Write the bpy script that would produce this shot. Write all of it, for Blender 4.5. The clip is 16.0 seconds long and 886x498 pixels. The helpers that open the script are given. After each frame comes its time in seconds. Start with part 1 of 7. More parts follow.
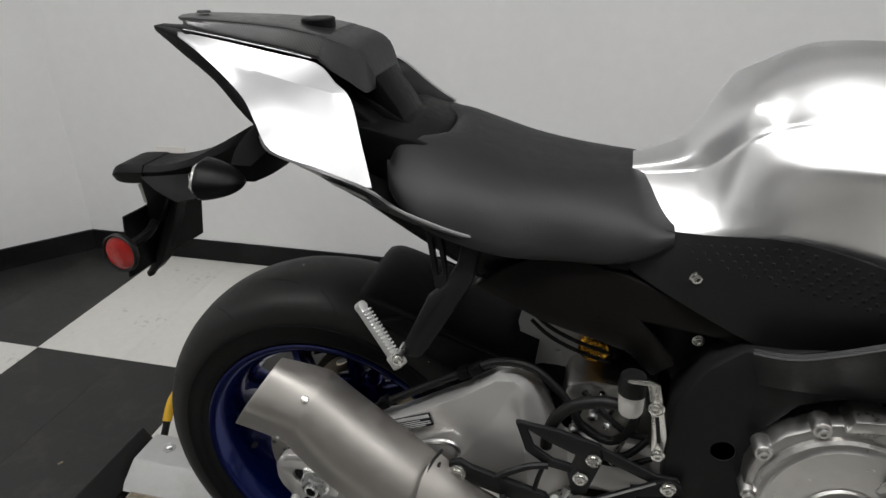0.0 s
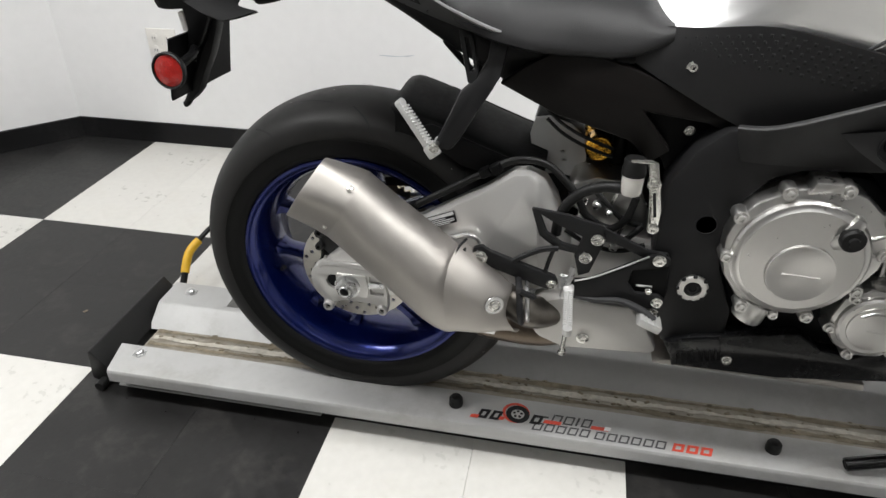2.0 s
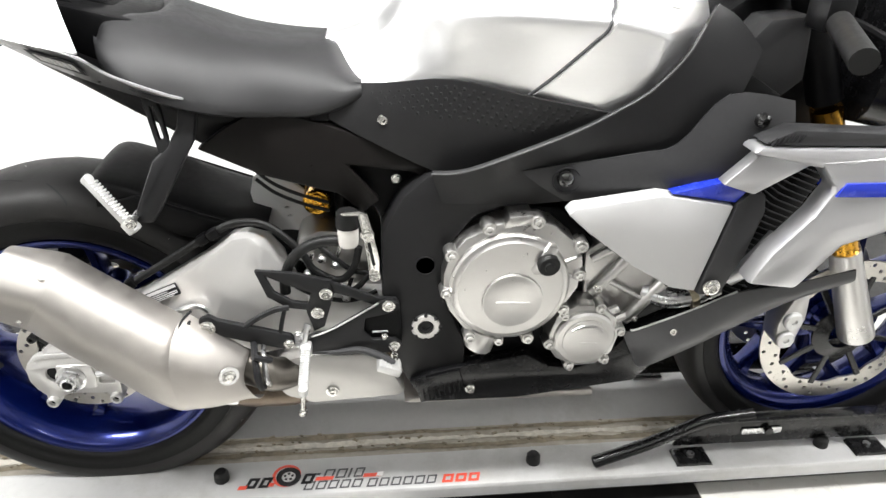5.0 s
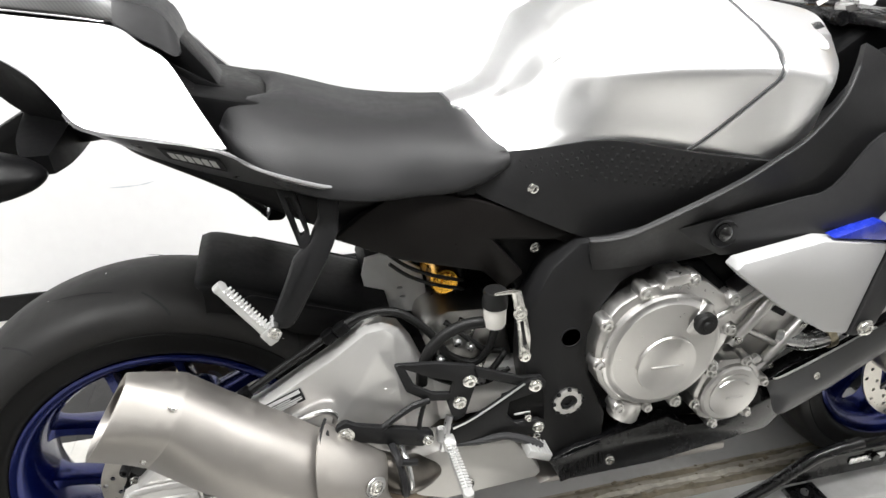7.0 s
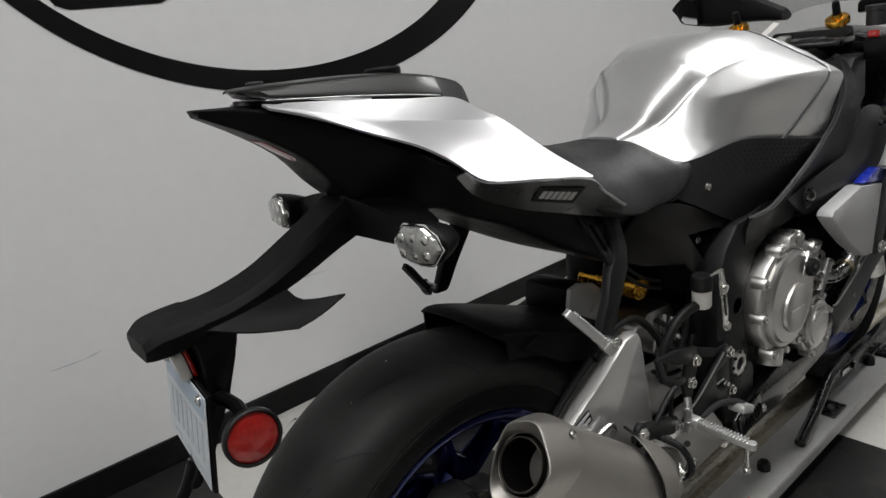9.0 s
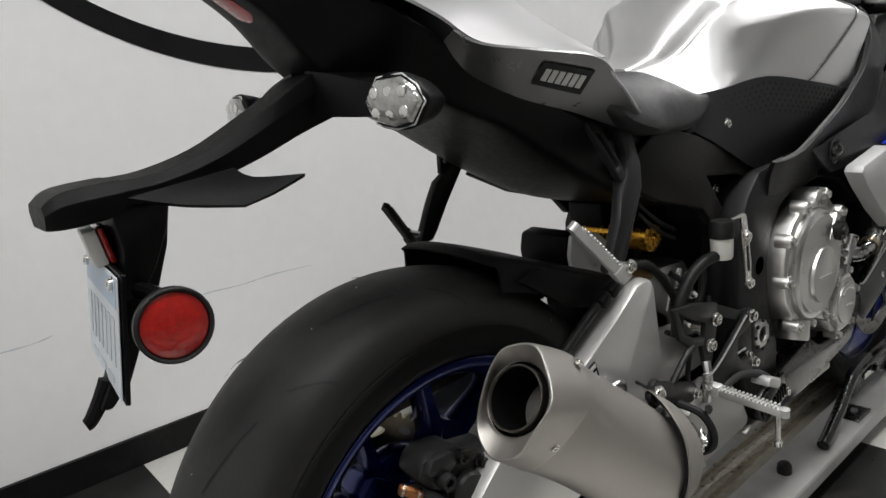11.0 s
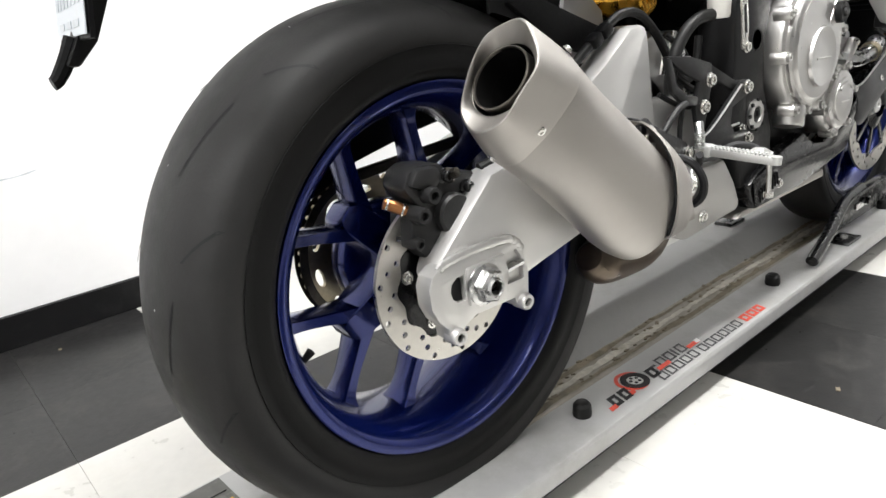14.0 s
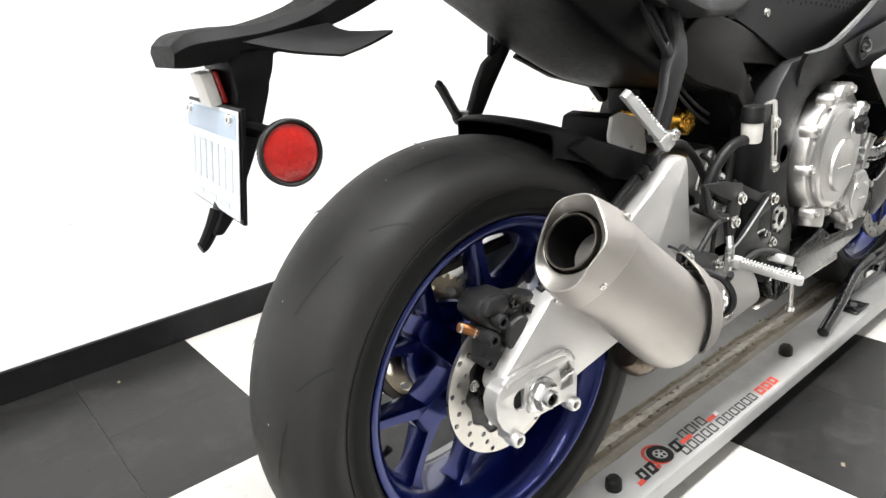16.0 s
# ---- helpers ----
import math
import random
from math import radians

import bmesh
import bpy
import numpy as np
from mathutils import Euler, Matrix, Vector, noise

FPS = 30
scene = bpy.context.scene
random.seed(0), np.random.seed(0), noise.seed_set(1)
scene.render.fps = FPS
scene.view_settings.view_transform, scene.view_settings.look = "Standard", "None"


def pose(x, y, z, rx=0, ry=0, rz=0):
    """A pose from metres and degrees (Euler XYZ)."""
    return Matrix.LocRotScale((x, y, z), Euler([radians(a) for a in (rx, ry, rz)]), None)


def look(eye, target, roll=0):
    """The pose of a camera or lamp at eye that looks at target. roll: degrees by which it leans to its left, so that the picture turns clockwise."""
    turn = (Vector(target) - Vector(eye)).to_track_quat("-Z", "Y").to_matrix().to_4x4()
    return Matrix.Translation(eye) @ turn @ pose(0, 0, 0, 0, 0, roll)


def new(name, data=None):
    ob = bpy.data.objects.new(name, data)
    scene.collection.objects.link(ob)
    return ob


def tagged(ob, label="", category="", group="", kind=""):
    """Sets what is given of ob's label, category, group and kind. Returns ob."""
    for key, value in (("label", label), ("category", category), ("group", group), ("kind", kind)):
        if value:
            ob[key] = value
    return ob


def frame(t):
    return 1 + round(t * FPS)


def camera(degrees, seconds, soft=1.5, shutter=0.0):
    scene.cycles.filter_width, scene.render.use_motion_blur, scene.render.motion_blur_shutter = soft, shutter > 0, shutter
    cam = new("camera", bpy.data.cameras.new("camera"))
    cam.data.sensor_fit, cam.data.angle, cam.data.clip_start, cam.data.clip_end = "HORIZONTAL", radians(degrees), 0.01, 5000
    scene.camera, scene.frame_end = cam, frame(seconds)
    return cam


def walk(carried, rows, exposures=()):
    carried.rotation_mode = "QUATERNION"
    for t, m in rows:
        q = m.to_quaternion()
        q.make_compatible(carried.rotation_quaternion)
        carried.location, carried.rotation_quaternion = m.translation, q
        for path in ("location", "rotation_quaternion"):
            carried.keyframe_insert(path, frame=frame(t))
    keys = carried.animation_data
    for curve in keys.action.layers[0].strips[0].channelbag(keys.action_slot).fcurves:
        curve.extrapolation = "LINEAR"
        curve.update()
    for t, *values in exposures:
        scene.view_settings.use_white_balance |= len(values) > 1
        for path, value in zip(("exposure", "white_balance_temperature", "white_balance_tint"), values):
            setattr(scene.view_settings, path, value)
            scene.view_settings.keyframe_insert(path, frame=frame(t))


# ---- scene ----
cam = camera(66.2, 16.0, shutter=0.0)
PATH = [
    (0, (0.421, -0.875, 1.184), (-0.041, 0.863, 0.31), -1.4),
    (0.5, (0.349, -1.007, 1.163), (-0.047, 0.795, 0.389), 1.3),
    (1, (0.372, -1.049, 1.158), (-0.012, 0.727, 0.322), -0.8),
    (1.5, (0.377, -1.079, 1.101), (0.003, 0.641, 0.152), -1.0),
    (2, (0.373, -1.104, 1.077), (0.039, 0.567, 0.03), 0.1),
    (2.5, (0.402, -1.117, 1.083), (0.085, 0.554, 0.031), -0.2),
    (3, (0.445, -1.105, 1.084), (0.239, 0.588, 0.039), -0.3),
    (3.5, (0.485, -1.095, 1.086), (0.376, 0.62, 0.063), -0.7),
    (4, (0.519, -1.088, 1.09), (0.515, 0.635, 0.074), -0.9),
    (4.2, (0.527, -1.082, 1.095), (0.564, 0.645, 0.087), -0.8),
    (6.3, (0.397, -1.012, 1.125), (0.73, 0.747, 0.233), 2.6),
    (6.5, (0.357, -0.97, 1.128), (0.639, 0.797, 0.235), -0.3),
    (7, (0.221, -0.917, 1.127), (0.628, 0.832, 0.245), -1.3),
    (7.5, (-0.016, -0.916, 1.165), (0.66, 0.818, 0.431), 0.1),
    (8, (-0.206, -0.88, 1.177), (0.579, 0.828, 0.494), -1.7),
    (8.5, (-0.315, -0.759, 1.163), (0.614, 0.893, 0.522), -7.9),
    (9, (-0.491, -0.712, 1.1), (0.682, 0.792, 0.498), -7.7),
    (9.2, (-0.509, -0.719, 1.127), (0.707, 0.739, 0.498), -6.7),
    (11.3, (-0.441, -0.632, 0.858), (0.786, 0.883, 0.409), -6.1),
    (11.5, (-0.444, -0.633, 0.837), (0.768, 0.891, 0.382), -6.5),
    (12, (-0.456, -0.644, 0.793), (0.757, 0.864, 0.29), -6.2),
    (12.5, (-0.474, -0.649, 0.756), (0.726, 0.85, 0.197), -5.3),
    (13, (-0.481, -0.657, 0.721), (0.707, 0.842, 0.139), -5.5),
    (13.5, (-0.483, -0.664, 0.682), (0.699, 0.829, 0.069), -6.3),
    (14, (-0.485, -0.663, 0.658), (0.705, 0.809, 0.011), -6.3),
    (14.5, (-0.483, -0.657, 0.637), (0.69, 0.81, -0.049), -6.2),
    (15, (-0.48, -0.656, 0.639), (0.695, 0.809, -0.05), -5.9),
    (15.5, (-0.495, -0.658, 0.687), (0.692, 0.812, 0.032), -5.8),
    (16, (-0.568, -0.663, 0.857), (0.603, 0.809, 0.175), -4.6),
]
EXPOSURES = [(0, -0.15), (1.0, 0.1), (2.0, 0.62), (3.0, 1.15), (4.2, 1.75), (6.3, 1.5), (7.0, 1.25), (7.5, 0.65), (8.0, 0.27), (8.5, -0.14), (9.0, -0.38), (9.2, -0.38), (11.3, 0.2), (12.5, 0.65), (14.0, 1.32), (16.0, 1.6)]
walk(cam, [(t, look(eye, target, roll)) for t, eye, target, roll in PATH], EXPOSURES)

# ---------------------------------------------------------------- world and lamps
world = bpy.data.worlds.new("world")
scene.world = world
world.use_nodes = True
world.node_tree.nodes["Background"].inputs[0].default_value = (0.9, 0.95, 1.0, 1)
world.node_tree.nodes["Background"].inputs[1].default_value = 0.05

ROOM_X0, ROOM_X1, ROOM_Y0, WALL_Y, CEIL = -2.9, 2.93, -6.5, 1.205, 2.75
CORNER_X = -1.60


def ceiling_lamp(x, y, power, sx=1.2, sy=0.28):
    data = bpy.data.lights.new("ceiling_lamp", "AREA")
    data.shape, data.size, data.size_y, data.energy = "RECTANGLE", sx, sy, power
    data.color = (1.0, 0.995, 0.985)
    ob = new("ceiling_lamp", data)
    ob.matrix_world = pose(x, y, CEIL - 0.075)
    return ob


LAMPS = [(-1.5, -0.6), (0.3, -0.6), (2.1, -0.6), (-0.6, -2.4), (1.2, -2.4)]
for lx, ly in LAMPS:
    ceiling_lamp(lx, ly, 29 if ly > -1 else 4)


# ---------------------------------------------------------------- materials
def material(name, color, rough=0.5, metal=0.0, vary=0.15, scale=6.0, fine=60.0, bump=0.0, bump_scale=200.0,
             stretch=(1, 1, 1), rough_vary=0.1, coat=0.0, per_object=0.0, stain=None, stain_amount=0.0, stain_scale=3.0, trans=0.0, specular=0.5):
    """A surface with variation at two scales in colour and gloss, and fine relief."""
    m = bpy.data.materials.new(name)
    m.use_nodes = True
    nt = m.node_tree
    b = nt.nodes["Principled BSDF"]
    co = nt.nodes.new("ShaderNodeTexCoord")
    mp = nt.nodes.new("ShaderNodeMapping")
    mp.inputs["Scale"].default_value = stretch
    nt.links.new(co.outputs["Object"], mp.inputs["Vector"])
    n1, n2 = nt.nodes.new("ShaderNodeTexNoise"), nt.nodes.new("ShaderNodeTexNoise")
    for n, s, d in ((n1, scale, 4), (n2, fine, 3)):
        n.inputs["Scale"].default_value, n.inputs["Detail"].default_value = s, d
        nt.links.new(mp.outputs[0], n.inputs["Vector"])
    add = nt.nodes.new("ShaderNodeMath")
    add.operation = "ADD"
    nt.links.new(n1.outputs["Fac"], add.inputs[0])
    nt.links.new(n2.outputs["Fac"], add.inputs[1])
    mr = nt.nodes.new("ShaderNodeMapRange")
    mr.inputs["From Min"].default_value, mr.inputs["From Max"].default_value = 0.6, 1.4
    mr.inputs["To Min"].default_value, mr.inputs["To Max"].default_value = 1 - vary, 1 + vary
    nt.links.new(add.outputs[0], mr.inputs["Value"])
    mul = nt.nodes.new("ShaderNodeVectorMath")
    mul.operation = "SCALE"
    mul.inputs[0].default_value = color[:3]
    last = mr.outputs[0]
    if per_object:
        oi = nt.nodes.new("ShaderNodeObjectInfo")
        ma = nt.nodes.new("ShaderNodeMath")
        ma.operation = "MULTIPLY_ADD"
        ma.inputs[1].default_value, ma.inputs[2].default_value = per_object, 1 - per_object / 2
        nt.links.new(oi.outputs["Random"], ma.inputs[0])
        mm = nt.nodes.new("ShaderNodeMath")
        mm.operation = "MULTIPLY"
        nt.links.new(last, mm.inputs[0])
        nt.links.new(ma.outputs[0], mm.inputs[1])
        last = mm.outputs[0]
    nt.links.new(last, mul.inputs["Scale"])
    color_out = mul.outputs[0]
    if stain:
        n3 = nt.nodes.new("ShaderNodeTexNoise")
        n3.inputs["Scale"].default_value, n3.inputs["Detail"].default_value, n3.inputs["Roughness"].default_value = stain_scale, 8, 0.7
        nt.links.new(co.outputs["Object"], n3.inputs["Vector"])
        r3 = nt.nodes.new("ShaderNodeMapRange")
        r3.inputs["From Min"].default_value, r3.inputs["From Max"].default_value = 0.52, 0.78
        r3.inputs["To Max"].default_value = stain_amount
        nt.links.new(n3.outputs["Fac"], r3.inputs["Value"])
        mix = nt.nodes.new("ShaderNodeMix")
        mix.data_type = "RGBA"
        mix.inputs["B"].default_value = (*stain, 1)
        nt.links.new(r3.outputs[0], mix.inputs["Factor"])
        nt.links.new(color_out, mix.inputs["A"])
        color_out = mix.outputs["Result"]
    nt.links.new(color_out, b.inputs["Base Color"])
    rr = nt.nodes.new("ShaderNodeMapRange")
    rr.inputs["From Min"].default_value, rr.inputs["From Max"].default_value = 0.6, 1.4
    rr.inputs["To Min"].default_value, rr.inputs["To Max"].default_value = max(rough - rough_vary, 0.02), min(rough + rough_vary, 1)
    nt.links.new(add.outputs[0], rr.inputs["Value"])
    nt.links.new(rr.outputs[0], b.inputs["Roughness"])
    b.inputs["Metallic"].default_value = metal
    b.inputs["Coat Weight"].default_value = coat
    b.inputs["Coat Roughness"].default_value = 0.08
    b.inputs["Specular IOR Level"].default_value = specular
    if trans:
        b.inputs["Transmission Weight"].default_value = trans
    if bump:
        n4 = nt.nodes.new("ShaderNodeTexNoise")
        n4.inputs["Scale"].default_value, n4.inputs["Detail"].default_value = bump_scale, 2
        nt.links.new(mp.outputs[0], n4.inputs["Vector"])
        bp = nt.nodes.new("ShaderNodeBump")
        bp.inputs["Strength"].default_value, bp.inputs["Distance"].default_value = bump, 0.002
        nt.links.new(n4.outputs["Fac"], bp.inputs["Height"])
        nt.links.new(bp.outputs[0], b.inputs["Normal"])
    return m


def carbon_material():
    """Clear-coated twill weave of about 3 mm tows."""
    m = material("carbon_weave", (0.018, 0.018, 0.02), 0.36, 0.0, 0.2, 8, 80, coat=0.3, specular=0.35)
    nt = m.node_tree
    b = nt.nodes["Principled BSDF"]
    co = nt.nodes.new("ShaderNodeTexCoord")
    mp = nt.nodes.new("ShaderNodeMapping")
    mp.inputs["Rotation"].default_value = (radians(25), radians(40), radians(30))
    nt.links.new(co.outputs["Object"], mp.inputs["Vector"])
    w = nt.nodes.new("ShaderNodeTexWave")
    w.inputs["Scale"].default_value = 110
    w.inputs["Distortion"].default_value = 0.3
    nt.links.new(mp.outputs[0], w.inputs["Vector"])
    ramp = nt.nodes.new("ShaderNodeValToRGB")
    ramp.color_ramp.elements[0].color, ramp.color_ramp.elements[1].color = (0.007, 0.007, 0.0075, 1), (0.018, 0.0175, 0.017, 1)
    nt.links.new(w.outputs["Fac"], ramp.inputs["Fac"])
    nt.links.new(ramp.outputs[0], b.inputs["Base Color"])
    return m


M_WALL = material("wall_paint", (0.80, 0.80, 0.80), 0.55, 0, 0.025, 1.2, 25, 0.10, 260, stain=(0.62, 0.62, 0.6), stain_amount=0.10, stain_scale=1.6)
M_WALLG = material("bounce_cut_grey", (0.62, 0.62, 0.62), 0.6, 0, 0.04, 1.2, 25, 0.10, 260)
M_CEIL = material("ceiling_paint", (0.78, 0.78, 0.77), 0.8, 0, 0.04, 3, 40)
M_BASE = material("black_vinyl", (0.0060, 0.0060, 0.0064), 0.42, 0, 0.25, 5, 60, 0.05, 120, stain=(0.05, 0.05, 0.05), stain_amount=0.3, stain_scale=9, specular=0.2)
M_DECAL = material("black_decal", (0.0045, 0.0045, 0.005), 0.40, 0, 0.2, 3, 40, specular=0.18)
M_TILE_W = material("white_tile", (0.61, 0.60, 0.568), 0.33, 0, 0.06, 3.5, 45, 0.06, 160, per_object=0.05, stain=(0.50, 0.47, 0.41), stain_amount=0.34, stain_scale=7)
M_TILE_B = material("black_tile", (0.0155, 0.0152, 0.0150), 0.36, 0, 0.22, 4, 60, 0.10, 160, per_object=0.15, stain=(0.066, 0.062, 0.057), stain_amount=0.6, stain_scale=8, specular=0.36)
M_GROUT = material("floor_base", (0.018, 0.017, 0.016), 0.8, 0, 0.3)
M_ALU = material("brushed_aluminium", (0.89, 0.89, 0.895), 0.36, 0.97, 0.010, 4, 30, 0.0, 160, (1.0, 9, 9), 0.008)
M_MATTE = material("matte_silver_paint", (0.50, 0.50, 0.50), 0.55, 0.35, 0.02, 5, 50, rough_vary=0.03)
M_SILVER = material("silver_panel_paint", (0.51, 0.51, 0.52), 0.34, 0.78, 0.02, 4, 50, rough_vary=0.03, coat=0.15)
# Panel silver darkened for the downward lip, in place of its dark floor reflection.
M_LIP = material("silver_lip_shade", (0.17, 0.17, 0.172), 0.30, 0.8, 0.04, 4, 50, coat=0.1)
M_CAST = material("cast_engine_silver", (0.60, 0.59, 0.575), 0.35, 1.0, 0.03, 9, 120, 0.015, 420)
M_SWING = material("polished_swingarm", (0.66, 0.65, 0.635), 0.35, 0.66, 0.015, 4, 40, 0.0, 90, rough_vary=0.015, stain=(0.60, 0.57, 0.52), stain_amount=0.15, stain_scale=3)
M_LINK = material("dull_alloy", (0.70, 0.70, 0.69), 0.48, 0.2, 0.05, 5, 60)
M_TI = material("satin_titanium", (0.42, 0.40, 0.375), 0.52, 1.0, 0.04, 5, 70, 0.0, 300, stain=(0.40, 0.36, 0.32), stain_amount=0.35, stain_scale=5)
M_STEEL = material("plain_steel", (0.62, 0.62, 0.62), 0.3, 1.0, 0.1, 20, 90)
M_CHROME = material("zinc_bolt", (0.72, 0.71, 0.68), 0.22, 1.0, 0.08, 30, 200)
M_BLK = material("black_plastic", (0.0036, 0.0036, 0.0039), 0.40, 0, 0.2, 8, 120, 0.12, 700, specular=0.13)
M_BLKM = material("matte_black_plastic", (0.0045, 0.0045, 0.0048), 0.50, 0, 0.18, 8, 120, 0.2, 600, specular=0.12)
M_SIDEC = material("charcoal_plastic", (0.0150, 0.0150, 0.0155), 0.40, 0, 0.15, 8, 120, 0.10, 600, specular=0.24)
M_FRAME = material("satin_black_frame", (0.0100, 0.0100, 0.0105), 0.44, 0.0, 0.15, 10, 140, 0.10, 500, specular=0.24)
M_CALI = material("charcoal_cast_caliper", (0.018, 0.018, 0.0185), 0.42, 0.1, 0.15, 12, 140, 0.12, 500, specular=0.35)
M_GRIP = material("matte_grip_pattern", (0.016, 0.016, 0.0165), 0.75, 0, 0.1, 12, 140, specular=0.1)
M_TRIM = material("dark_grey_trim", (0.029, 0.029, 0.0302), 0.45, 0.1, 0.12, 10, 140, 0.08, 600, specular=0.28)
M_BROWN = material("dark_brown_black_cover", (0.0068, 0.0060, 0.0056), 0.36, 0.0, 0.15, 10, 140, 0.05, 500, specular=0.15)
M_GLOSS = material("gloss_black", (0.005, 0.005, 0.0055), 0.25, 0, 0.1, 8, 90, coat=0.12, specular=0.35)
M_SEAT = material("seat_vinyl", (0.014, 0.014, 0.0148), 0.48, 0, 0.10, 6, 120, 0.22, 900, specular=0.36)
M_TYRE = material("tyre_rubber", (0.0185, 0.0182, 0.0180), 0.52, 0, 0.2, 5, 50, 0.10, 300, stain=(0.026, 0.025, 0.024), stain_amount=0.5, stain_scale=4, specular=0.26)
M_TYRE_S = material("tyre_sidewall", (0.0045, 0.0045, 0.0045), 0.5, 0, 0.15, 12, 90, 0.05, 300, specular=0.18)
M_BLUE = material("blue_rim_paint", (0.0024, 0.0100, 0.105), 0.24, 0.70, 0.05, 9, 60, coat=0.5, rough_vary=0.02)
M_BLUEP = material("blue_stripe", (0.015, 0.035, 0.42), 0.25, 0.1, 0.05, coat=0.4)
M_DISC = material("brake_disc_steel", (0.58, 0.56, 0.52), 0.34, 1.0, 0.08, 20, 150, 0.05, 300)
M_GOLD = material("gold_anodised", (0.72, 0.38, 0.05), 0.24, 1.0, 0.08, 20, 120)
M_COPPER = material("copper_fitting", (0.55, 0.24, 0.10), 0.3, 1.0, 0.1)
M_CHAIN = material("oiled_chain", (0.07, 0.064, 0.055), 0.4, 0.9, 0.3, 40, 200)
M_BRASS = material("sprocket_steel", (0.50, 0.44, 0.32), 0.4, 0.9, 0.2, 20, 150)
M_PIPE = material("heat_tinted_steel", (0.13, 0.105, 0.082), 0.36, 1.0, 0.2, 9, 80, stain=(0.12, 0.08, 0.06), stain_amount=0.6, stain_scale=12)
M_RED = material("red_reflector", (0.33, 0.008, 0.005), 0.12, 0, 0.25, 60, 240, 0.35, 260, coat=0.8)
M_REDL = material("red_lamp_lens", (0.42, 0.015, 0.012), 0.15, 0, 0.1, coat=0.5)
M_CLEAR = material("clear_lamp_lens", (0.40, 0.40, 0.385), 0.10, 0.6, 0.3, 90, 260, 0.5, 180, coat=0.6)
M_WHITE = material("white_plastic", (0.72, 0.70, 0.66), 0.4, 0, 0.06)
M_PLATE = material("plate_sheet", (0.60, 0.64, 0.68), 0.38, 0.1, 0.06, 14, 90, stain=(0.48, 0.40, 0.28), stain_amount=0.4, stain_scale=9)
M_PLATEB = material("plate_blue_band", (0.36, 0.44, 0.54), 0.4, 0, 0.12)
M_MARK = material("plate_mark", (0.53, 0.565, 0.60), 0.45, 0, 0.2, 30, 120)
# Print black, also painted into holes, slots and gaps as their shade.
M_DARK = material("print_and_hole_shade", (0.010, 0.010, 0.011), 0.55, 0, 0.1, specular=0.25)
M_LABELG = material("label_grey", (0.55, 0.55, 0.54), 0.4, 0.2, 0.08)
M_DOLLY = material("dolly_grey_enamel", (0.42, 0.42, 0.415), 0.46, 0.15, 0.05, 6, 70, 0.05, 160, stain=(0.20, 0.185, 0.15), stain_amount=0.55, stain_scale=4.5)
M_TROUGH = material("worn_trough_steel", (0.31, 0.285, 0.24), 0.42, 0.4, 0.2, 7, 80, 0.1, 140, stain=(0.13, 0.10, 0.055), stain_amount=0.8, stain_scale=9)
M_DIRT = material("dirty_edge", (0.20, 0.170, 0.120), 0.7, 0.1, 0.5, 12, 60, 0.4, 120, stain=(0.06, 0.05, 0.035), stain_amount=0.8, stain_scale=14)
M_CRUST = material("pale_crust", (0.50, 0.47, 0.41), 0.75, 0.0, 0.3, 14, 70, 0.5, 140, stain=(0.20, 0.16, 0.10), stain_amount=0.8, stain_scale=20)
M_STICK = material("worn_sticker_film", (0.12, 0.12, 0.11), 0.5, 0.1, 0.3, 9, 60, 0.25, 90, stain=(0.50, 0.49, 0.45), stain_amount=0.6, stain_scale=30)
M_SOOT = material("sooty_steel", (0.15, 0.138, 0.122), 0.38, 0.95, 0.2, 12, 90)
# Flat near-black lining of the outlet bore.
M_BORE = material("near_black_lining", (0.0035, 0.0033, 0.0032), 0.9, 0, 0.1, specular=0.05)
M_COLL = material("dull_collector_steel", (0.50, 0.49, 0.47), 0.46, 0.6, 0.05, 5, 70, stain=(0.40, 0.36, 0.32), stain_amount=0.3, stain_scale=5)
M_YELLOW = material("yellow_grip", (0.72, 0.42, 0.02), 0.45, 0, 0.12)
M_RUBBER = material("black_rubber", (0.007, 0.007, 0.007), 0.5, 0, 0.2, 10, 90, 0.1, 300, specular=0.28)
M_DRED = material("decal_red", (0.62, 0.07, 0.04), 0.45, 0, 0.15, 30, 120)
M_DGREY = material("decal_grey", (0.055, 0.055, 0.058), 0.45, 0, 0.25, 30, 120)
M_DWHITE = material("decal_white", (0.72, 0.72, 0.72), 0.45, 0, 0.1, 30, 120)
M_BLADE = material("grey_blade_paint", (0.075, 0.075, 0.077), 0.42, 0.2, 0.06, 8, 120, specular=0.35)
M_DOME = material("polished_black_bolt", (0.006, 0.006, 0.006), 0.12, 0, 0.1, coat=0.6)
M_PEG = material("ribbed_peg_alloy", (0.60, 0.60, 0.59), 0.42, 0.7, 0.06, 20, 150)
M_CARBON = carbon_material()
M_GLASS = material("tinted_screen", (0.85, 0.85, 0.85), 0.05, 0, 0.02, trans=0.9)
M_MIRROR = material("mirror_glass", (0.75, 0.75, 0.76), 0.03, 1.0, 0.02, rough_vary=0.01)


from mathutils.bvhtree import BVHTree

# ---------------------------------------------------------------- mesh helpers
def finish(name, me, mat, parent=None, label="", angle=32):
    me.materials.append(mat)
    for p in me.polygons:
        p.use_smooth = True
    me.set_sharp_from_angle(angle=radians(angle))
    ob = new(name, me)
    if parent:
        ob.parent = parent
    if label:
        ob["label"] = label
    return ob


def part(name, bm, mat, parent=None, label="", angle=32):
    bmesh.ops.recalc_face_normals(bm, faces=bm.faces[:])
    me = bpy.data.meshes.new(name)
    bm.to_mesh(me)
    bm.free()
    return finish(name, me, mat, parent, label, angle)


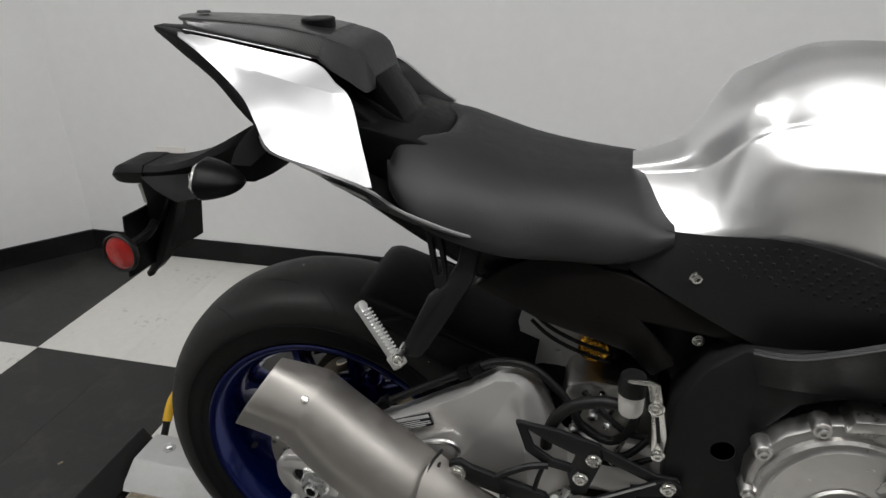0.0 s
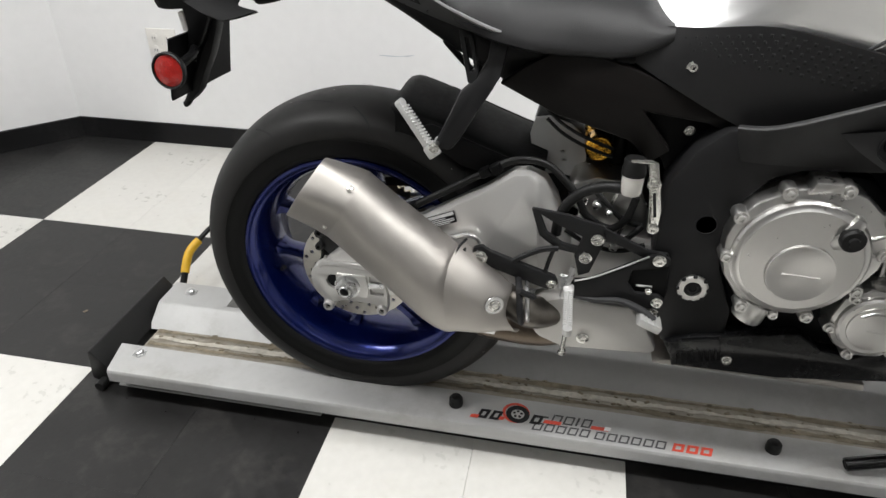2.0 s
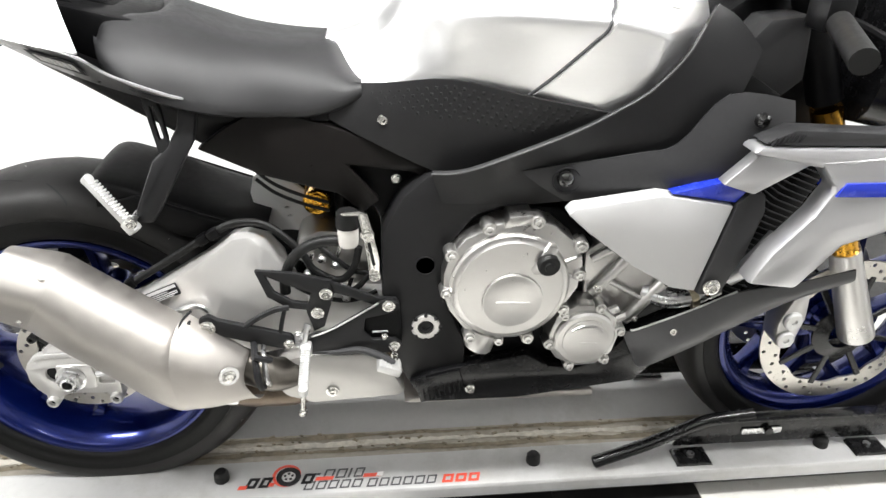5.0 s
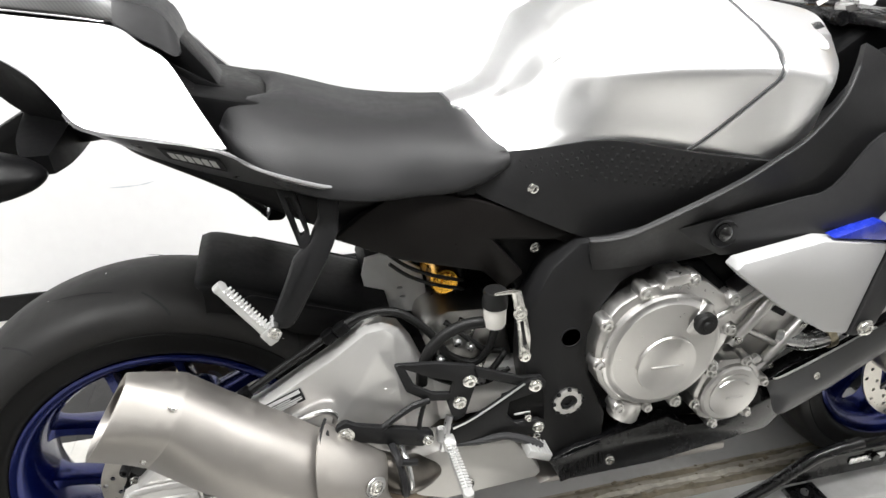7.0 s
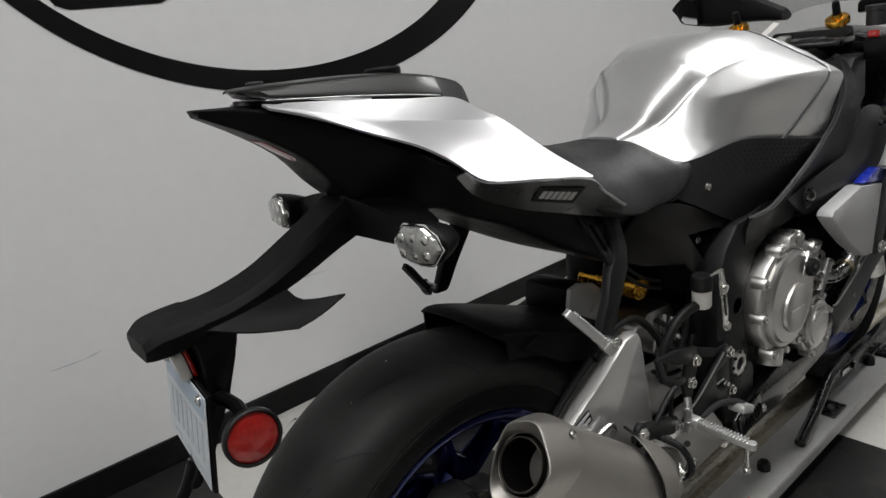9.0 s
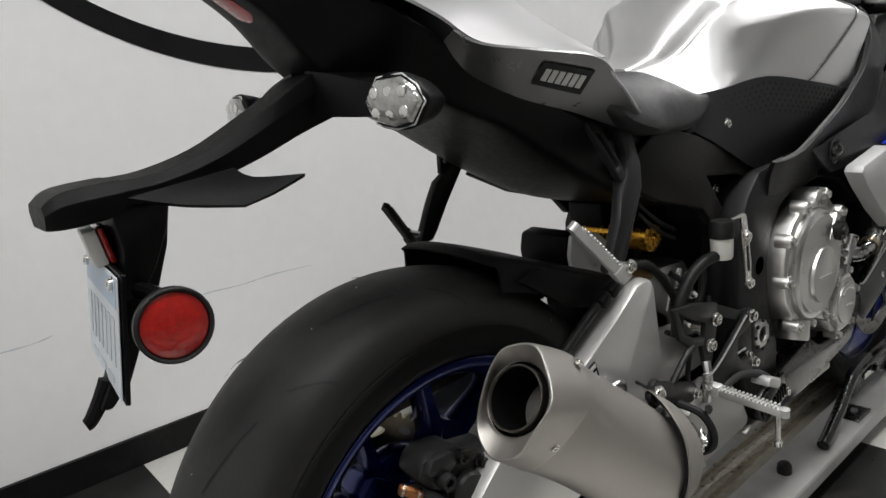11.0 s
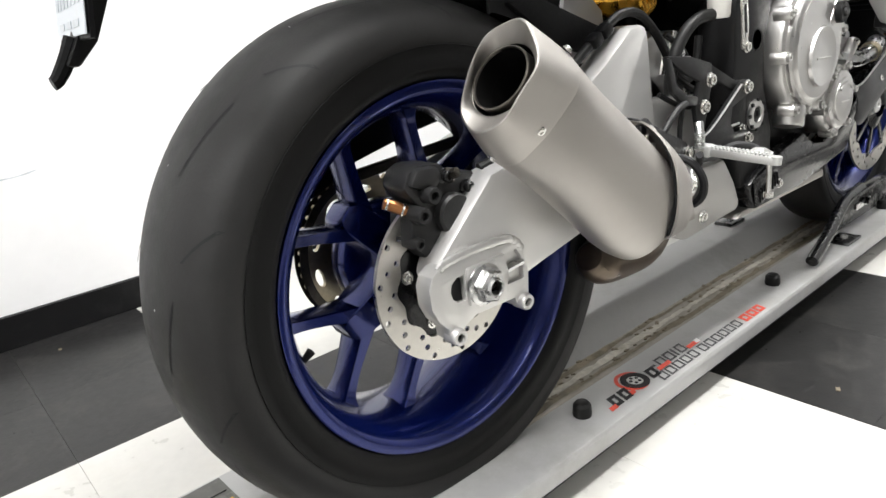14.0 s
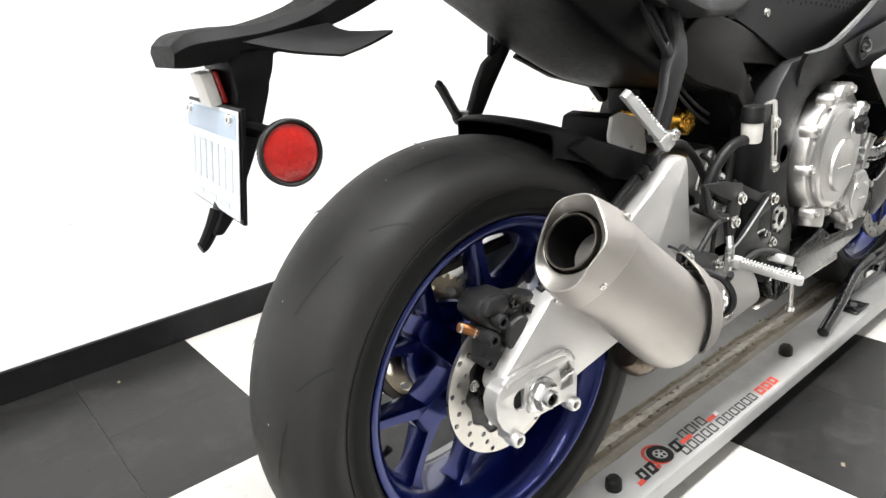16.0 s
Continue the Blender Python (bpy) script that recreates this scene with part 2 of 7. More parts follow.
def root(name, x=0, y=0, z=0):
    ob = new(name)
    ob.empty_display_size = 0.05
    ob.location = (x, y, z)
    return ob


def bevel_all(bm, width, segs=2):
    if width > 0:
        sharp = [e for e in bm.edges if len(e.link_faces) == 2 and e.calc_face_angle(0) > 0.5]
        bmesh.ops.bevel(bm, geom=sharp, offset=width, segments=segs, profile=0.5, affect="EDGES", clamp_overlap=True)
    return bm


def prism(poly, y0, y1, bev=0.003, bm=None, shrink=0.0):
    """A plate of an outline in x and z, from y0 to y1; shrink draws its y0 side in."""
    own = bm is None
    b = bmesh.new()
    cx, cz = sum(p[0] for p in poly) / len(poly), sum(p[1] for p in poly) / len(poly)
    lo = [b.verts.new((cx + (x - cx) * (1 - shrink), y0, cz + (z - cz) * (1 - shrink))) for x, z in poly]
    hi = [b.verts.new((x, y1, z)) for x, z in poly]
    n = len(poly)
    b.faces.new(lo)
    b.faces.new(hi[::-1])
    for i in range(n):
        b.faces.new((lo[i], hi[i], hi[(i + 1) % n], lo[(i + 1) % n]))
    bmesh.ops.recalc_face_normals(b, faces=b.faces[:])
    bevel_all(b, bev)
    return b if own else merge(bm, b)


def merge(bm, other):
    me = bpy.data.meshes.new("tmp")
    other.to_mesh(me)
    other.free()
    bm.from_mesh(me)
    bpy.data.meshes.remove(me)
    return bm


def block(sx, sy, sz, m=None, bev=0.002, segs=2):
    b = bmesh.new()
    bmesh.ops.create_cube(b, size=1.0)
    bmesh.ops.scale(b, vec=(sx, sy, sz), verts=b.verts[:])
    bevel_all(b, bev, segs)
    if m is not None:
        b.transform(m)
    return b


def smooth_line(pts, k=6, closed=False):
    """Catmull-Rom points through control points of any dimension."""
    p = [np.array(q, float) for q in pts]
    n, out = len(p), []
    for i in range(n if closed else n - 1):
        a, b, c, d = (p[(i + j) % n] if closed else p[min(max(i + j, 0), n - 1)] for j in (-1, 0, 1, 2))
        for s in range(k):
            t = s / k
            out.append(0.5 * (2 * b + (c - a) * t + (2 * a - 5 * b + 4 * c - d) * t * t + (3 * b - a - 3 * c + d) * t**3))
    if not closed:
        out.append(p[-1])
    return out


def tube(pts, r, k=6, seg=10, smooth=True):
    line = smooth_line([Vector(p) for p in pts], k) if smooth else [np.array(p, float) for p in pts]
    n = len(line)
    radii = np.interp(np.linspace(0, 1, n), np.linspace(0, 1, len(r)), r) if hasattr(r, "__len__") else [r] * n
    b = bmesh.new()
    rings, side = [], None
    for i in range(n):
        d = Vector(line[min(i + 1, n - 1)] - line[max(i - 1, 0)]).normalized()
        side = (d.orthogonal() if side is None else side - d * side.dot(d)).normalized()
        up = d.cross(side)
        rings.append([b.verts.new(Vector(line[i]) + float(radii[i]) * (math.cos(a) * side + math.sin(a) * up)) for a in np.linspace(0, 2 * math.pi, seg, endpoint=False)])
    for p, q in zip(rings, rings[1:]):
        for j in range(seg):
            b.faces.new((p[j], p[(j + 1) % seg], q[(j + 1) % seg], q[j]))
    b.faces.new(rings[0][::-1])
    b.faces.new(rings[-1])
    return b


def lathe(profile, center, axis=(0, -1, 0), seg=40, closed=False):
    """Turns a profile of (radius, way along the axis) about the axis."""
    a = Vector(axis).normalized()
    u = a.orthogonal().normalized()
    v = a.cross(u)
    b = bmesh.new()
    c = Vector(center)
    rings = []
    for r, h in profile:
        if r < 1e-6:
            rings.append([b.verts.new(c + a * h)])
        else:
            rings.append([b.verts.new(c + a * h + r * (math.cos(t) * u + math.sin(t) * v)) for t in np.linspace(0, 2 * math.pi, seg, endpoint=False)])
    pairs = list(zip(rings, rings[1:])) + ([(rings[-1], rings[0])] if closed else [])
    for p, q in pairs:
        for j in range(seg):
            i = (j + 1) % seg
            if len(p) == 1 and len(q) > 1:
                b.faces.new((p[0], q[i], q[j]))
            elif len(q) == 1 and len(p) > 1:
                b.faces.new((p[j], p[i], q[0]))
            elif len(p) > 1:
                b.faces.new((p[j], p[i], q[i], q[j]))
    return b


def loft(rings, k=4, ku=4, caps=True, closed=True):
    """A smooth skin through rings of control points."""
    dense = [smooth_line(r, k, closed) for r in rings]
    cols = list(zip(*dense))
    cols = [smooth_line(c, ku) for c in cols]
    rows = list(zip(*cols))
    b = bmesh.new()
    vs = [[b.verts.new(p) for p in row] for row in rows]
    m = len(vs[0])
    for p, q in zip(vs, vs[1:]):
        for j in range(m if closed else m - 1):
            i = (j + 1) % m
            b.faces.new((p[j], p[i], q[i], q[j]))
    if caps and closed:
        b.faces.new(vs[0][::-1])
        b.faces.new(vs[-1])
    return b


def half_ring(pts):
    """Closed ring from the right half (y negative) of a section, top to bottom, mirrored to the left."""
    left = [(x, -y, z) for x, y, z in pts if abs(y) > 1e-6]
    return list(pts) + left[::-1]


def skin(rows, thick, k=5, ku=5):
    """A sheet through a net of control points, with thickness."""
    b = loft(rows, k, ku, closed=False)
    bmesh.ops.recalc_face_normals(b, faces=b.faces[:])
    if thick:
        bmesh.ops.solidify(b, geom=b.faces[:], thickness=thick)
    return b


def holed(outer, holes, y0, y1, bev=0.0):
    """A plate of an outline in x and z with real holes, from y0 to y1."""
    b = bmesh.new()
    edges = []
    for poly in [outer] + list(holes):
        vs = [b.verts.new((x, y0, z)) for x, z in poly]
        edges += [b.edges.new((vs[i], vs[(i + 1) % len(vs)])) for i in range(len(vs))]
    bmesh.ops.triangle_fill(b, use_beauty=True, edges=edges)
    bmesh.ops.dissolve_limit(b, angle_limit=0.01, verts=b.verts[:], edges=b.edges[:])
    ext = bmesh.ops.extrude_face_region(b, geom=b.faces[:])
    bmesh.ops.translate(b, vec=(0, y1 - y0, 0), verts=[v for v in ext["geom"] if isinstance(v, bmesh.types.BMVert)])
    bmesh.ops.recalc_face_normals(b, faces=b.faces[:])
    return bevel_all(b, bev)


def circle(x, z, r, n=20, fx=1.0):
    return [(x + fx * r * math.cos(t), z + r * math.sin(t)) for t in np.linspace(0, 2 * math.pi, n, endpoint=False)]


def mirror(bm):
    b = bm.copy()
    b.transform(Matrix.Diagonal((1, -1, 1, 1)))
    bmesh.ops.reverse_faces(b, faces=b.faces[:])
    return b


def bolt(p, r, parent, axis=(0, -1, 0), h=0.006, mat=None, name="bolt", flange=True):
    """A flanged socket-head bolt."""
    prof = [(0, 0), (r * 1.35, 0), (r * 1.35, h * 0.3), (r, h * 0.4), (r, h * 0.9), (r * 0.85, h), (r * 0.5, h), (r * 0.45, h * 0.55), (0, h * 0.55)]
    if not flange:
        prof = [(0, 0), (r, 0), (r, h * 0.85), (r * 0.85, h), (r * 0.5, h), (r * 0.45, h * 0.55), (0, h * 0.55)]
    return part(name, lathe(prof, p, axis, 12), mat or M_CHROME, parent)


# ---------------------------------------------------------------- the room
def wall(name, x0, y0, x1, y1, thick, label, mat=None):
    """A wall whose inner face runs from one corner to the next, the room on its right."""
    d = Vector((x1 - x0, y1 - y0, 0)).normalized()
    n = Vector((-d.y, d.x, 0))
    b = bmesh.new()
    foot = [Vector((x0, y0, 0)), Vector((x1, y1, 0)), Vector((x1, y1, 0)) + n * thick + d * thick, Vector((x0, y0, 0)) + n * thick - d * thick]
    lo = [b.verts.new(p) for p in foot]
    hi = [b.verts.new(p + Vector((0, 0, CEIL))) for p in foot]
    b.faces.new(lo)
    b.faces.new(hi)
    for i in range(4):
        b.faces.new((lo[i], lo[(i + 1) % 4], hi[(i + 1) % 4], hi[i]))
    ob = part(name, b, mat or M_WALL)
    return tagged(ob, label, "wall", kind="structure")


def baseboard(x0, y0, x1, y1, h=0.083, t=0.006):
    d = Vector((x1 - x0, y1 - y0, 0))
    n = Vector((d.y, -d.x, 0)).normalized()
    section = [(0, 0.0), (t + 0.002, 0.0), (t + 0.0015, 0.004), (t, 0.010), (t, h - 0.003), (t - 0.002, h), (0, h)]
    b = bmesh.new()
    a, c = Vector((x0, y0, 0.0015)), Vector((x1, y1, 0.0015))
    r0 = [b.verts.new(a + n * (s + 0.001) + Vector((0, 0, z))) for s, z in section]
    r1 = [b.verts.new(c + n * (s + 0.001) + Vector((0, 0, z))) for s, z in section]
    for i in range(len(section) - 1):
        b.faces.new((r0[i], r0[i + 1], r1[i + 1], r1[i]))
    b.faces.new(r0)
    b.faces.new(r1)
    return tagged(part("baseboard", b, M_BASE), "black vinyl cove baseboard along the white wall", "baseboard", kind="structure")


CUT = (ROOM_X0, WALL_Y - (CORNER_X - ROOM_X0) * 1.08)
wall("wall_north", CORNER_X, WALL_Y, ROOM_X1, WALL_Y, 0.12, "plain white painted wall with scuffs above the baseboard")
wall("wall_corner", CUT[0], CUT[1], CORNER_X, WALL_Y, 0.12, "plain white painted slanting wall")
wall("wall_west", ROOM_X0, ROOM_Y0, CUT[0], CUT[1], 0.12, "plain white painted wall")
# The two unseen walls are greyed to bounce less light onto the motorcycle.
wall("wall_east", ROOM_X1, WALL_Y, ROOM_X1, ROOM_Y0, 0.12, "unseen plain wall, greyed to cut bounced light", M_WALLG)
wall("wall_south", ROOM_X1, ROOM_Y0, ROOM_X0, ROOM_Y0, 0.12, "unseen plain wall, greyed to cut bounced light", M_WALLG)
baseboard(CORNER_X, WALL_Y, ROOM_X1, WALL_Y)
baseboard(CUT[0], CUT[1], CORNER_X, WALL_Y)
baseboard(ROOM_X0, ROOM_Y0, CUT[0], CUT[1])
baseboard(ROOM_X1, WALL_Y, ROOM_X1, ROOM_Y0)
baseboard(ROOM_X1, ROOM_Y0, ROOM_X0, ROOM_Y0)

ceil = part("ceiling", block(ROOM_X1 - ROOM_X0 + 0.24, WALL_Y - ROOM_Y0 + 0.24, 0.1, pose((ROOM_X0 + ROOM_X1) / 2, (ROOM_Y0 + WALL_Y) / 2, CEIL + 0.05), 0), M_CEIL)
tagged(ceil, "plain white painted ceiling", "ceiling", kind="structure")

# Ceiling fixtures, housings round the lamps.
for lx, ly in LAMPS:
    fx = root("ceiling_light", lx, ly, CEIL)
    body = bmesh.new()
    for sx, sy, px, py in ((1.26, 0.03, 0, 0.155), (1.26, 0.03, 0, -0.155), (0.03, 0.28, 0.615, 0), (0.03, 0.28, -0.615, 0)):
        merge(body, block(sx, sy, 0.09, pose(px, py, -0.045), 0.003))
    merge(body, block(1.2, 0.28, 0.01, pose(0, 0, -0.006), 0))
    part("housing", body, M_CEIL, fx)
    tagged(fx, "long white ceiling light fixture with open frame", "ceiling light", group="ceiling lights")

# Ring and lettering shapes painted on the wall.
mark = root("wall_emblem", 0.575, WALL_Y, 1.53)
b = bmesh.new()
N = 120
ring_o = [b.verts.new((0.045 + 0.92 * math.cos(t), -0.003, 0.095 + 0.64 * math.sin(t))) for t in np.linspace(0, 2 * math.pi, N, endpoint=False)]
ring_i = [b.verts.new((-0.005 + 0.83 * math.cos(t), -0.003, 0.110 + 0.585 * math.sin(t))) for t in np.linspace(0, 2 * math.pi, N, endpoint=False)]
for i in range(N):
    b.faces.new((ring_o[i], ring_o[(i + 1) % N], ring_i[(i + 1) % N], ring_i[i]))
ext = bmesh.ops.extrude_face_region(b, geom=b.faces[:])
bmesh.ops.translate(b, vec=(0, 0.0025, 0), verts=[v for v in ext["geom"] if isinstance(v, bmesh.types.BMVert)])
part("ring", b, M_DECAL, mark)
for x0, x1 in ((-0.665, -0.335), (-0.25, -0.04), (0.02, 0.25), (0.31, 0.60)):
    w = x1 - x0
    poly = [(x0 + 0.02, -0.250), (x0 + 0.05, -0.262), (x1 - 0.06, -0.262), (x1, -0.240), (x1 + 0.03, -0.1), (x1 + 0.06, 0.22), (x0 + 0.08, 0.24), (x0 - 0.01, -0.2)]
    part("letter_shape", prism(poly, -0.003, -0.0005, 0), M_DECAL, mark)
tagged(mark, "large black oval ring emblem painted on the white wall", "wall emblem")

# Thin dark scuffs on the wall.
for pts in (((0.13, 0.406), (0.2, 0.411), (0.3, 0.408), (0.40, 0.413), (0.53, 0.409)), ((-0.32, 0.404), (-0.24, 0.404), (-0.19, 0.412))):
    sc = tube([(x, WALL_Y - 0.0006, z) for x, z in pts], [0.0005, 0.0022, 0.001, 0.002, 0.0004], 8, 6)
    sc.transform(Matrix.Translation((0, WALL_Y, 0)) @ Matrix.Diagonal((1, 0.15, 1, 1)) @ Matrix.Translation((0, -WALL_Y, 0)))
    tagged(part("wall_scuff", sc, M_MARK), "thin grey scuff line on the white wall", "scuff mark")



def wall_outlet(x, z, w, h, label):
    """A cover plate with two sockets on the wall."""
    out = root("wall_outlet", x, WALL_Y, z)
    part("cover_plate", prism([(-w / 2, -h / 2), (w / 2, -h / 2), (w / 2, h / 2), (-w / 2, h / 2)], -0.007, -0.0005, 0.002), M_WHITE, out)
    for cx in (-w / 4, w / 4):
        for cz in (-0.022, 0.022):
            part("socket", prism(circle(cx, cz, 0.016, 14, 0.9), -0.0085, -0.006, 0.0008), M_WHITE, out)
            for dx in (-0.005, 0.005):
                part("slot", block(0.002, 0.002, 0.008, pose(cx + dx, -0.0086, cz), 0), M_DARK, out)
    part("screw", lathe([(0, 0), (0.003, 0), (0.0025, 0.001), (0, 0.0012)], (0, -0.007, 0), (0, -1, 0), 10), M_STEEL, out)
    return tagged(out, label, "wall outlet", group="wall outlets")


near = wall_outlet(-1.155, 0.400, 0.118, 0.112, "white double wall outlet with a blue plug in it")
part("plug", block(0.050, 0.030, 0.050, pose(-0.004, -0.020, -0.070), 0.006), M_BLUEP, near, "blue plastic plug")
part("plug_neck", block(0.022, 0.022, 0.026, pose(-0.004, -0.014, -0.040), 0.004), M_WHITE, near)
far_outlet = wall_outlet(1.835, 0.400, 0.170, 0.112, "white double wall outlet with a black hooked cord")
part("cord", tube([(0.035, -0.010, -0.012), (0.045, -0.030, -0.014), (0.075, -0.030, -0.020), (0.090, -0.020, -0.045), (0.085, -0.010, -0.062)], 0.004, 5, 8), M_RUBBER, far_outlet)

# ---------------------------------------------------------------- the dolly under the motorcycle
DOLLY_X0, DOLLY_X1, RAIL_Z = -0.585, 2.05, 0.079
dolly = tagged(root("motorcycle_dolly", 0.6, 0.02, 0), "grey steel motorcycle dolly with a wheel trough and rubber stops", "motorcycle dolly")


def dpart(name, bm, mat, label=""):
    bm.transform(Matrix.Translation((-0.6, -0.02, 0)))
    return part(name, bm, mat, dolly, label)


def sheet(prof, x0, x1, slant=0.0):
    """A folded sheet of a given section, drawn out along the dolly."""
    b = bmesh.new()
    y0, y1 = prof[0][0], max((y for y, z in prof), key=lambda y: abs(y - prof[0][0]))
    r0 = [b.verts.new((x0 + slant * (y - y0) / (y1 - y0), y, z)) for y, z in prof]
    r1 = [b.verts.new((x1, y, z)) for y, z in prof]
    n = len(prof)
    for i in range(n):
        b.faces.new((r0[i], r0[(i + 1) % n], r1[(i + 1) % n], r1[i]))
    b.faces.new(r0)
    b.faces.new(r1)
    return b


NEAR = [(-0.056, 0.036), (-0.056, RAIL_Z - 0.004), (-0.060, RAIL_Z), (-0.143, RAIL_Z), (-0.1475, RAIL_Z - 0.0015), (-0.1500, RAIL_Z - 0.005), (-0.1505, RAIL_Z - 0.009), (-0.1505, 0.049), (-0.1475, 0.049), (-0.1470, 0.069),
        (-0.141, 0.0745), (-0.063, 0.0745), (-0.060, 0.072), (-0.060, 0.036)]
FAR = [(0.046, 0.0385), (0.100, 0.0755), (0.1045, 0.0780), (0.110, RAIL_Z), (0.188, RAIL_Z), (0.1925, RAIL_Z - 0.0015), (0.195, RAIL_Z - 0.006), (0.195, 0.049), (0.192, 0.049), (0.191, 0.071), (0.187, 0.0745), (0.110, 0.0745), (0.102, 0.0715), (0.050, 0.0375)]
dpart("rail", sheet(NEAR, DOLLY_X0, DOLLY_X1, 0.022), M_DOLLY, "worn grey steel side rail with a rolled edge")
dpart("rail", sheet(FAR, DOLLY_X0 - 0.005, DOLLY_X1), M_DOLLY, "worn grey steel side rail with a sloped inner face")
# Grey box walls coloured black for the shade under the rails.
dpart("rail_box_shade", sheet([(-0.110, 0.002), (-0.110, 0.074), (-0.113, 0.074), (-0.113, 0.002)], DOLLY_X0 + 0.02, DOLLY_X1), M_FRAME)
dpart("rail_box_shade", sheet([(0.150, 0.002), (0.150, 0.074), (0.153, 0.074), (0.153, 0.002)], DOLLY_X0 + 0.02, DOLLY_X1), M_FRAME)
dpart("flange", sheet([(-0.113, 0.0200), (-0.132, 0.0200), (-0.132, 0.0225), (-0.113, 0.0225)], DOLLY_X0 + 0.025, -0.085), M_DOLLY, "thin grey steel flange close to the floor")
TROUGH = [(-0.0555, 0.060), (-0.048, 0.057), (-0.041, 0.046), (-0.034, 0.040), (0.040, 0.040), (0.0475, 0.0405), (0.0475, 0.034), (-0.0555, 0.034)]
dpart("trough", sheet(TROUGH, DOLLY_X0 + 0.02, DOLLY_X1), M_TROUGH, "dirty worn steel wheel trough")
random.seed(4)
db = bmesh.new()
for i in range(170):
    x = random.uniform(DOLLY_X0 + 0.03, 1.5)
    w = random.uniform(0.002, 0.007)
    merge(db, block(w * 1.8, w, 0.002, pose(x, random.choice((0.002, 0.024, 0.043)) + random.uniform(-0.004, 0.004), 0.0415, 0, 0, random.uniform(-40, 40)), 0.0007, 1))
tagged(dpart("dirt", db, M_DIRT, "dried dirt crumbs in the trough"), kind="stuff")


def ribbon(y0, y1, z, rough):
    """A film of uneven width along the trough."""
    b = bmesh.new()
    ea, eb, line = 0.1, 0.9, []
    for i in range(300):
        x = DOLLY_X0 + 0.025 + i * 0.0085
        ea = min(max(ea + random.uniform(-rough, rough), 0.0), 0.35)
        eb = min(max(eb + random.uniform(-rough, rough), 0.65), 1.0)
        line.append([b.verts.new((x, y0 + (y1 - y0) * e, z)) for e in (ea, eb)])
    for p, q in zip(line, line[1:]):
        b.faces.new((p[0], p[1], q[1], q[0]))
    return b


dpart("dirt_film", ribbon(0.029, 0.046, 0.0412, 0.12), M_DIRT, "brown dirt film along the trough edge")
dpart("dirt_film", ribbon(-0.014, 0.004, 0.0410, 0.12), M_DIRT, "brown dirt film along the trough edge")
dpart("residue", ribbon(0.006, 0.024, 0.0414, 0.16), M_CRUST, "pale crusted residue along the trough")
for x in (0.20, 0.81, 1.42):
    dpart("rubber_stop", lathe([(0, 0), (0.014, 0), (0.0145, 0.004), (0.0135, 0.017), (0.010, 0.0215), (0.004, 0.0225), (0, 0.0225)], (x, -0.1, RAIL_Z), (0, 0, 1), 20), M_RUBBER)
for x, y in ((-0.524, -0.085), (-0.53, 0.155)):
    hexb = lathe([(0, 0), (0.0155, 0), (0.0155, 0.002), (0.0105, 0.0025), (0.0105, 0.008), (0.008, 0.010), (0, 0.010)], (x, y, RAIL_Z), (0, 0, 1), 6)
    dpart("bolt", hexb, M_STEEL)
# Black steel ramp end with a raised ridge across the rear.
end = prism([(-0.640, 0.012), (-0.633, 0.090), (-0.624, 0.093), (-0.585, 0.040), (-0.588, 0.008), (-0.610, 0.006)], -0.115, 0.192, 0.003)
dpart("end_bumper", end, M_RUBBER, "scuffed black ridged end piece across the dolly")
for y in (-0.128, 0.198):
    dpart("caster_wheel", lathe([(0, -0.012), (0.011, -0.012), (0.0115, -0.008), (0.0115, 0.008), (0.011, 0.012), (0, 0.012)], (-0.606, y, 0.0125), (0, 1, 0), 18), M_RUBBER)
for x in (0.0, 0.7, 1.4, 1.9):
    for y in (-0.085, 0.13):
        dpart("caster_wheel", lathe([(0, -0.012), (0.014, -0.012), (0.0145, -0.008), (0.0145, 0.008), (0.014, 0.012), (0, 0.012)], (x, y, 0.0155), (0, 1, 0), 18), M_RUBBER)
# Worn warning sticker on the far rail.
dpart("warning_sticker", block(0.17, 0.066, 0.0008, pose(-0.330, 0.1515, RAIL_Z + 0.0006, 0, 0, 1.5), 0), M_STICK, "worn grey and yellow warning sticker")
dpart("sticker_symbol", block(0.024, 0.017, 0.0006, pose(-0.262, 0.1225, RAIL_Z + 0.0014, 0, 0, 2), 0), M_YELLOW)
dpart("sticker_fold", tube([(-0.400, 0.146, RAIL_Z + 0.001), (-0.34, 0.150, RAIL_Z + 0.001), (-0.250, 0.152, RAIL_Z + 0.001)], 0.0012, 3, 6), M_DARK)

# Emblem on the near rail, as plain shapes: a red stroke, a ring, upright bars.
emb_z = RAIL_Z + 0.0008


def flat(poly, mat, name, z=emb_z):
    b = bmesh.new()
    b.faces.new([b.verts.new((x, y, z)) for x, y in poly])
    ext = bmesh.ops.extrude_face_region(b, geom=b.faces[:])
    bmesh.ops.translate(b, vec=(0, 0, 0.0004), verts=[v for v in ext["geom"] if isinstance(v, bmesh.types.BMVert)])
    return dpart(name, b, mat)


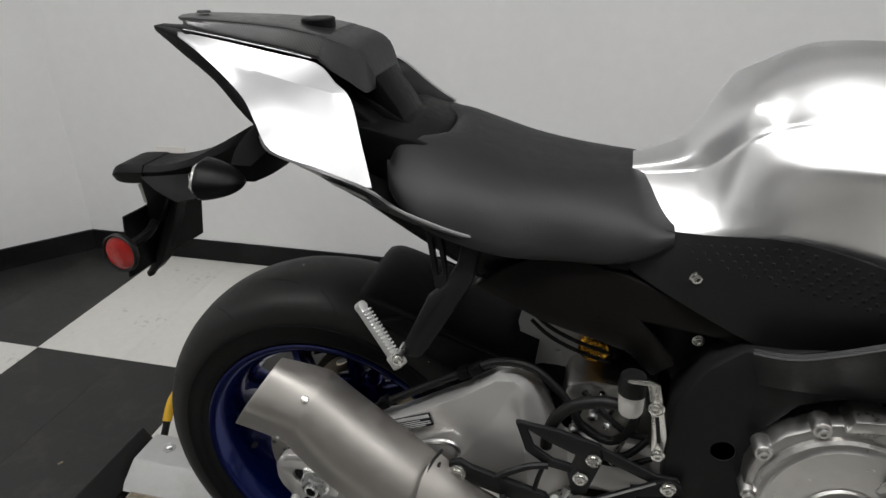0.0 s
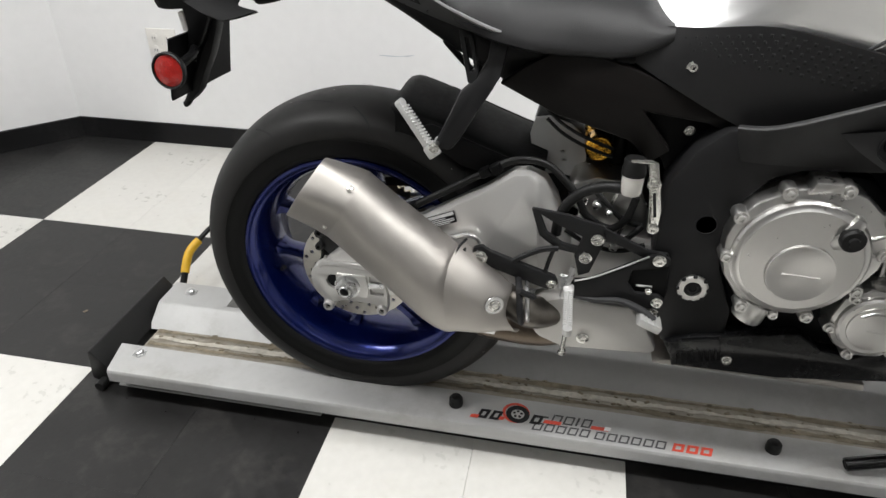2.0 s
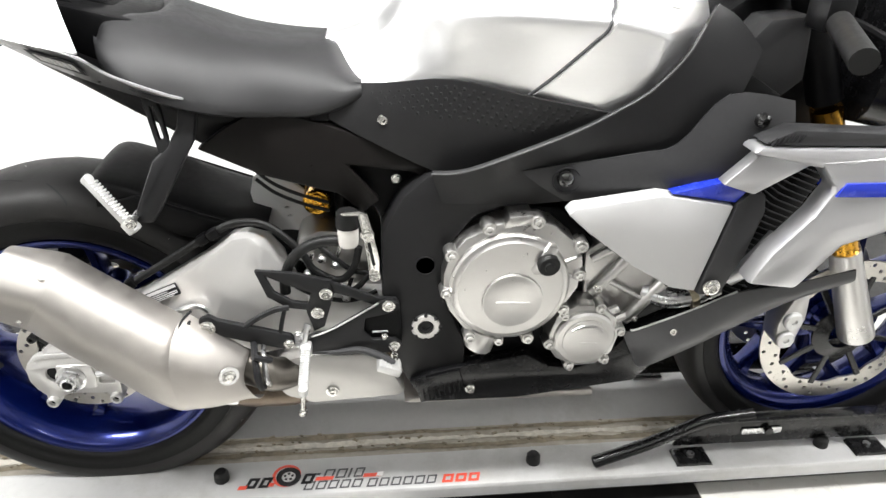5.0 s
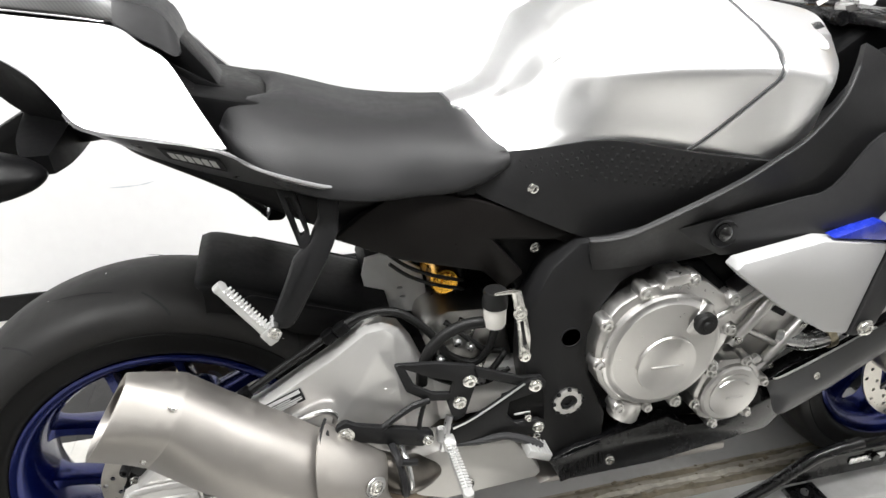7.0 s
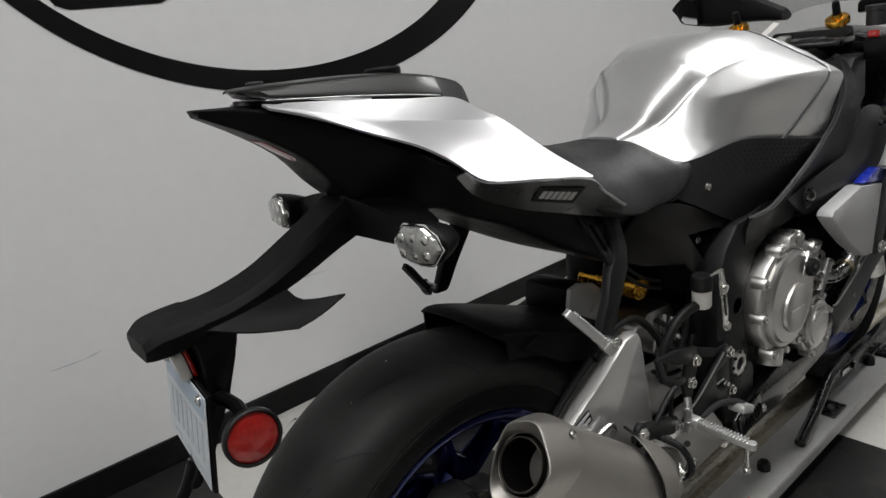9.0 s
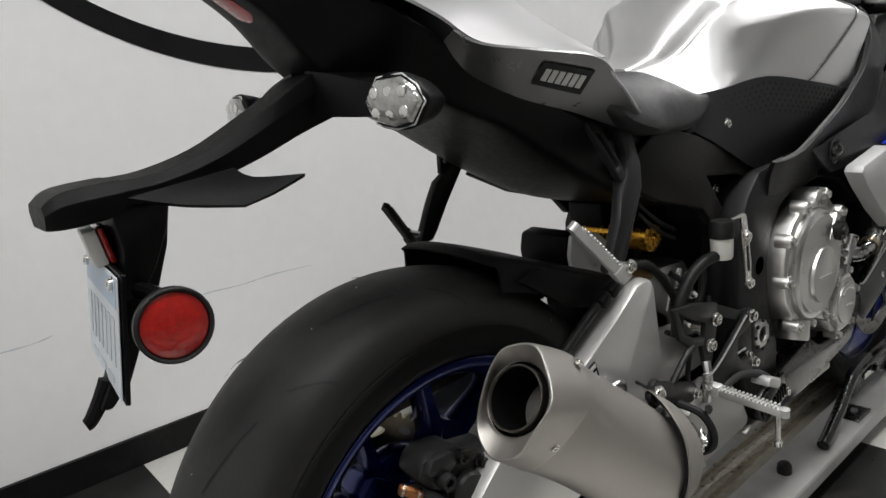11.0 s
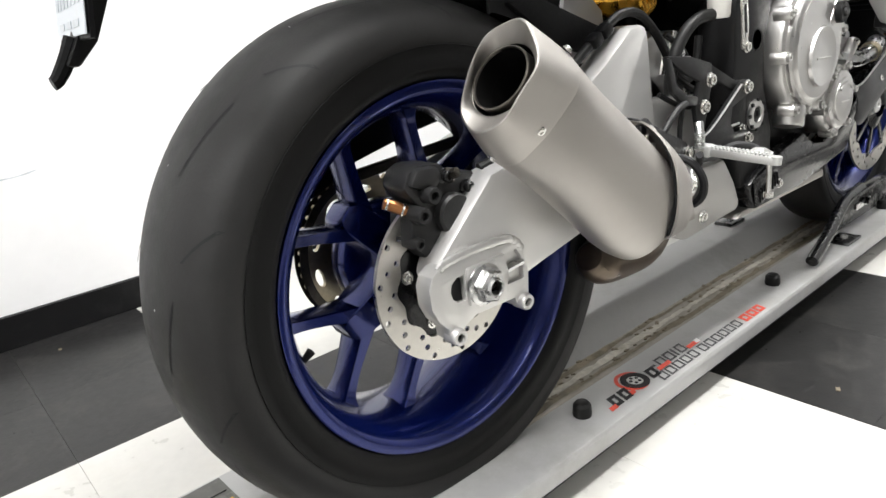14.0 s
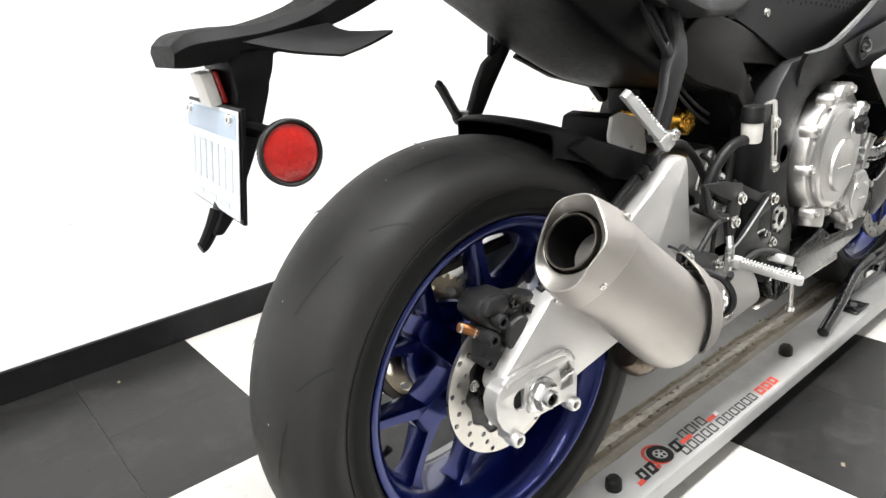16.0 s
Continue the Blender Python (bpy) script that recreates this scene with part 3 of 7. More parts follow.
def hollow(x, y, w, h, mat, t=0.0042, lean=0.004):
    """A slanted frame of thin strokes that stands for one sign of the emblem."""
    b = bmesh.new()
    o, q = slanted(x, y, w, h, lean), t * lean / h
    i = [(x + t + q, y + t), (x + w - t + q, y + t), (x + w - t + lean - q, y + h - t), (x + t + lean - q, y + h - t)]
    vo, vi = ([b.verts.new((px, py, emb_z)) for px, py in r] for r in (o, i))
    for k in range(4):
        b.faces.new((vo[k], vo[(k + 1) % 4], vi[(k + 1) % 4], vi[k]))
    ext = bmesh.ops.extrude_face_region(b, geom=b.faces[:])
    bmesh.ops.translate(b, vec=(0, 0, 0.0004), verts=[v for v in ext["geom"] if isinstance(v, bmesh.types.BMVert)])
    return dpart("emblem_bar", b, mat)


def slanted(x, y, w, h, lean=0.004):
    return [(x, y), (x + w, y), (x + w + lean, y + h), (x + lean, y + h)]


LOGO_Y = -0.128
for x, w in ((0.246, 0.020), (0.271, 0.020), (0.351, 0.021)):
    hollow(x, LOGO_Y + (0.004 if x > 0.3 else 0.0), w, 0.025, M_DARK, 0.0064, 0.008)
for x, w, h in ((0.377, 0.010, 0.005), (0.392, 0.019, 0.023), (0.416, 0.019, 0.023), (0.440, 0.0042, 0.023), (0.451, 0.018, 0.023)):
    if w < 0.012:
        flat(slanted(x, LOGO_Y + (0.014 if h > 0.01 else 0.024), w, h, 0.007 if h > 0.01 else 0.002), M_DGREY, "emblem_bar")
    else:
        hollow(x, LOGO_Y + 0.014, w, h, M_DGREY, 0.0034, 0.007)
for x, w, y in ((0.233, 0.016, -0.002), (0.290, 0.010, 0.002), (0.378, 0.034, 0.010), (0.470, 0.034, 0.012)):
    flat(slanted(x, LOGO_Y + y, w, 0.009, 0.003), M_DRED, "emblem_stroke", emb_z + 0.0003)
flat(slanted(0.496, LOGO_Y + 0.013, 0.012, 0.010, 0.003), M_DWHITE, "emblem_stroke", emb_z + 0.0005)
RING = (0.327, LOGO_Y + 0.0235)
dpart("emblem_arc", lathe([(0.0215, 0), (0.0275, 0), (0.0275, 0.0005), (0.0215, 0.0005)], (RING[0] - 0.004, RING[1] + 0.0035, emb_z - 0.0002), (0, 0, 1), 28, True), M_DRED)
dpart("emblem_ring", lathe([(0.0135, 0), (0.0235, 0), (0.0235, 0.0010), (0.0135, 0.0010)], (RING[0], RING[1], emb_z), (0, 0, 1), 28, True), M_DARK)
dpart("emblem_hub", lathe([(0, 0.0008), (0.0120, 0.0008), (0.0120, 0), (0, 0)], (RING[0], RING[1], emb_z), (0, 0, 1), 20), M_LABELG)
for k in range(5):
    a2 = radians(90 + 72 * k)
    dpart("emblem_dot", lathe([(0, 0.0012), (0.0029, 0.0012), (0.0029, 0), (0, 0)], (RING[0] + 0.0075 * math.cos(a2), RING[1] + 0.0075 * math.sin(a2), emb_z), (0, 0, 1), 10), M_DARK)
for i in range(5):
    hollow(0.357 + i * 0.0228, LOGO_Y - 0.0115, 0.0178, 0.0205, M_DGREY, 0.0032, 0.006)
for i in range(6):
    hollow(0.477 + i * 0.0229, LOGO_Y - 0.0125, 0.0180, 0.0205, M_DGREY, 0.0032, 0.006)
for i in range(3):
    hollow(0.622 + i * 0.0255, LOGO_Y - 0.0130, 0.0210, 0.0205, M_DRED, 0.0056, 0.006)

# Front wheel chock on the dolly.
chock = tagged(root("wheel_chock", 1.3, 0.02, 0), "black steel front wheel chock bolted to the dolly", "wheel chock")


def cpart(name, bm, mat, label=""):
    bm.transform(Matrix.Translation((-1.3, -0.02, 0)))
    return part(name, bm, mat, chock, label)


for s, yy in ((1, -0.093), (-1, 0.135)):
    cpart("side_plate", prism([(1.10, 0.095), (1.12, 0.140), (1.17, 0.168), (1.62, 0.168), (1.66, 0.12), (1.66, 0.092)], yy - 0.003, yy + 0.003, 0.0015), M_GLOSS)
    cpart("top_flange", block(0.46, 0.026, 0.005, pose(1.39, yy - s * 0.010, 0.170), 0.002), M_GLOSS)
    cpart("foot", prism([(1.095, 0.0800), (1.10, 0.0865), (1.165, 0.0865), (1.17, 0.0800)], yy - 0.045 if s > 0 else yy, yy if s > 0 else yy + 0.045, 0.001), M_GLOSS)
    cpart("foot", prism([(1.475, 0.0800), (1.48, 0.0865), (1.545, 0.0865), (1.55, 0.0800)], yy - 0.045 if s > 0 else yy, yy if s > 0 else yy + 0.045, 0.001), M_GLOSS)
    for x in (1.13, 1.51):
        cpart("bolt", lathe([(0, 0), (0.008, 0), (0.008, 0.006), (0, 0.007)], (x, yy - s * 0.022, 0.0865), (0, 0, 1), 6), M_STEEL)
    for i in range(9):
        cpart("slot", block(0.012, 0.0015, 0.004, pose(1.20 + 0.035 * i, yy - s * 0.0035, 0.150), 0.0005, 1), M_DARK)
    cpart("slide_plate", block(0.085, 0.004, 0.016, pose(1.28, yy - s * 0.006, 0.128), 0.002), M_STEEL)
    cpart("bolt", lathe([(0, 0), (0.009, 0), (0.009, 0.009), (0, 0.011)], (1.29, yy - s * 0.008, 0.133), (0, -s, 0), 6), M_GLOSS)
cpart("handle_tube", tube([(0.925, -0.128, 0.0965), (1.03, -0.118, 0.126), (1.10, -0.108, 0.148), (1.16, -0.102, 0.166), (1.25, -0.1, 0.174)], 0.0125, 5, 14), M_GLOSS, "black steel tube handle with an open end")
# Black lining paints the shade in the tube's open end.
cpart("tube_mouth", lathe([(0.0088, 0), (0.0088, 0.012), (0, 0.012)], (0.9235, -0.1283, 0.0960), (0.95, 0.09, 0.28), 14), M_DARK)

# Yellow-gripped cord at the rear of the dolly.
cord = tagged(root("tie_cord", -0.58, 0.25, 0.0), "black cord with a yellow sleeve behind the dolly", "cord")
o = Vector((0.58, -0.25, 0))
part("sleeve", tube([Vector(p) + o for p in ((-0.598, 0.243, 0.073), (-0.600, 0.266, 0.098), (-0.597, 0.286, 0.117), (-0.584, 0.314, 0.134))], 0.0115, 6, 12), M_YELLOW, cord)
part("cord", tube([Vector(p) + o for p in ((-0.600, 0.200, 0.014), (-0.598, 0.222, 0.046), (-0.598, 0.245, 0.075))], 0.009, 4, 10), M_RUBBER, cord)
part("cord", tube([Vector(p) + o for p in ((-0.586, 0.311, 0.132), (-0.560, 0.357, 0.158), (-0.530, 0.395, 0.160), (-0.505, 0.408, 0.120), (-0.495, 0.400, 0.05), (-0.49, 0.39, 0.008))], 0.007, 6, 10), M_RUBBER, cord)

# ---------------------------------------------------------------- the motorcycle: right side towards -y, front towards +x
bike = tagged(root("motorcycle", 0, 0.015, 0.04), "silver and black sport motorcycle with blue wheels standing on a dolly", "motorcycle")
AX_Z, FX, FZ = 0.365, 1.405, 0.342


def bp(name, bm, mat, parent=None, label="", angle=32):
    """A part of the motorcycle, in metres from the rear axle's foot point on the floor."""
    if parent is None:
        bm.transform(Matrix.Translation((0, 0, -0.04)))
        return part(name, bm, mat, bike, label, angle)
    bm.transform(Matrix.Translation((0, 0, -0.04)))
    return part(name, bm, mat, parent, label, angle)


def bbolt(p, r, parent, axis=(0, -1, 0), h=0.006, mat=None, flange=True):
    p = Vector(p) - Vector((0, 0, 0.04))
    return bolt(p, r, parent, axis, h, mat, flange=flange)


def arc_strip(center, r, a0, a1, y0, y1, thick, n=10):
    """A thin strip on a round surface, between two angles, running from y0 to y1."""
    b = bmesh.new()
    top = []
    for i in range(n + 1):
        a = radians(a0 + (a1 - a0) * i / n)
        y = y0 + (y1 - y0) * i / n
        top.append((a, y))
    rows = [[b.verts.new((center[0] + (r(y + s) + 0.0006) * math.cos(a), center[1] + y + s, center[2] + (r(y + s) + 0.0006) * math.sin(a))) for s in (-thick, thick)] for a, y in top]
    for p, q in zip(rows, rows[1:]):
        b.faces.new((p[0], p[1], q[1], q[0]))
    return b


# ---- rear wheel
def wheel(cx, cz, half, crown, tyre_r, name, pairs, first, lip=0.227):
    c = (cx, 0, cz)
    barrel = [(lip, -half), (lip, -half + 0.007), (lip - 0.010, -half + 0.012), (lip - 0.022, -half * 0.62), (lip - 0.030, 0), (lip - 0.022, half * 0.62), (lip - 0.010, half - 0.012), (lip, half - 0.007), (lip, half),
              (lip - 0.006, half + 0.001), (lip - 0.016, half - 0.006), (lip - 0.030, half * 0.60), (lip - 0.037, 0), (lip - 0.030, -half * 0.60), (lip - 0.016, -half + 0.006), (lip - 0.006, -half - 0.001)]
    rim = bp(name, lathe(barrel, c, (0, 1, 0), 96, True), M_BLUE, None, "blue cast aluminium wheel rim", 50)
    hub = [(0, -0.062), (0.030, -0.062), (0.034, -0.058), (0.036, -0.035), (0.048, -0.026), (0.050, 0), (0.048, 0.026), (0.036, 0.035), (0.034, 0.058), (0.030, 0.062), (0, 0.062)]
    bp("hub", lathe(hub, c, (0, 1, 0), 36), M_BLUE, rim)
    inner = lip - 0.034
    for k in range(pairs):
        mid = radians(first + 360 / pairs * k)
        d, t = Vector((math.cos(mid), 0, math.sin(mid))), Vector((-math.sin(mid), 0, math.cos(mid)))

        def section(o, across, wid, dep):
            return [tuple(o + across * (wid * p) + Vector((0, dep * q, 0))) for p, q in ((-0.86, -0.95), (-0.80, -1), (0.80, -1), (0.86, -0.95), (1.08, 0.0), (0.86, 0.95), (0.80, 1), (-0.80, 1), (-0.86, 0.95), (-1.08, 0.0))]

        stem = [section(Vector(c) + d * u, t, wid, dep) for u, wid, dep in ((0.032, 0.034, 0.030), (0.062, 0.026, 0.028), (0.092, 0.0235, 0.026), (0.118, 0.020, 0.022), (0.126, 0.010, 0.018))]
        bp("spoke_root", loft(stem, 1, 3), M_BLUE, rim)
        for s in (-1, 1):
            a = mid + s * radians(21.5)
            p0 = Vector(c) + d * 0.098 + t * (s * 0.010)
            p1 = Vector(c) + Vector((math.cos(a), 0, math.sin(a))) * (inner + 0.004)
            way = (p1 - p0).normalized()
            across = Vector((-way.z, 0, way.x))
            arm = [section(p0.lerp(p1, u), across, wid, dep) for u, wid, dep in ((0, 0.0110, 0.024), (0.3, 0.0086, 0.021), (0.6, 0.0074, 0.019), (0.85, 0.0084, 0.020), (1.0, 0.0150, 0.026))]
            bp("spoke", loft(arm, 1, 3), M_BLUE, rim)
    # tyre: sidewalls and tread
    w = crown
    side = [(lip - 0.004, half - 0.012), (lip + 0.004, half + 0.002), (lip + 0.014, half + 0.008), (lip + 0.026, w - 0.002), (lip + 0.0375, w + 0.0012), (lip + 0.0385, w - 0.001)]
    prof_t = [(lip + 0.037, w), (lip + 0.052, w + 0.0005)]
    top = tyre_r
    for a in np.linspace(0.12, 1.0, 9):
        y = w * math.cos(a * math.pi / 2)
        r = lip + 0.052 + (top - lip - 0.052) * math.sin(a * math.pi / 2) ** 0.92
        prof_t.append((r, y))
    full = [(r, y * 0.90) for r, y in prof_t] + [(r, -y) for r, y in prof_t[::-1][1:]]
    inner_skin = [(r - 0.008, y * 0.93) for r, y in full[::-1]]
    bp("tyre", lathe(full + inner_skin, c, (0, 1, 0), 128, True), M_TYRE, rim, "worn black slick tyre with short grooves", 60)
    for s in (1, -1):
        sw = [(r, s * y) for r, y in side] + [(r - 0.002, s * (y - 0.006)) for r, y in side[::-1]]
        bp("sidewall", lathe(sw, c, (0, 1, 0), 96, True), M_TYRE_S, rim, "darker smooth tyre sidewall", 60)

    def radius(y):
        return float(np.interp(-abs(y), [-q for _, q in prof_t], [r for r, _ in prof_t]))

    return rim, radius, c


rear, tyre_radius, RC = wheel(0, AX_Z, 0.086, 0.0915, 0.3240, "rear_wheel", 5, 135.5)
bp("cush_hub", lathe([(0, 0.075), (0.058, 0.075), (0.070, 0.070), (0.076, 0.058), (0.076, 0.034), (0.070, 0.024), (0, 0.020)], RC, (0, 1, 0), 40), M_BLUE, rear)
for a in range(10, 370, 36):
    bp("tread_groove", arc_strip(RC, tyre_radius, a, a + 7, -0.088, -0.060, 0.0016), M_DARK, rear)
    bp("tread_groove", arc_strip(RC, tyre_radius, a + 14, a + 29, -0.052, -0.028, 0.0012), M_DARK, rear)
    bp("tread_groove", arc_strip(RC, tyre_radius, a + 4, a + 11, 0.088, 0.060, 0.0016), M_DARK, rear)
random.seed(12)
nibs = bmesh.new()
for i in range(14):
    a, y = random.uniform(0, 2 * math.pi), random.uniform(-0.09, 0.02)
    r = tyre_radius(y)
    merge(nibs, block(random.uniform(0.001, 0.003), 0.0012, 0.0010, Matrix.Translation((RC[0] + r * math.cos(a), y, RC[2] + r * math.sin(a))) @ pose(0, 0, 0, 0, -math.degrees(a) + 90, 0), 0.0004, 1))
tagged(bp("grit", nibs, M_LABELG, rear, "pale grit stuck to the rubber"), kind="stuff")
# valve
bp("valve", tube([(-0.200, -0.018, AX_Z - 0.077), (-0.190, -0.028, AX_Z - 0.066), (-0.181, -0.034, AX_Z - 0.056), (-0.174, -0.038, AX_Z - 0.048)], [0.0052, 0.0040, 0.0040, 0.0054], 4, 12), M_RUBBER, rear, "black rubber valve stem")

def drilled_disc(c, r_out, r_in, y, thick, rows, n, hole=0.0042, scallop=0.0):
    """A brake disc with real holes."""
    b = bmesh.new()
    def loop(cx, cz, r, k, wave=0.0):
        vs = [b.verts.new((cx + (r + wave * math.cos(12 * t)) * math.cos(t), y, cz + (r + wave * math.cos(12 * t)) * math.sin(t))) for t in np.linspace(0, 2 * math.pi, k, endpoint=False)]
        return [b.edges.new((vs[i], vs[(i + 1) % k])) for i in range(k)]
    edges = loop(c[0], c[2], r_out, 72) + loop(c[0], c[2], r_in, 72, scallop)
    for q in range(n):
        for p, rr in enumerate(rows):
            a = 2 * math.pi * (q + p / len(rows)) / n
            edges += loop(c[0] + rr * math.cos(a), c[2] + rr * math.sin(a), hole, 10)
    bmesh.ops.triangle_fill(b, use_beauty=True, edges=edges)
    ext = bmesh.ops.extrude_face_region(b, geom=b.faces[:])
    bmesh.ops.translate(b, vec=(0, thick, 0), verts=[v for v in ext["geom"] if isinstance(v, bmesh.types.BMVert)])
    return b


bp("brake_disc", drilled_disc(RC, 0.1085, 0.077, -0.086, 0.005, (0.0835, 0.093, 0.1025), 14, 0.0038, 0.003), M_DISC, rear, "drilled steel brake disc")
carrier = lathe([(0.035, 0.080), (0.060, 0.081), (0.078, 0.083), (0.080, 0.079), (0.070, 0.074), (0.035, 0.058)], RC, (0, -1, 0), 36, True)
bp("disc_carrier", carrier, M_GLOSS, rear)
for k in range(5):
    a = radians(168 + 72 * k)
    bbolt((0.062 * math.cos(a), -0.081, AX_Z + 0.062 * math.sin(a)), 0.0062, rear, h=0.006)
spr = bmesh.new()
nt_ = 41
outer = []
for i in range(nt_ * 4):
    a = 2 * math.pi * i / (nt_ * 4)
    outer.append(((0.1055 if i % 4 in (0, 1) else 0.0985) * math.cos(a), AX_Z + (0.1055 if i % 4 in (0, 1) else 0.0985) * math.sin(a)))
vs = [spr.verts.new((x, 0.088, z)) for x, z in outer]
es = [spr.edges.new((vs[i], vs[(i + 1) % len(vs)])) for i in range(len(vs))]
for k in range(10):
    a = radians(14 + 36 * k)
    hv = []
    for q in np.linspace(0, 2 * math.pi, 12, endpoint=False):
        r, t = 0.0825 + 0.0062 * math.sin(q), a + 0.17 * math.cos(q)
        hv.append(spr.verts.new((r * math.cos(t), 0.088, AX_Z + r * math.sin(t))))
    es += [spr.edges.new((hv[i], hv[(i + 1) % 12])) for i in range(12)]
bmesh.ops.triangle_fill(spr, use_beauty=True, edges=es)
ext = bmesh.ops.extrude_face_region(spr, geom=spr.faces[:])
bmesh.ops.translate(spr, vec=(0, 0.006, 0), verts=[v for v in ext["geom"] if isinstance(v, bmesh.types.BMVert)])
bp("sprocket", spr, M_BRASS, rear, "toothed steel rear sprocket")

# ---- chain: run of links round the sprocket and forward along both sides
def chain_path():
    out = []
    for i in range(41):
        t = i / 40
        out.append((0.60 + (0.018 - 0.60) * t, 0.432 + (AX_Z - 0.101 - 0.432) * t))
    for a in np.linspace(-80, -262, 24):
        out.append((0.102 * math.cos(radians(a)), AX_Z + 0.102 * math.sin(radians(a))))
    for i in range(41):
        t = i / 40
        out.append((-0.012 + 0.612 * t, AX_Z + 0.101 + (0.505 - AX_Z - 0.101) * t))
    return out


links = bmesh.new()
cp = chain_path()
for (x0, z0), (x1, z1) in zip(cp, cp[1:]):
    ang = math.degrees(math.atan2(z1 - z0, x1 - x0))
    ln = math.hypot(x1 - x0, z1 - z0)
    for dy in (-0.007, 0.007):
        merge(links, block(ln * 1.15, 0.0022, 0.013, Matrix.Translation(((x0 + x1) / 2, 0.091 + dy, (z0 + z1) / 2)) @ pose(0, 0, 0, 0, -ang, 0), 0.003, 1))
bp("chain", links, M_CHAIN, None, "oiled drive chain")
bp("chain_guard", prism([(-0.098, 0.445), (-0.070, 0.510), (0.02, 0.560), (0.36, 0.620), (0.36, 0.545), (0.10, 0.508), (0.0, 0.487), (-0.060, 0.460)], 0.080, 0.108, 0.004), M_BLKM, None, "matte black chain guard")

# ---- swingarm
SHEAR = Matrix(((1, 0, 0, 0), (-0.05, 1, 0, 0.020), (0, 0, 1, 0), (0, 0, 0, 1)))


def sw(name, bm, mat, parent=None, label=""):
    """A part of the right swing arm, which runs outwards towards the pivot."""
    bm.transform(SHEAR)
    return bp(name, bm, mat, parent, label)


def swing_arm():
    poly = [(-0.056, 0.385), (-0.046, 0.404), (0.038, 0.484), (0.090, 0.497), (0.136, 0.514), (0.244, 0.582), (0.292, 0.618), (0.318, 0.622), (0.342, 0.606), (0.365, 0.565), (0.385, 0.515), (0.60, 0.490), (0.62, 0.46),
            (0.60, 0.425), (0.36, 0.408), (0.20, 0.373), (0.10, 0.350), (0.06, 0.340), (0.02, 0.345), (-0.040, 0.345)]
    b = prism(poly, -0.152, -0.108, 0.010)
    # the front of the arm turns inwards along an upright crease
    for x in (0.330, 0.385):
        bmesh.ops.bisect_plane(b, geom=b.verts[:] + b.edges[:] + b.faces[:], plane_co=(x, 0, 0.55), plane_no=(1, 0, 0.12))
    for v in b.verts:
        v.co.y += 0.75 * min(max(v.co.x + 0.12 * (v.co.z - 0.55) - 0.330, 0.0), 0.055)
    return b


swing = sw("swingarm", swing_arm(), M_SWING, None, "polished aluminium swingarm with welded axle end")
larm = mirror(prism([(-0.056, 0.385), (-0.046, 0.404), (0.038, 0.440), (0.36, 0.52), (0.60, 0.49), (0.62, 0.46), (0.60, 0.425), (0.36, 0.408), (0.20, 0.373), (0.02, 0.345)], -0.152, -0.108, 0.010))
larm.transform(Matrix.Diagonal((1, -1, 1, 1)) @ SHEAR @ Matrix.Diagonal((1, -1, 1, 1)))
bp("swingarm_arm", larm, M_SWING, swing)
bp("swingarm_bridge", prism([(0.33, 0.57), (0.38, 0.57), (0.44, 0.53), (0.46, 0.47), (0.36, 0.44), (0.335, 0.52)], -0.100, 0.06, 0.012), M_BLKM, swing)
BRACE = [(0.305, 0.640), (0.312, 0.668), (0.335, 0.672), (0.372, 0.660), (0.396, 0.640), (0.402, 0.610), (0.404, 0.580), (0.418, 0.553), (0.440, 0.535), (0.393, 0.515), (0.345, 0.550), (0.312, 0.600)]
bp("brace_plate", holed(BRACE, [circle(0.362, 0.612, 0.0020, 8, 2.4), circle(0.366, 0.596, 0.0020, 8, 2.4)], -0.024, -0.016, 0.002), M_LINK, swing, "dull grey alloy swingarm brace")
bp("brace_body", prism([(0.35 + (x - 0.35) * 0.96, 0.60 + (z - 0.60) * 0.96) for x, z in BRACE], -0.016, 0.082, 0.006), M_BLKM, swing)
# axle end with slot, adjuster block, nut and stand lugs
PLATE = [(-0.056, 0.399), (-0.067, 0.392), (-0.0725, 0.380), (-0.072, 0.356), (-0.064, 0.338), (-0.052, 0.325), (-0.052, 0.312), (-0.044, 0.304), (-0.034, 0.306), (-0.031, 0.320), (-0.010, 0.329), (0.020, 0.329), (0.050, 0.329), (0.055, 0.316), (0.064, 0.311), (0.073, 0.316), (0.0735, 0.330), (0.075, 0.357), (0.068, 0.384), (0.056, 0.400), (-0.009, 0.403)]
SLOT = [(-0.0440, 0.367), (-0.0415, 0.376), (-0.0350, 0.3815), (-0.024, 0.3825), (-0.024, 0.3510), (-0.035, 0.3525), (-0.0415, 0.358)]
RECESS = [(0.041, 0.350), (0.041, 0.389), (0.058, 0.389), (0.065, 0.378), (0.067, 0.350)]
sw("axle_end", holed(PLATE, [SLOT, RECESS], -0.1605, -0.136, 0.0022), M_SWING, swing)
# Black patch on the slot's floor stands for its shade.
sw("axle_slot", prism(SLOT, -0.1535, -0.150, 0), M_DARK, swing)
sw("axle_recess", prism(RECESS, -0.1535, -0.150, 0), M_SWING, swing)
sw("adjuster_block", prism([(-0.021, 0.343), (-0.023, 0.366), (-0.021, 0.389), (0.036, 0.391), (0.040, 0.366), (0.036, 0.343)], -0.1655, -0.150, 0.0025), M_SWING, swing)
sw("adjuster_bolt", tube([(0.038, -0.158, 0.368), (0.052, -0.158, 0.369), (0.068, -0.158, 0.371)], [0.0068, 0.0045, 0.0045], 3, 6, False), M_STEEL, swing)
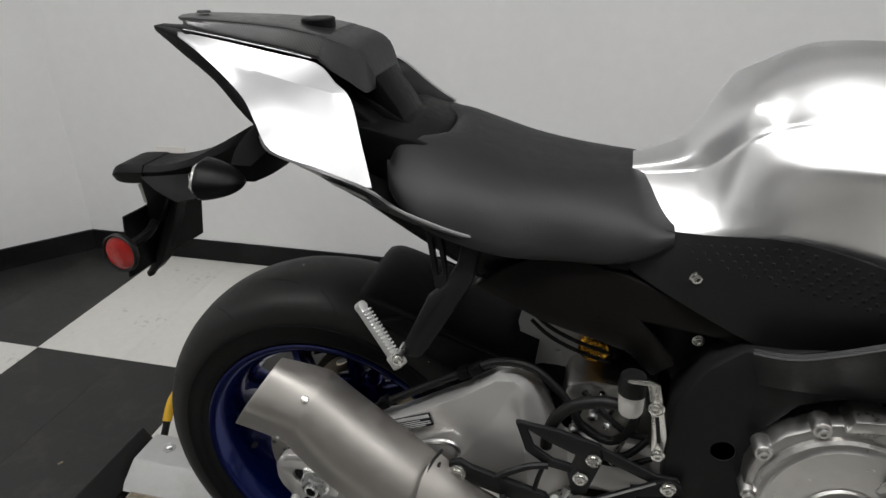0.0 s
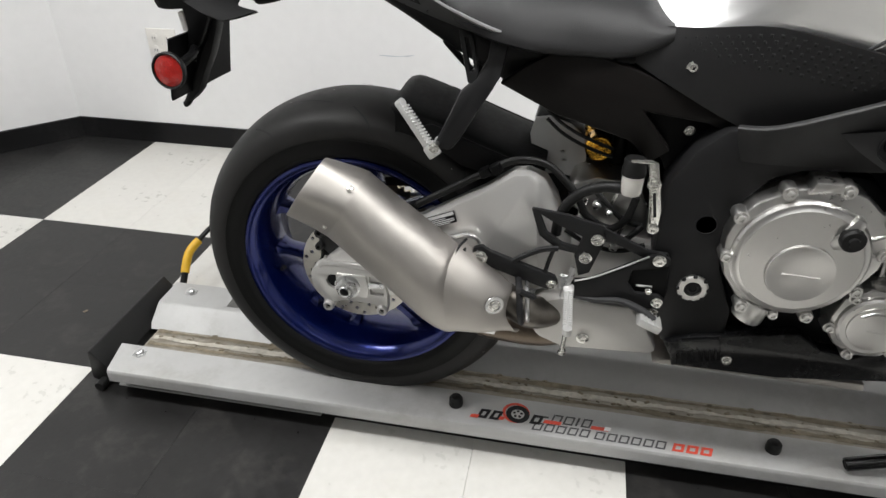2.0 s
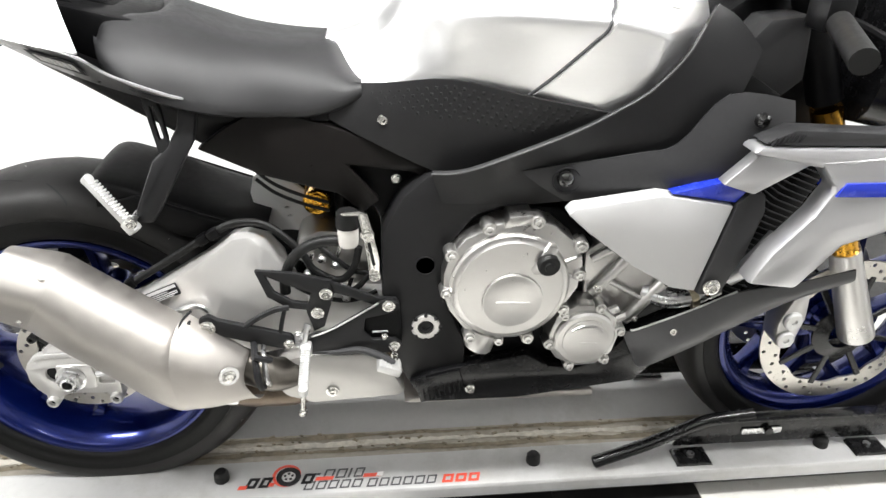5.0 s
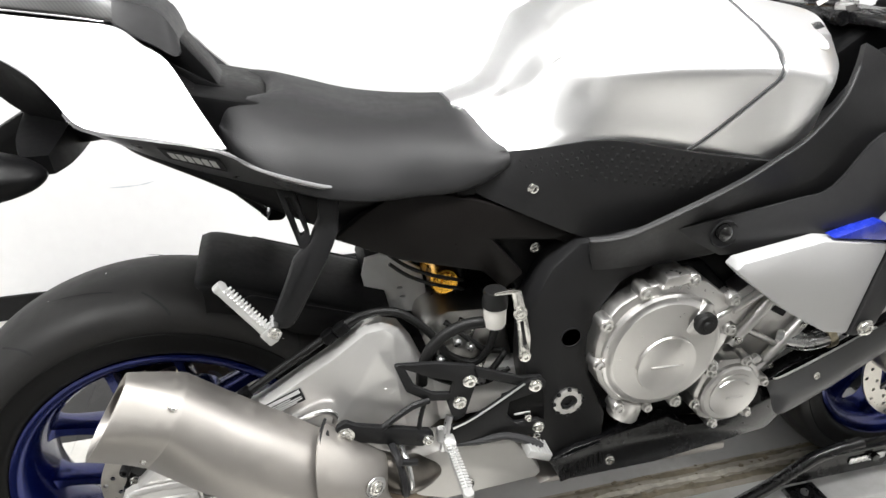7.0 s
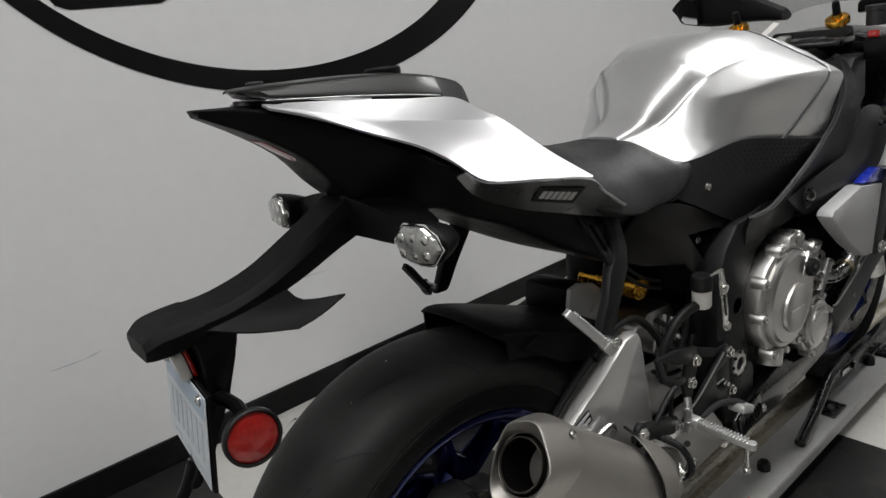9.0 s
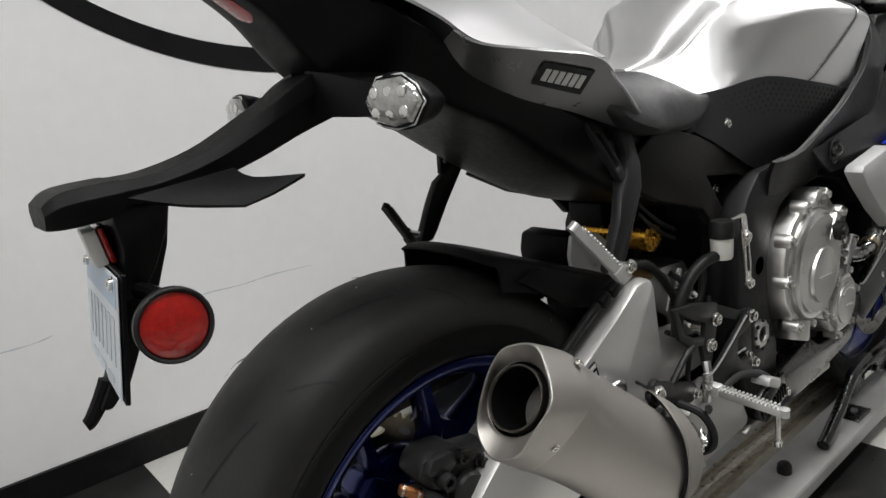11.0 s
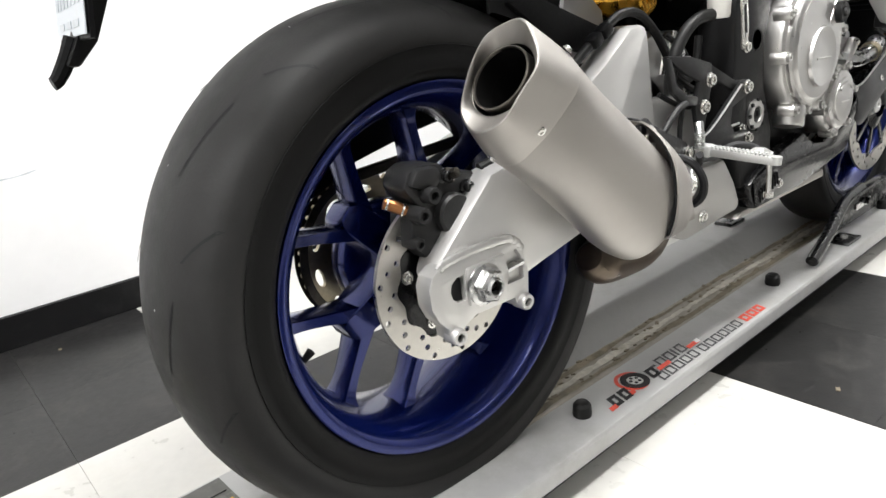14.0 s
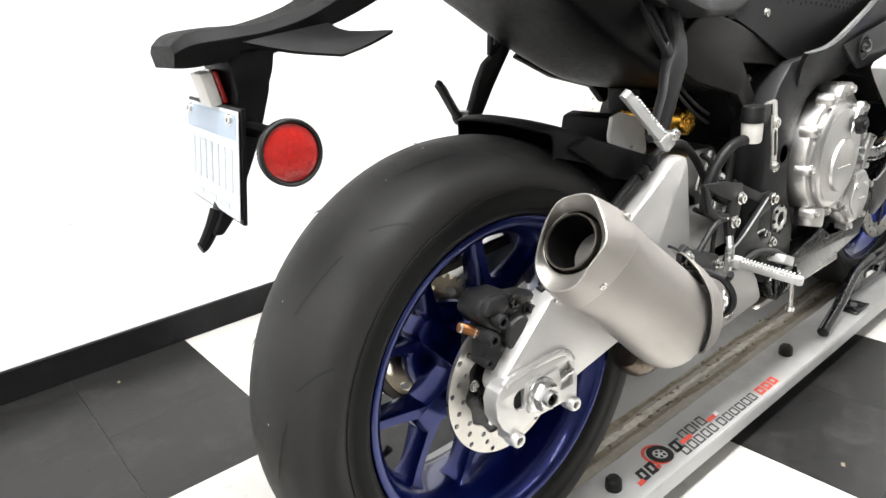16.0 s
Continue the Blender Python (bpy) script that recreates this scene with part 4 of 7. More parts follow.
sw("axle_washer", lathe([(0.010, 0), (0.0245, 0), (0.0245, 0.003), (0.0205, 0.0055), (0.010, 0.0055)], (0, -0.165, AX_Z), (0, -1, 0), 32, True), M_STEEL, swing)
sw("axle_nut", lathe([(0.0115, 0.004), (0.0205, 0.004), (0.0205, 0.0135), (0.0180, 0.0165), (0.0122, 0.0165)], (0, -0.165, AX_Z), (0, -1, 0), 6, True), M_STEEL, swing)
sw("axle", lathe([(0, 0.006), (0.0082, 0.006), (0.0082, 0.021), (0.0098, 0.0225), (0.0118, 0.020), (0.0118, 0)], (0, -0.165, AX_Z), (0, -1, 0), 24), M_STEEL, swing)
# Black disc closes the axle bore as painted shade.
sw("axle_bore", lathe([(0, 0.0064), (0.0080, 0.0064)], (0, -0.165, AX_Z), (0, -1, 0), 20), M_DARK, swing)
for x, z in ((-0.0425, 0.3135), (0.0640, 0.3205)):
    sw("stand_lug", lathe([(0, -0.010), (0.0105, -0.010), (0.0105, 0.006), (0.009, 0.0085), (0.0055, 0.0085), (0.0045, 0.003), (0, 0.003)], (x, -0.1600, z), (0, -1, 0), 20), M_SWING, swing)
    sw("lug_bore", lathe([(0, 0.0033), (0.0044, 0.0033)], (x, -0.1600, z), (0, -1, 0), 14), M_DARK, swing)
# weld beads
bead = [(-0.056, 0.396), (-0.046, 0.402), (-0.010, 0.4055), (0.040, 0.4055), (0.058, 0.399), (0.068, 0.386)]
weld = tube([(x, -0.1575, z) for x, z in bead], [0.0056 + 0.0004 * math.sin(i * 1.25) for i in range(61)], 12, 10)
weld.transform(Matrix.Translation((0, -0.1575, 0)) @ Matrix.Diagonal((1, 0.75, 1, 1)) @ Matrix.Translation((0, 0.1575, 0)))
sw("weld_bead", weld, M_SWING, swing)
LQ = [Vector((0.139, 0, 0.5175)), Vector((0.196, 0, 0.5425)), Vector((0.202, 0, 0.5225)), Vector((0.147, 0, 0.4990))]


def label_bar(u0, u1, v0, v1, y0, y1):
    q = [LQ[0].lerp(LQ[1], u).lerp(LQ[3].lerp(LQ[2], u), v) for u, v in ((u0, v0), (u1, v0), (u1, v1), (u0, v1))]
    return prism([(p.x, p.z) for p in q], y0, y1, 0)


sw("label", label_bar(0, 1, 0, 1, -0.1545, -0.1525), M_DARK, swing, "small black and silver information label")
for u0, u1, v0, v1 in ((0.03, 0.97, 0.04, 0.30), (0.05, 0.70, 0.40, 0.47), (0.05, 0.95, 0.56, 0.63), (0.05, 0.95, 0.72, 0.79), (0.05, 0.80, 0.87, 0.93)):
    sw("label_bar", label_bar(u0, u1, v0, v1, -0.1552, -0.1543), M_DWHITE, swing)
# brake line guard loop over the swingarm
sw("hose_guide", tube([(0.172, -0.158, 0.483), (0.195, -0.162, 0.495), (0.218, -0.164, 0.504), (0.232, -0.164, 0.503), (0.240, -0.162, 0.492), (0.238, -0.158, 0.478)], 0.0045, 5, 8), M_STEEL, swing)

# ---- rear brake caliper
cal = bp("rear_caliper", prism([(-0.066, 0.486), (-0.058, 0.502), (-0.042, 0.509), (-0.010, 0.504), (0.004, 0.490), (0.046, 0.482), (0.057, 0.468), (0.046, 0.456), (0.020, 0.440), (-0.010, 0.424), (-0.026, 0.430), (-0.034, 0.455), (-0.052, 0.466)], -0.104, -0.060, 0.006), M_CALI, None, "black rear brake caliper")
bp("piston_boss", lathe([(0, -0.03), (0.0240, -0.03), (0.0240, 0.006), (0.0215, 0.0095), (0, 0.0105)], (-0.004, -0.107, 0.445), (0, -1, 0), 28), M_CALI, cal)
bp("upper_bridge", prism([(-0.062, 0.488), (-0.050, 0.506), (-0.020, 0.504), (-0.014, 0.488), (-0.030, 0.476)], -0.112, -0.058, 0.006), M_CALI, cal)
bp("mount_ear", prism([(0.028, 0.478), (0.052, 0.480), (0.060, 0.466), (0.046, 0.444), (0.030, 0.430), (0.018, 0.444)], -0.096, -0.072, 0.004), M_CALI, cal)
bp("pad_holder", prism([(-0.060, 0.462), (-0.030, 0.452), (-0.016, 0.420), (-0.012, 0.398), (-0.026, 0.390), (-0.046, 0.402), (-0.066, 0.424)], -0.106, -0.064, 0.004), M_CALI, cal)
for name, x, z, r, h in (("slide_pin", -0.036, 0.474, 0.0100, 0.018), ("slide_pin", -0.054, 0.456, 0.0098, 0.020), ("slide_pin", -0.027, 0.407, 0.0090, 0.016), ("slide_pin", -0.060, 0.424, 0.0075, 0.014)):
    bp(name, lathe([(0, -0.03), (r, -0.03), (r, h * 0.8), (r * 0.85, h), (r * 0.5, h), (r * 0.45, h * 0.6), (0, h * 0.6)], (x, -0.104, z), (-0.1, -1, 0.05), 16), M_CALI, cal)
for x, z in ((-0.009, 0.489), (0.022, 0.470), (0.040, 0.468)):
    bbolt((x, -0.103, z), 0.0066, cal, h=0.012, mat=M_GLOSS)
bp("banjo", lathe([(0, 0), (0.0095, 0), (0.0095, 0.006), (0.006, 0.007), (0.006, 0.016), (0, 0.017)], (-0.004, -0.104, 0.488), (0.2, -1, 0.35), 6), M_CHAIN, cal)
bp("bleed_fitting", tube([(-0.078, -0.080, 0.471), (-0.068, -0.086, 0.466), (-0.058, -0.096, 0.459)], [0.0062, 0.0072, 0.0060], 3, 10, False), M_COPPER, cal)
for k, q in enumerate((0.15, 0.8)):
    p = Vector((-0.078, -0.080, 0.471)).lerp(Vector((-0.058, -0.096, 0.459)), q)
    bp("seal_ring", lathe([(0.004, -0.0012), (0.0082, -0.0012), (0.0082, 0.0012), (0.004, 0.0012)], p, (0.62, -0.5, -0.37), 14, True), M_CHROME, cal)
bp("pad_spring", prism([(-0.020, 0.335), (-0.026, 0.352), (-0.052, 0.372), (-0.058, 0.362), (-0.036, 0.342), (-0.030, 0.318)], -0.1000, -0.094, 0.002), M_CALI, cal)
bp("brake_hose", tube([(0.045, -0.105, 0.486), (0.08, -0.112, 0.497), (0.12, -0.118, 0.528), (0.193, -0.118, 0.574), (0.244, -0.122, 0.607), (0.292, -0.126, 0.634), (0.337, -0.126, 0.633), (0.371, -0.128, 0.608), (0.396, -0.13, 0.577), (0.412, -0.132, 0.550), (0.449, -0.132, 0.531), (0.473, -0.132, 0.551), (0.484, -0.13, 0.590)], 0.0062, 6, 10), M_RUBBER, None, "black rubber brake hose")
for p in ((0.12, -0.120, 0.530), (0.244, -0.124, 0.608), (0.262, -0.126, 0.618)):
    bp("hose_clip", block(0.02, 0.018, 0.016, Matrix.Translation(p) @ pose(0, 0, 0, 0, -32, 0), 0.004), M_BLK)

# ---- silencer
SA, SB = Vector((-0.018, -0.186, 0.597)), Vector((0.235, -0.186, 0.425))
sd = (SB - SA).normalized()
sn = Vector((-sd.z, 0, sd.x)).normalized()
RIM = [(0.012, 0.0500), (0.037, 0.0555), (0.058, 0.0400), (0.0785, 0.0100), (0.0705, -0.0220), (0.061, -0.0480), (0.038, -0.0600), (0.021, -0.0570), (0.002, -0.0420), (-0.0060, -0.0200), (-0.0095, 0.0120), (-0.0040, 0.0380)]
SEAM = [(-0.010, 0.064), (0.030, 0.0645), (0.057, 0.048), (0.0705, 0.024), (0.062, -0.008), (0.0455, -0.040), (0.024, -0.062), (-0.006, -0.0605), (-0.026, -0.045), (-0.034, -0.012), (-0.034, 0.018), (-0.028, 0.050)]
BODY = [(-0.012, 0.060), (0.028, 0.060), (0.056, 0.044), (0.0720, 0.014), (0.0680, -0.016), (0.052, -0.046), (0.026, -0.063), (-0.006, -0.0605), (-0.026, -0.045), (-0.035, -0.012), (-0.034, 0.018), (-0.028, 0.048)]


def sil_ring(s, shape, f=1.0):
    """A ring of the silencer at s along it; f shrinks it about its middle."""
    o, mu = SA + sd * s - sn * (0.035 * s + 0.110 * s * s), sum(u for u, v in shape) / len(shape)
    return [tuple(o + Vector((0, -1, 0)) * (mu + (u - mu) * f) + sn * (v * f)) for u, v in shape]


def between(a, b2, t):
    return [(p[0] + (q[0] - p[0]) * t, p[1] + (q[1] - p[1]) * t) for p, q in zip(a, b2)]


LOW = [(u, v * 1.17 if v < 0 else v) for u, v in BODY]
sil = bp("silencer", loft([sil_ring(0.0605, SEAM, 0.985), sil_ring(0.062, SEAM, 0.993), sil_ring(0.12, BODY, 0.995), sil_ring(0.20, between(BODY, LOW, 0.5)), sil_ring(0.262, LOW), sil_ring(0.298, LOW, 0.97), sil_ring(0.318, LOW, 0.88), sil_ring(0.330, LOW, 0.72), sil_ring(0.337, LOW, 0.45)], 4, 4), M_TI, None, "satin titanium exhaust silencer", 40)
bp("end_cap", loft([sil_ring(-0.0100, RIM, 0.965), sil_ring(-0.0095, RIM, 0.99), sil_ring(-0.006, between(RIM, SEAM, 0.06)), sil_ring(0.020, between(RIM, SEAM, 0.47)), sil_ring(0.045, between(RIM, SEAM, 0.84)), sil_ring(0.0595, SEAM, 1.0), sil_ring(0.0600, SEAM, 0.985)], 4, 3, caps=False), M_TI, sil, "satin steel end cap", 40)
MC = SA + Vector((0, -1, 0)) * 0.0255 + sn * 0.001


def rim_line(s, f):
    return smooth_line(sil_ring(s, RIM, f), 4, True)


def round_line(s, r):
    """A circle about the outlet's axis, with points facing those of the rim."""
    out = []
    for p in rim_line(0, 1.0):
        d = Vector(p) - MC
        d = (d - sd * d.dot(sd)).normalized()
        out.append(tuple(MC + sd * s + d * r))
    return out


# chamfered mouth, a gap lined black for its shade, and the round outlet pipe in it
bp("mouth", loft([rim_line(-0.0100, 0.965), rim_line(-0.0085, 0.93), round_line(0.0040, 0.0390), round_line(0.0060, 0.0375)], 1, 2, caps=False), M_TI, sil)
bp("mouth_gap", lathe([(0.0375, 0.0060), (0.0368, 0.026), (0.031, 0.026)], MC, sd, 48), M_DARK, sil)
bp("outlet_pipe", lathe([(0.0335, 0.026), (0.0335, 0.0010), (0.0328, 0.0000), (0.0318, 0.0000), (0.0312, 0.0010), (0.0312, 0.012)], MC, sd, 48), M_SOOT, sil, "sooty round outlet pipe")
bp("outlet_bore", lathe([(0.0311, 0.0030), (0.0311, 0.15), (0, 0.15)], MC, sd, 40), M_BORE, sil)
for s, u, v in ((0.049, 0.0520, -0.0295), (0.049, 0.050, 0.053), (0.049, 0.004, -0.0615)):
    p = SA + sd * s + Vector((0, -1, 0)) * u + sn * v
    n = (Vector((0, -1, 0)) * (u - 0.02) + sn * v).normalized()
    bbolt(p + n * 0.001, 0.0040, sil, tuple(n), 0.004)
shield = skin([[(0.222, -0.190, 0.516), (0.213, -0.219, 0.514), (0.207, -0.246, 0.497), (0.204, -0.264, 0.469), (0.205, -0.267, 0.423), (0.210, -0.254, 0.380), (0.222, -0.222, 0.366)],
               [(0.262, -0.188, 0.478), (0.258, -0.216, 0.480), (0.252, -0.240, 0.466), (0.248, -0.255, 0.444), (0.248, -0.256, 0.410), (0.254, -0.246, 0.376), (0.262, -0.218, 0.362)],
               [(0.294, -0.184, 0.446), (0.294, -0.204, 0.445), (0.291, -0.223, 0.436), (0.289, -0.232, 0.420), (0.291, -0.234, 0.402), (0.297, -0.228, 0.374), (0.302, -0.208, 0.361)],
               [(0.304, -0.184, 0.436), (0.304, -0.200, 0.434), (0.301, -0.216, 0.426), (0.299, -0.225, 0.412), (0.302, -0.228, 0.396), (0.316, -0.224, 0.370), (0.322, -0.206, 0.360)]], 0.0025, 4, 4)
bp("heat_shield", shield, M_TI, sil, "satin steel heat shield", 40)
# Black tube drawn along the edge as the shade under the shield.
bp("shield_gap_shade", tube([(x + 0.0030, y + 0.0062, z - 0.0010) for x, y, z in ((0.222, -0.190, 0.516), (0.213, -0.219, 0.514), (0.207, -0.246, 0.497), (0.204, -0.264, 0.469), (0.205, -0.267, 0.423), (0.210, -0.254, 0.380))], 0.0022, 5, 8), M_DARK, sil)
bp("shield_washer", lathe([(0, 0), (0.016, 0), (0.0155, 0.0012), (0, 0.0012)], (0.281, -0.2395, 0.430), (0.50, -1, 0.10), 24), M_STEEL, sil)
bbolt((0.281, -0.2402, 0.430), 0.0080, sil, (0.50, -1, 0.10), 0.005)
for i, (x, z) in enumerate(((0.230, 0.508), (0.234, 0.485), (0.238, 0.455), (0.238, 0.42))):
    bp("shield_spacer", block(0.012, 0.010, 0.012, pose(x - 0.008, -0.205 - 0.010 * min(i, 2), z - 0.004), 0.002), M_STEEL if i % 2 else M_DARK, sil)
bp("clamp_band", tube([(0.312, -0.180, 0.452), (0.318, -0.215, 0.445), (0.322, -0.232, 0.42), (0.324, -0.225, 0.392), (0.324, -0.19, 0.372)], 0.0055, 5, 8), M_DARK, sil)
bp("clamp_band", tube([(0.326, -0.180, 0.445), (0.330, -0.208, 0.438), (0.333, -0.222, 0.415), (0.334, -0.212, 0.388), (0.334, -0.18, 0.370)], 0.0040, 5, 8), M_STEEL, sil)
bp("clamp_bolt", tube([(0.318, -0.228, 0.455), (0.330, -0.222, 0.447), (0.342, -0.214, 0.437)], 0.005, 1, 8, False), M_DARK, sil)
bp("link_pipe", tube([(0.27, -0.186, 0.420), (0.31, -0.184, 0.398), (0.345, -0.172, 0.376), (0.40, -0.12, 0.362), (0.46, -0.08, 0.355)], 0.028, 5, 20), M_SOOT, sil, "heat-tinted link pipe")
bp("lower_pipe", tube([(0.225, -0.118, 0.322), (0.250, -0.115, 0.308), (0.30, -0.110, 0.300), (0.37, -0.105, 0.300), (0.46, -0.08, 0.33)], [0.020, 0.034, 0.036, 0.036, 0.034], 5, 20), M_PIPE, sil, "sooty brown exhaust pipe")
bp("hanger_tab", prism([(0.262, 0.354), (0.264, 0.372), (0.284, 0.372), (0.282, 0.353)], -0.218, -0.210, 0.002), M_STEEL, sil)
collector = bp("collector_box", prism([(0.338, 0.340), (0.339, 0.388), (0.350, 0.399), (0.384, 0.409), (0.500, 0.407), (0.535, 0.361), (0.556, 0.319), (0.540, 0.312), (0.395, 0.304), (0.350, 0.322)], -0.170, -0.112, 0.010), M_COLL, None, "dull steel exhaust collector box")
bbolt((0.429, -0.171, 0.333), 0.008, collector)
bp("collector_core", prism([(0.40, 0.335), (0.41, 0.392), (0.53, 0.39), (0.55, 0.33)], -0.13, 0.09, 0.012), M_PIPE, collector)
bp("belly_pipe", tube([(0.55, -0.06, 0.345), (0.75, -0.06, 0.335), (0.92, -0.05, 0.335), (1.0, -0.03, 0.40), (1.03, 0.0, 0.5)], 0.038, 5, 20), M_PIPE, collector)
bp("belly_plate", prism([(0.55, 0.292), (0.575, 0.3035), (0.89, 0.3035), (0.892, 0.288)], -0.165, 0.10, 0.004), M_TI, collector)

# ---- rear hugger
rows = []
for x, z, q in ((0.078, 0.6975, 0.95), (0.100, 0.700, 1.0), (0.160, 0.680, 1.0), (0.250, 0.644, 1.0), (0.338, 0.611, 0.8)):
    rows.append([(x + (0.010 if abs(y) > 0.085 and x < 0.08 else 0), y, z + dz * q) for y, dz in ((-0.098, -0.046), (-0.096, -0.014), (-0.084, -0.005), (-0.04, 0), (0.02, 0.002), (0.06, 0), (0.080, -0.005), (0.088, -0.014), (0.090, -0.046))])
hug = bp("rear_hugger", skin(rows, 0.003, 3, 4), M_BLKM, None, "matte black rear wheel hugger")
bp("hugger_side", prism([(0.112, 0.664), (0.15, 0.674), (0.24, 0.640), (0.338, 0.604), (0.338, 0.590), (0.25, 0.592), (0.20, 0.606)], -0.106, -0.094, 0.005), M_BLKM, hug)
bp("hugger_side", prism([(0.112, 0.664), (0.15, 0.674), (0.24, 0.640), (0.338, 0.604), (0.338, 0.590), (0.25, 0.592), (0.20, 0.606)], 0.088, 0.100, 0.005), M_BLKM, hug)

# ---- tail: black undertail, silver side panels, carbon seat cowl
ut = []
for x, zt, zb, wt, wb in ((-0.230, 1.056, 1.048, 0.014, 0.012), (-0.18, 1.050, 1.020, 0.036, 0.032), (-0.13, 1.034, 0.984, 0.052, 0.042), (-0.09, 1.018, 0.937, 0.068, 0.046), (-0.03, 0.982, 0.890, 0.108, 0.056), (0.015, 0.952, 0.892, 0.118, 0.078), (0.05, 0.922, 0.874, 0.124, 0.096), (0.115, 0.890, 0.843, 0.136, 0.112),
                          (0.18, 0.862, 0.803, 0.146, 0.115), (0.256, 0.832, 0.760, 0.142, 0.118), (0.35, 0.816, 0.716, 0.134, 0.118), (0.45, 0.806, 0.692, 0.130, 0.112), (0.53, 0.79, 0.70, 0.115, 0.10)):
    ut.append(half_ring([(x, 0, zt), (x, -wt * 0.7, zt), (x, -wt, zt - 0.10 * (zt - zb)), (x, -(wt * 0.6 + wb * 0.4), zt - 0.45 * (zt - zb)), (x, -wb, zb + 0.12 * (zt - zb)), (x, -wb * 0.8, zb), (x, 0, zb)]))
under = bp("undertail", loft(ut, 3, 4), M_BLK, None, "black plastic undertail", 40)
bp("tail_lip", prism([(-0.235, 1.0565), (-0.226, 1.046), (-0.16, 1.022), (-0.12, 1.03), (-0.10, 1.046)], -0.014, 0.014, 0.004), M_BLKM, under)
tl = skin([[(-0.165, -0.012, 1.0145), (-0.165, 0, 1.0135), (-0.165, 0.012, 1.0145)], [(-0.130, -0.016, 0.9890), (-0.130, 0, 0.9875), (-0.130, 0.016, 0.9890)], [(-0.108, -0.018, 0.9725), (-0.108, 0, 0.9710), (-0.108, 0.018, 0.9725)]], 0.004, 3, 3)
bp("tail_lamp", tl, M_REDL, under, "narrow red tail lamp lens under the tail")


def side_panel(s):
    """Folded sheet: upper edge, crease, soft fold and lower edge, from the rear tip to the front corner."""
    net = [[(-0.172, -0.044, 1.0530), (-0.170, -0.047, 1.0515), (-0.169, -0.049, 1.0500), (-0.168, -0.051, 1.0485)],
           [(-0.118, -0.055, 1.0475), (-0.126, -0.067, 1.0370), (-0.127, -0.069, 1.0350), (-0.128, -0.072, 1.0325)],
           [(-0.062, -0.066, 1.0400), (-0.074, -0.083, 1.0215), (-0.076, -0.090, 1.0150), (-0.078, -0.098, 1.0065)],
           [(-0.006, -0.078, 1.0325), (-0.022, -0.092, 1.0100), (-0.031, -0.112, 0.9960), (-0.036, -0.128, 0.9850)],
           [(0.051, -0.092, 1.0250), (0.030, -0.104, 1.0010), (0.013, -0.132, 0.9800), (-0.011, -0.152, 0.9630)],
           [(0.079, -0.106, 1.0060), (0.068, -0.112, 0.9950), (0.052, -0.146, 0.9660), (0.017, -0.174, 0.9360)],
           [(0.104, -0.120, 0.9885), (0.100, -0.122, 0.9860), (0.090, -0.158, 0.9540), (0.082, -0.193, 0.9250)],
           [(0.131, -0.163, 0.9480), (0.128, -0.165, 0.9465), (0.124, -0.184, 0.9310), (0.122, -0.203, 0.9175)],
           [(0.158, -0.2095, 0.9120), (0.156, -0.2100, 0.9118), (0.154, -0.2102, 0.9116), (0.152, -0.2105, 0.9114)]]
    cols = [smooth_line(c, 4) for c in zip(*net)]
    rows = [list(r) for r in zip(*cols)]
    b = bmesh.new()
    vs = []
    for r in rows:
        line = []
        for p, q in zip(r, r[1:]):
            line += [np.array(p) * (1 - i / 3) + np.array(q) * i / 3 for i in range(3)]
        vs.append([b.verts.new(tuple(v)) for v in line + [r[-1]]])
    for p, q in zip(vs, vs[1:]):
        for j in range(len(p) - 1):
            b.faces.new((p[j], p[j + 1], q[j + 1], q[j]))
    bmesh.ops.recalc_face_normals(b, faces=b.faces[:])
    bmesh.ops.solidify(b, geom=b.faces[:], thickness=0.003)
    return b if s < 0 else mirror(b)


LIP = [[(-0.002, -0.160, 0.950), (0.004, -0.138, 0.943)], [(0.017, -0.1745, 0.9355), (0.036, -0.134, 0.911)], [(0.082, -0.1935, 0.9245), (0.094, -0.142, 0.882)], [(0.150, -0.2105, 0.911), (0.160, -0.156, 0.860)],
       [(0.205, -0.198, 0.873), (0.212, -0.158, 0.843)], [(0.26, -0.177, 0.845), (0.265, -0.152, 0.828)], [(0.31, -0.149, 0.828), (0.315, -0.134, 0.818)], [(0.345, -0.126, 0.822), (0.347, -0.121, 0.819)]]


def side_lip(s):
    b = skin(LIP, 0.003, 3, 5)
    return b if s < 0 else mirror(b)


LIP_TREE = BVHTree.FromBMesh(side_lip(-1))


def on_lip(u, v, out=0.0016):
    """A point on the lip between its third and fourth rib, u along and v down."""
    a, b2, c, d = (Vector(p) for p in (LIP[2][0], LIP[3][0], LIP[2][1], LIP[3][1]))
    p = a.lerp(b2, u).lerp(c.lerp(d, u), v)
    n = (b2 - a).cross(c - a).normalized()
    n = n if n.y < 0 else -n
    hit = LIP_TREE.ray_cast(p + n * 0.03, -n)[0]
    return (hit if hit is not None else p) + n * out


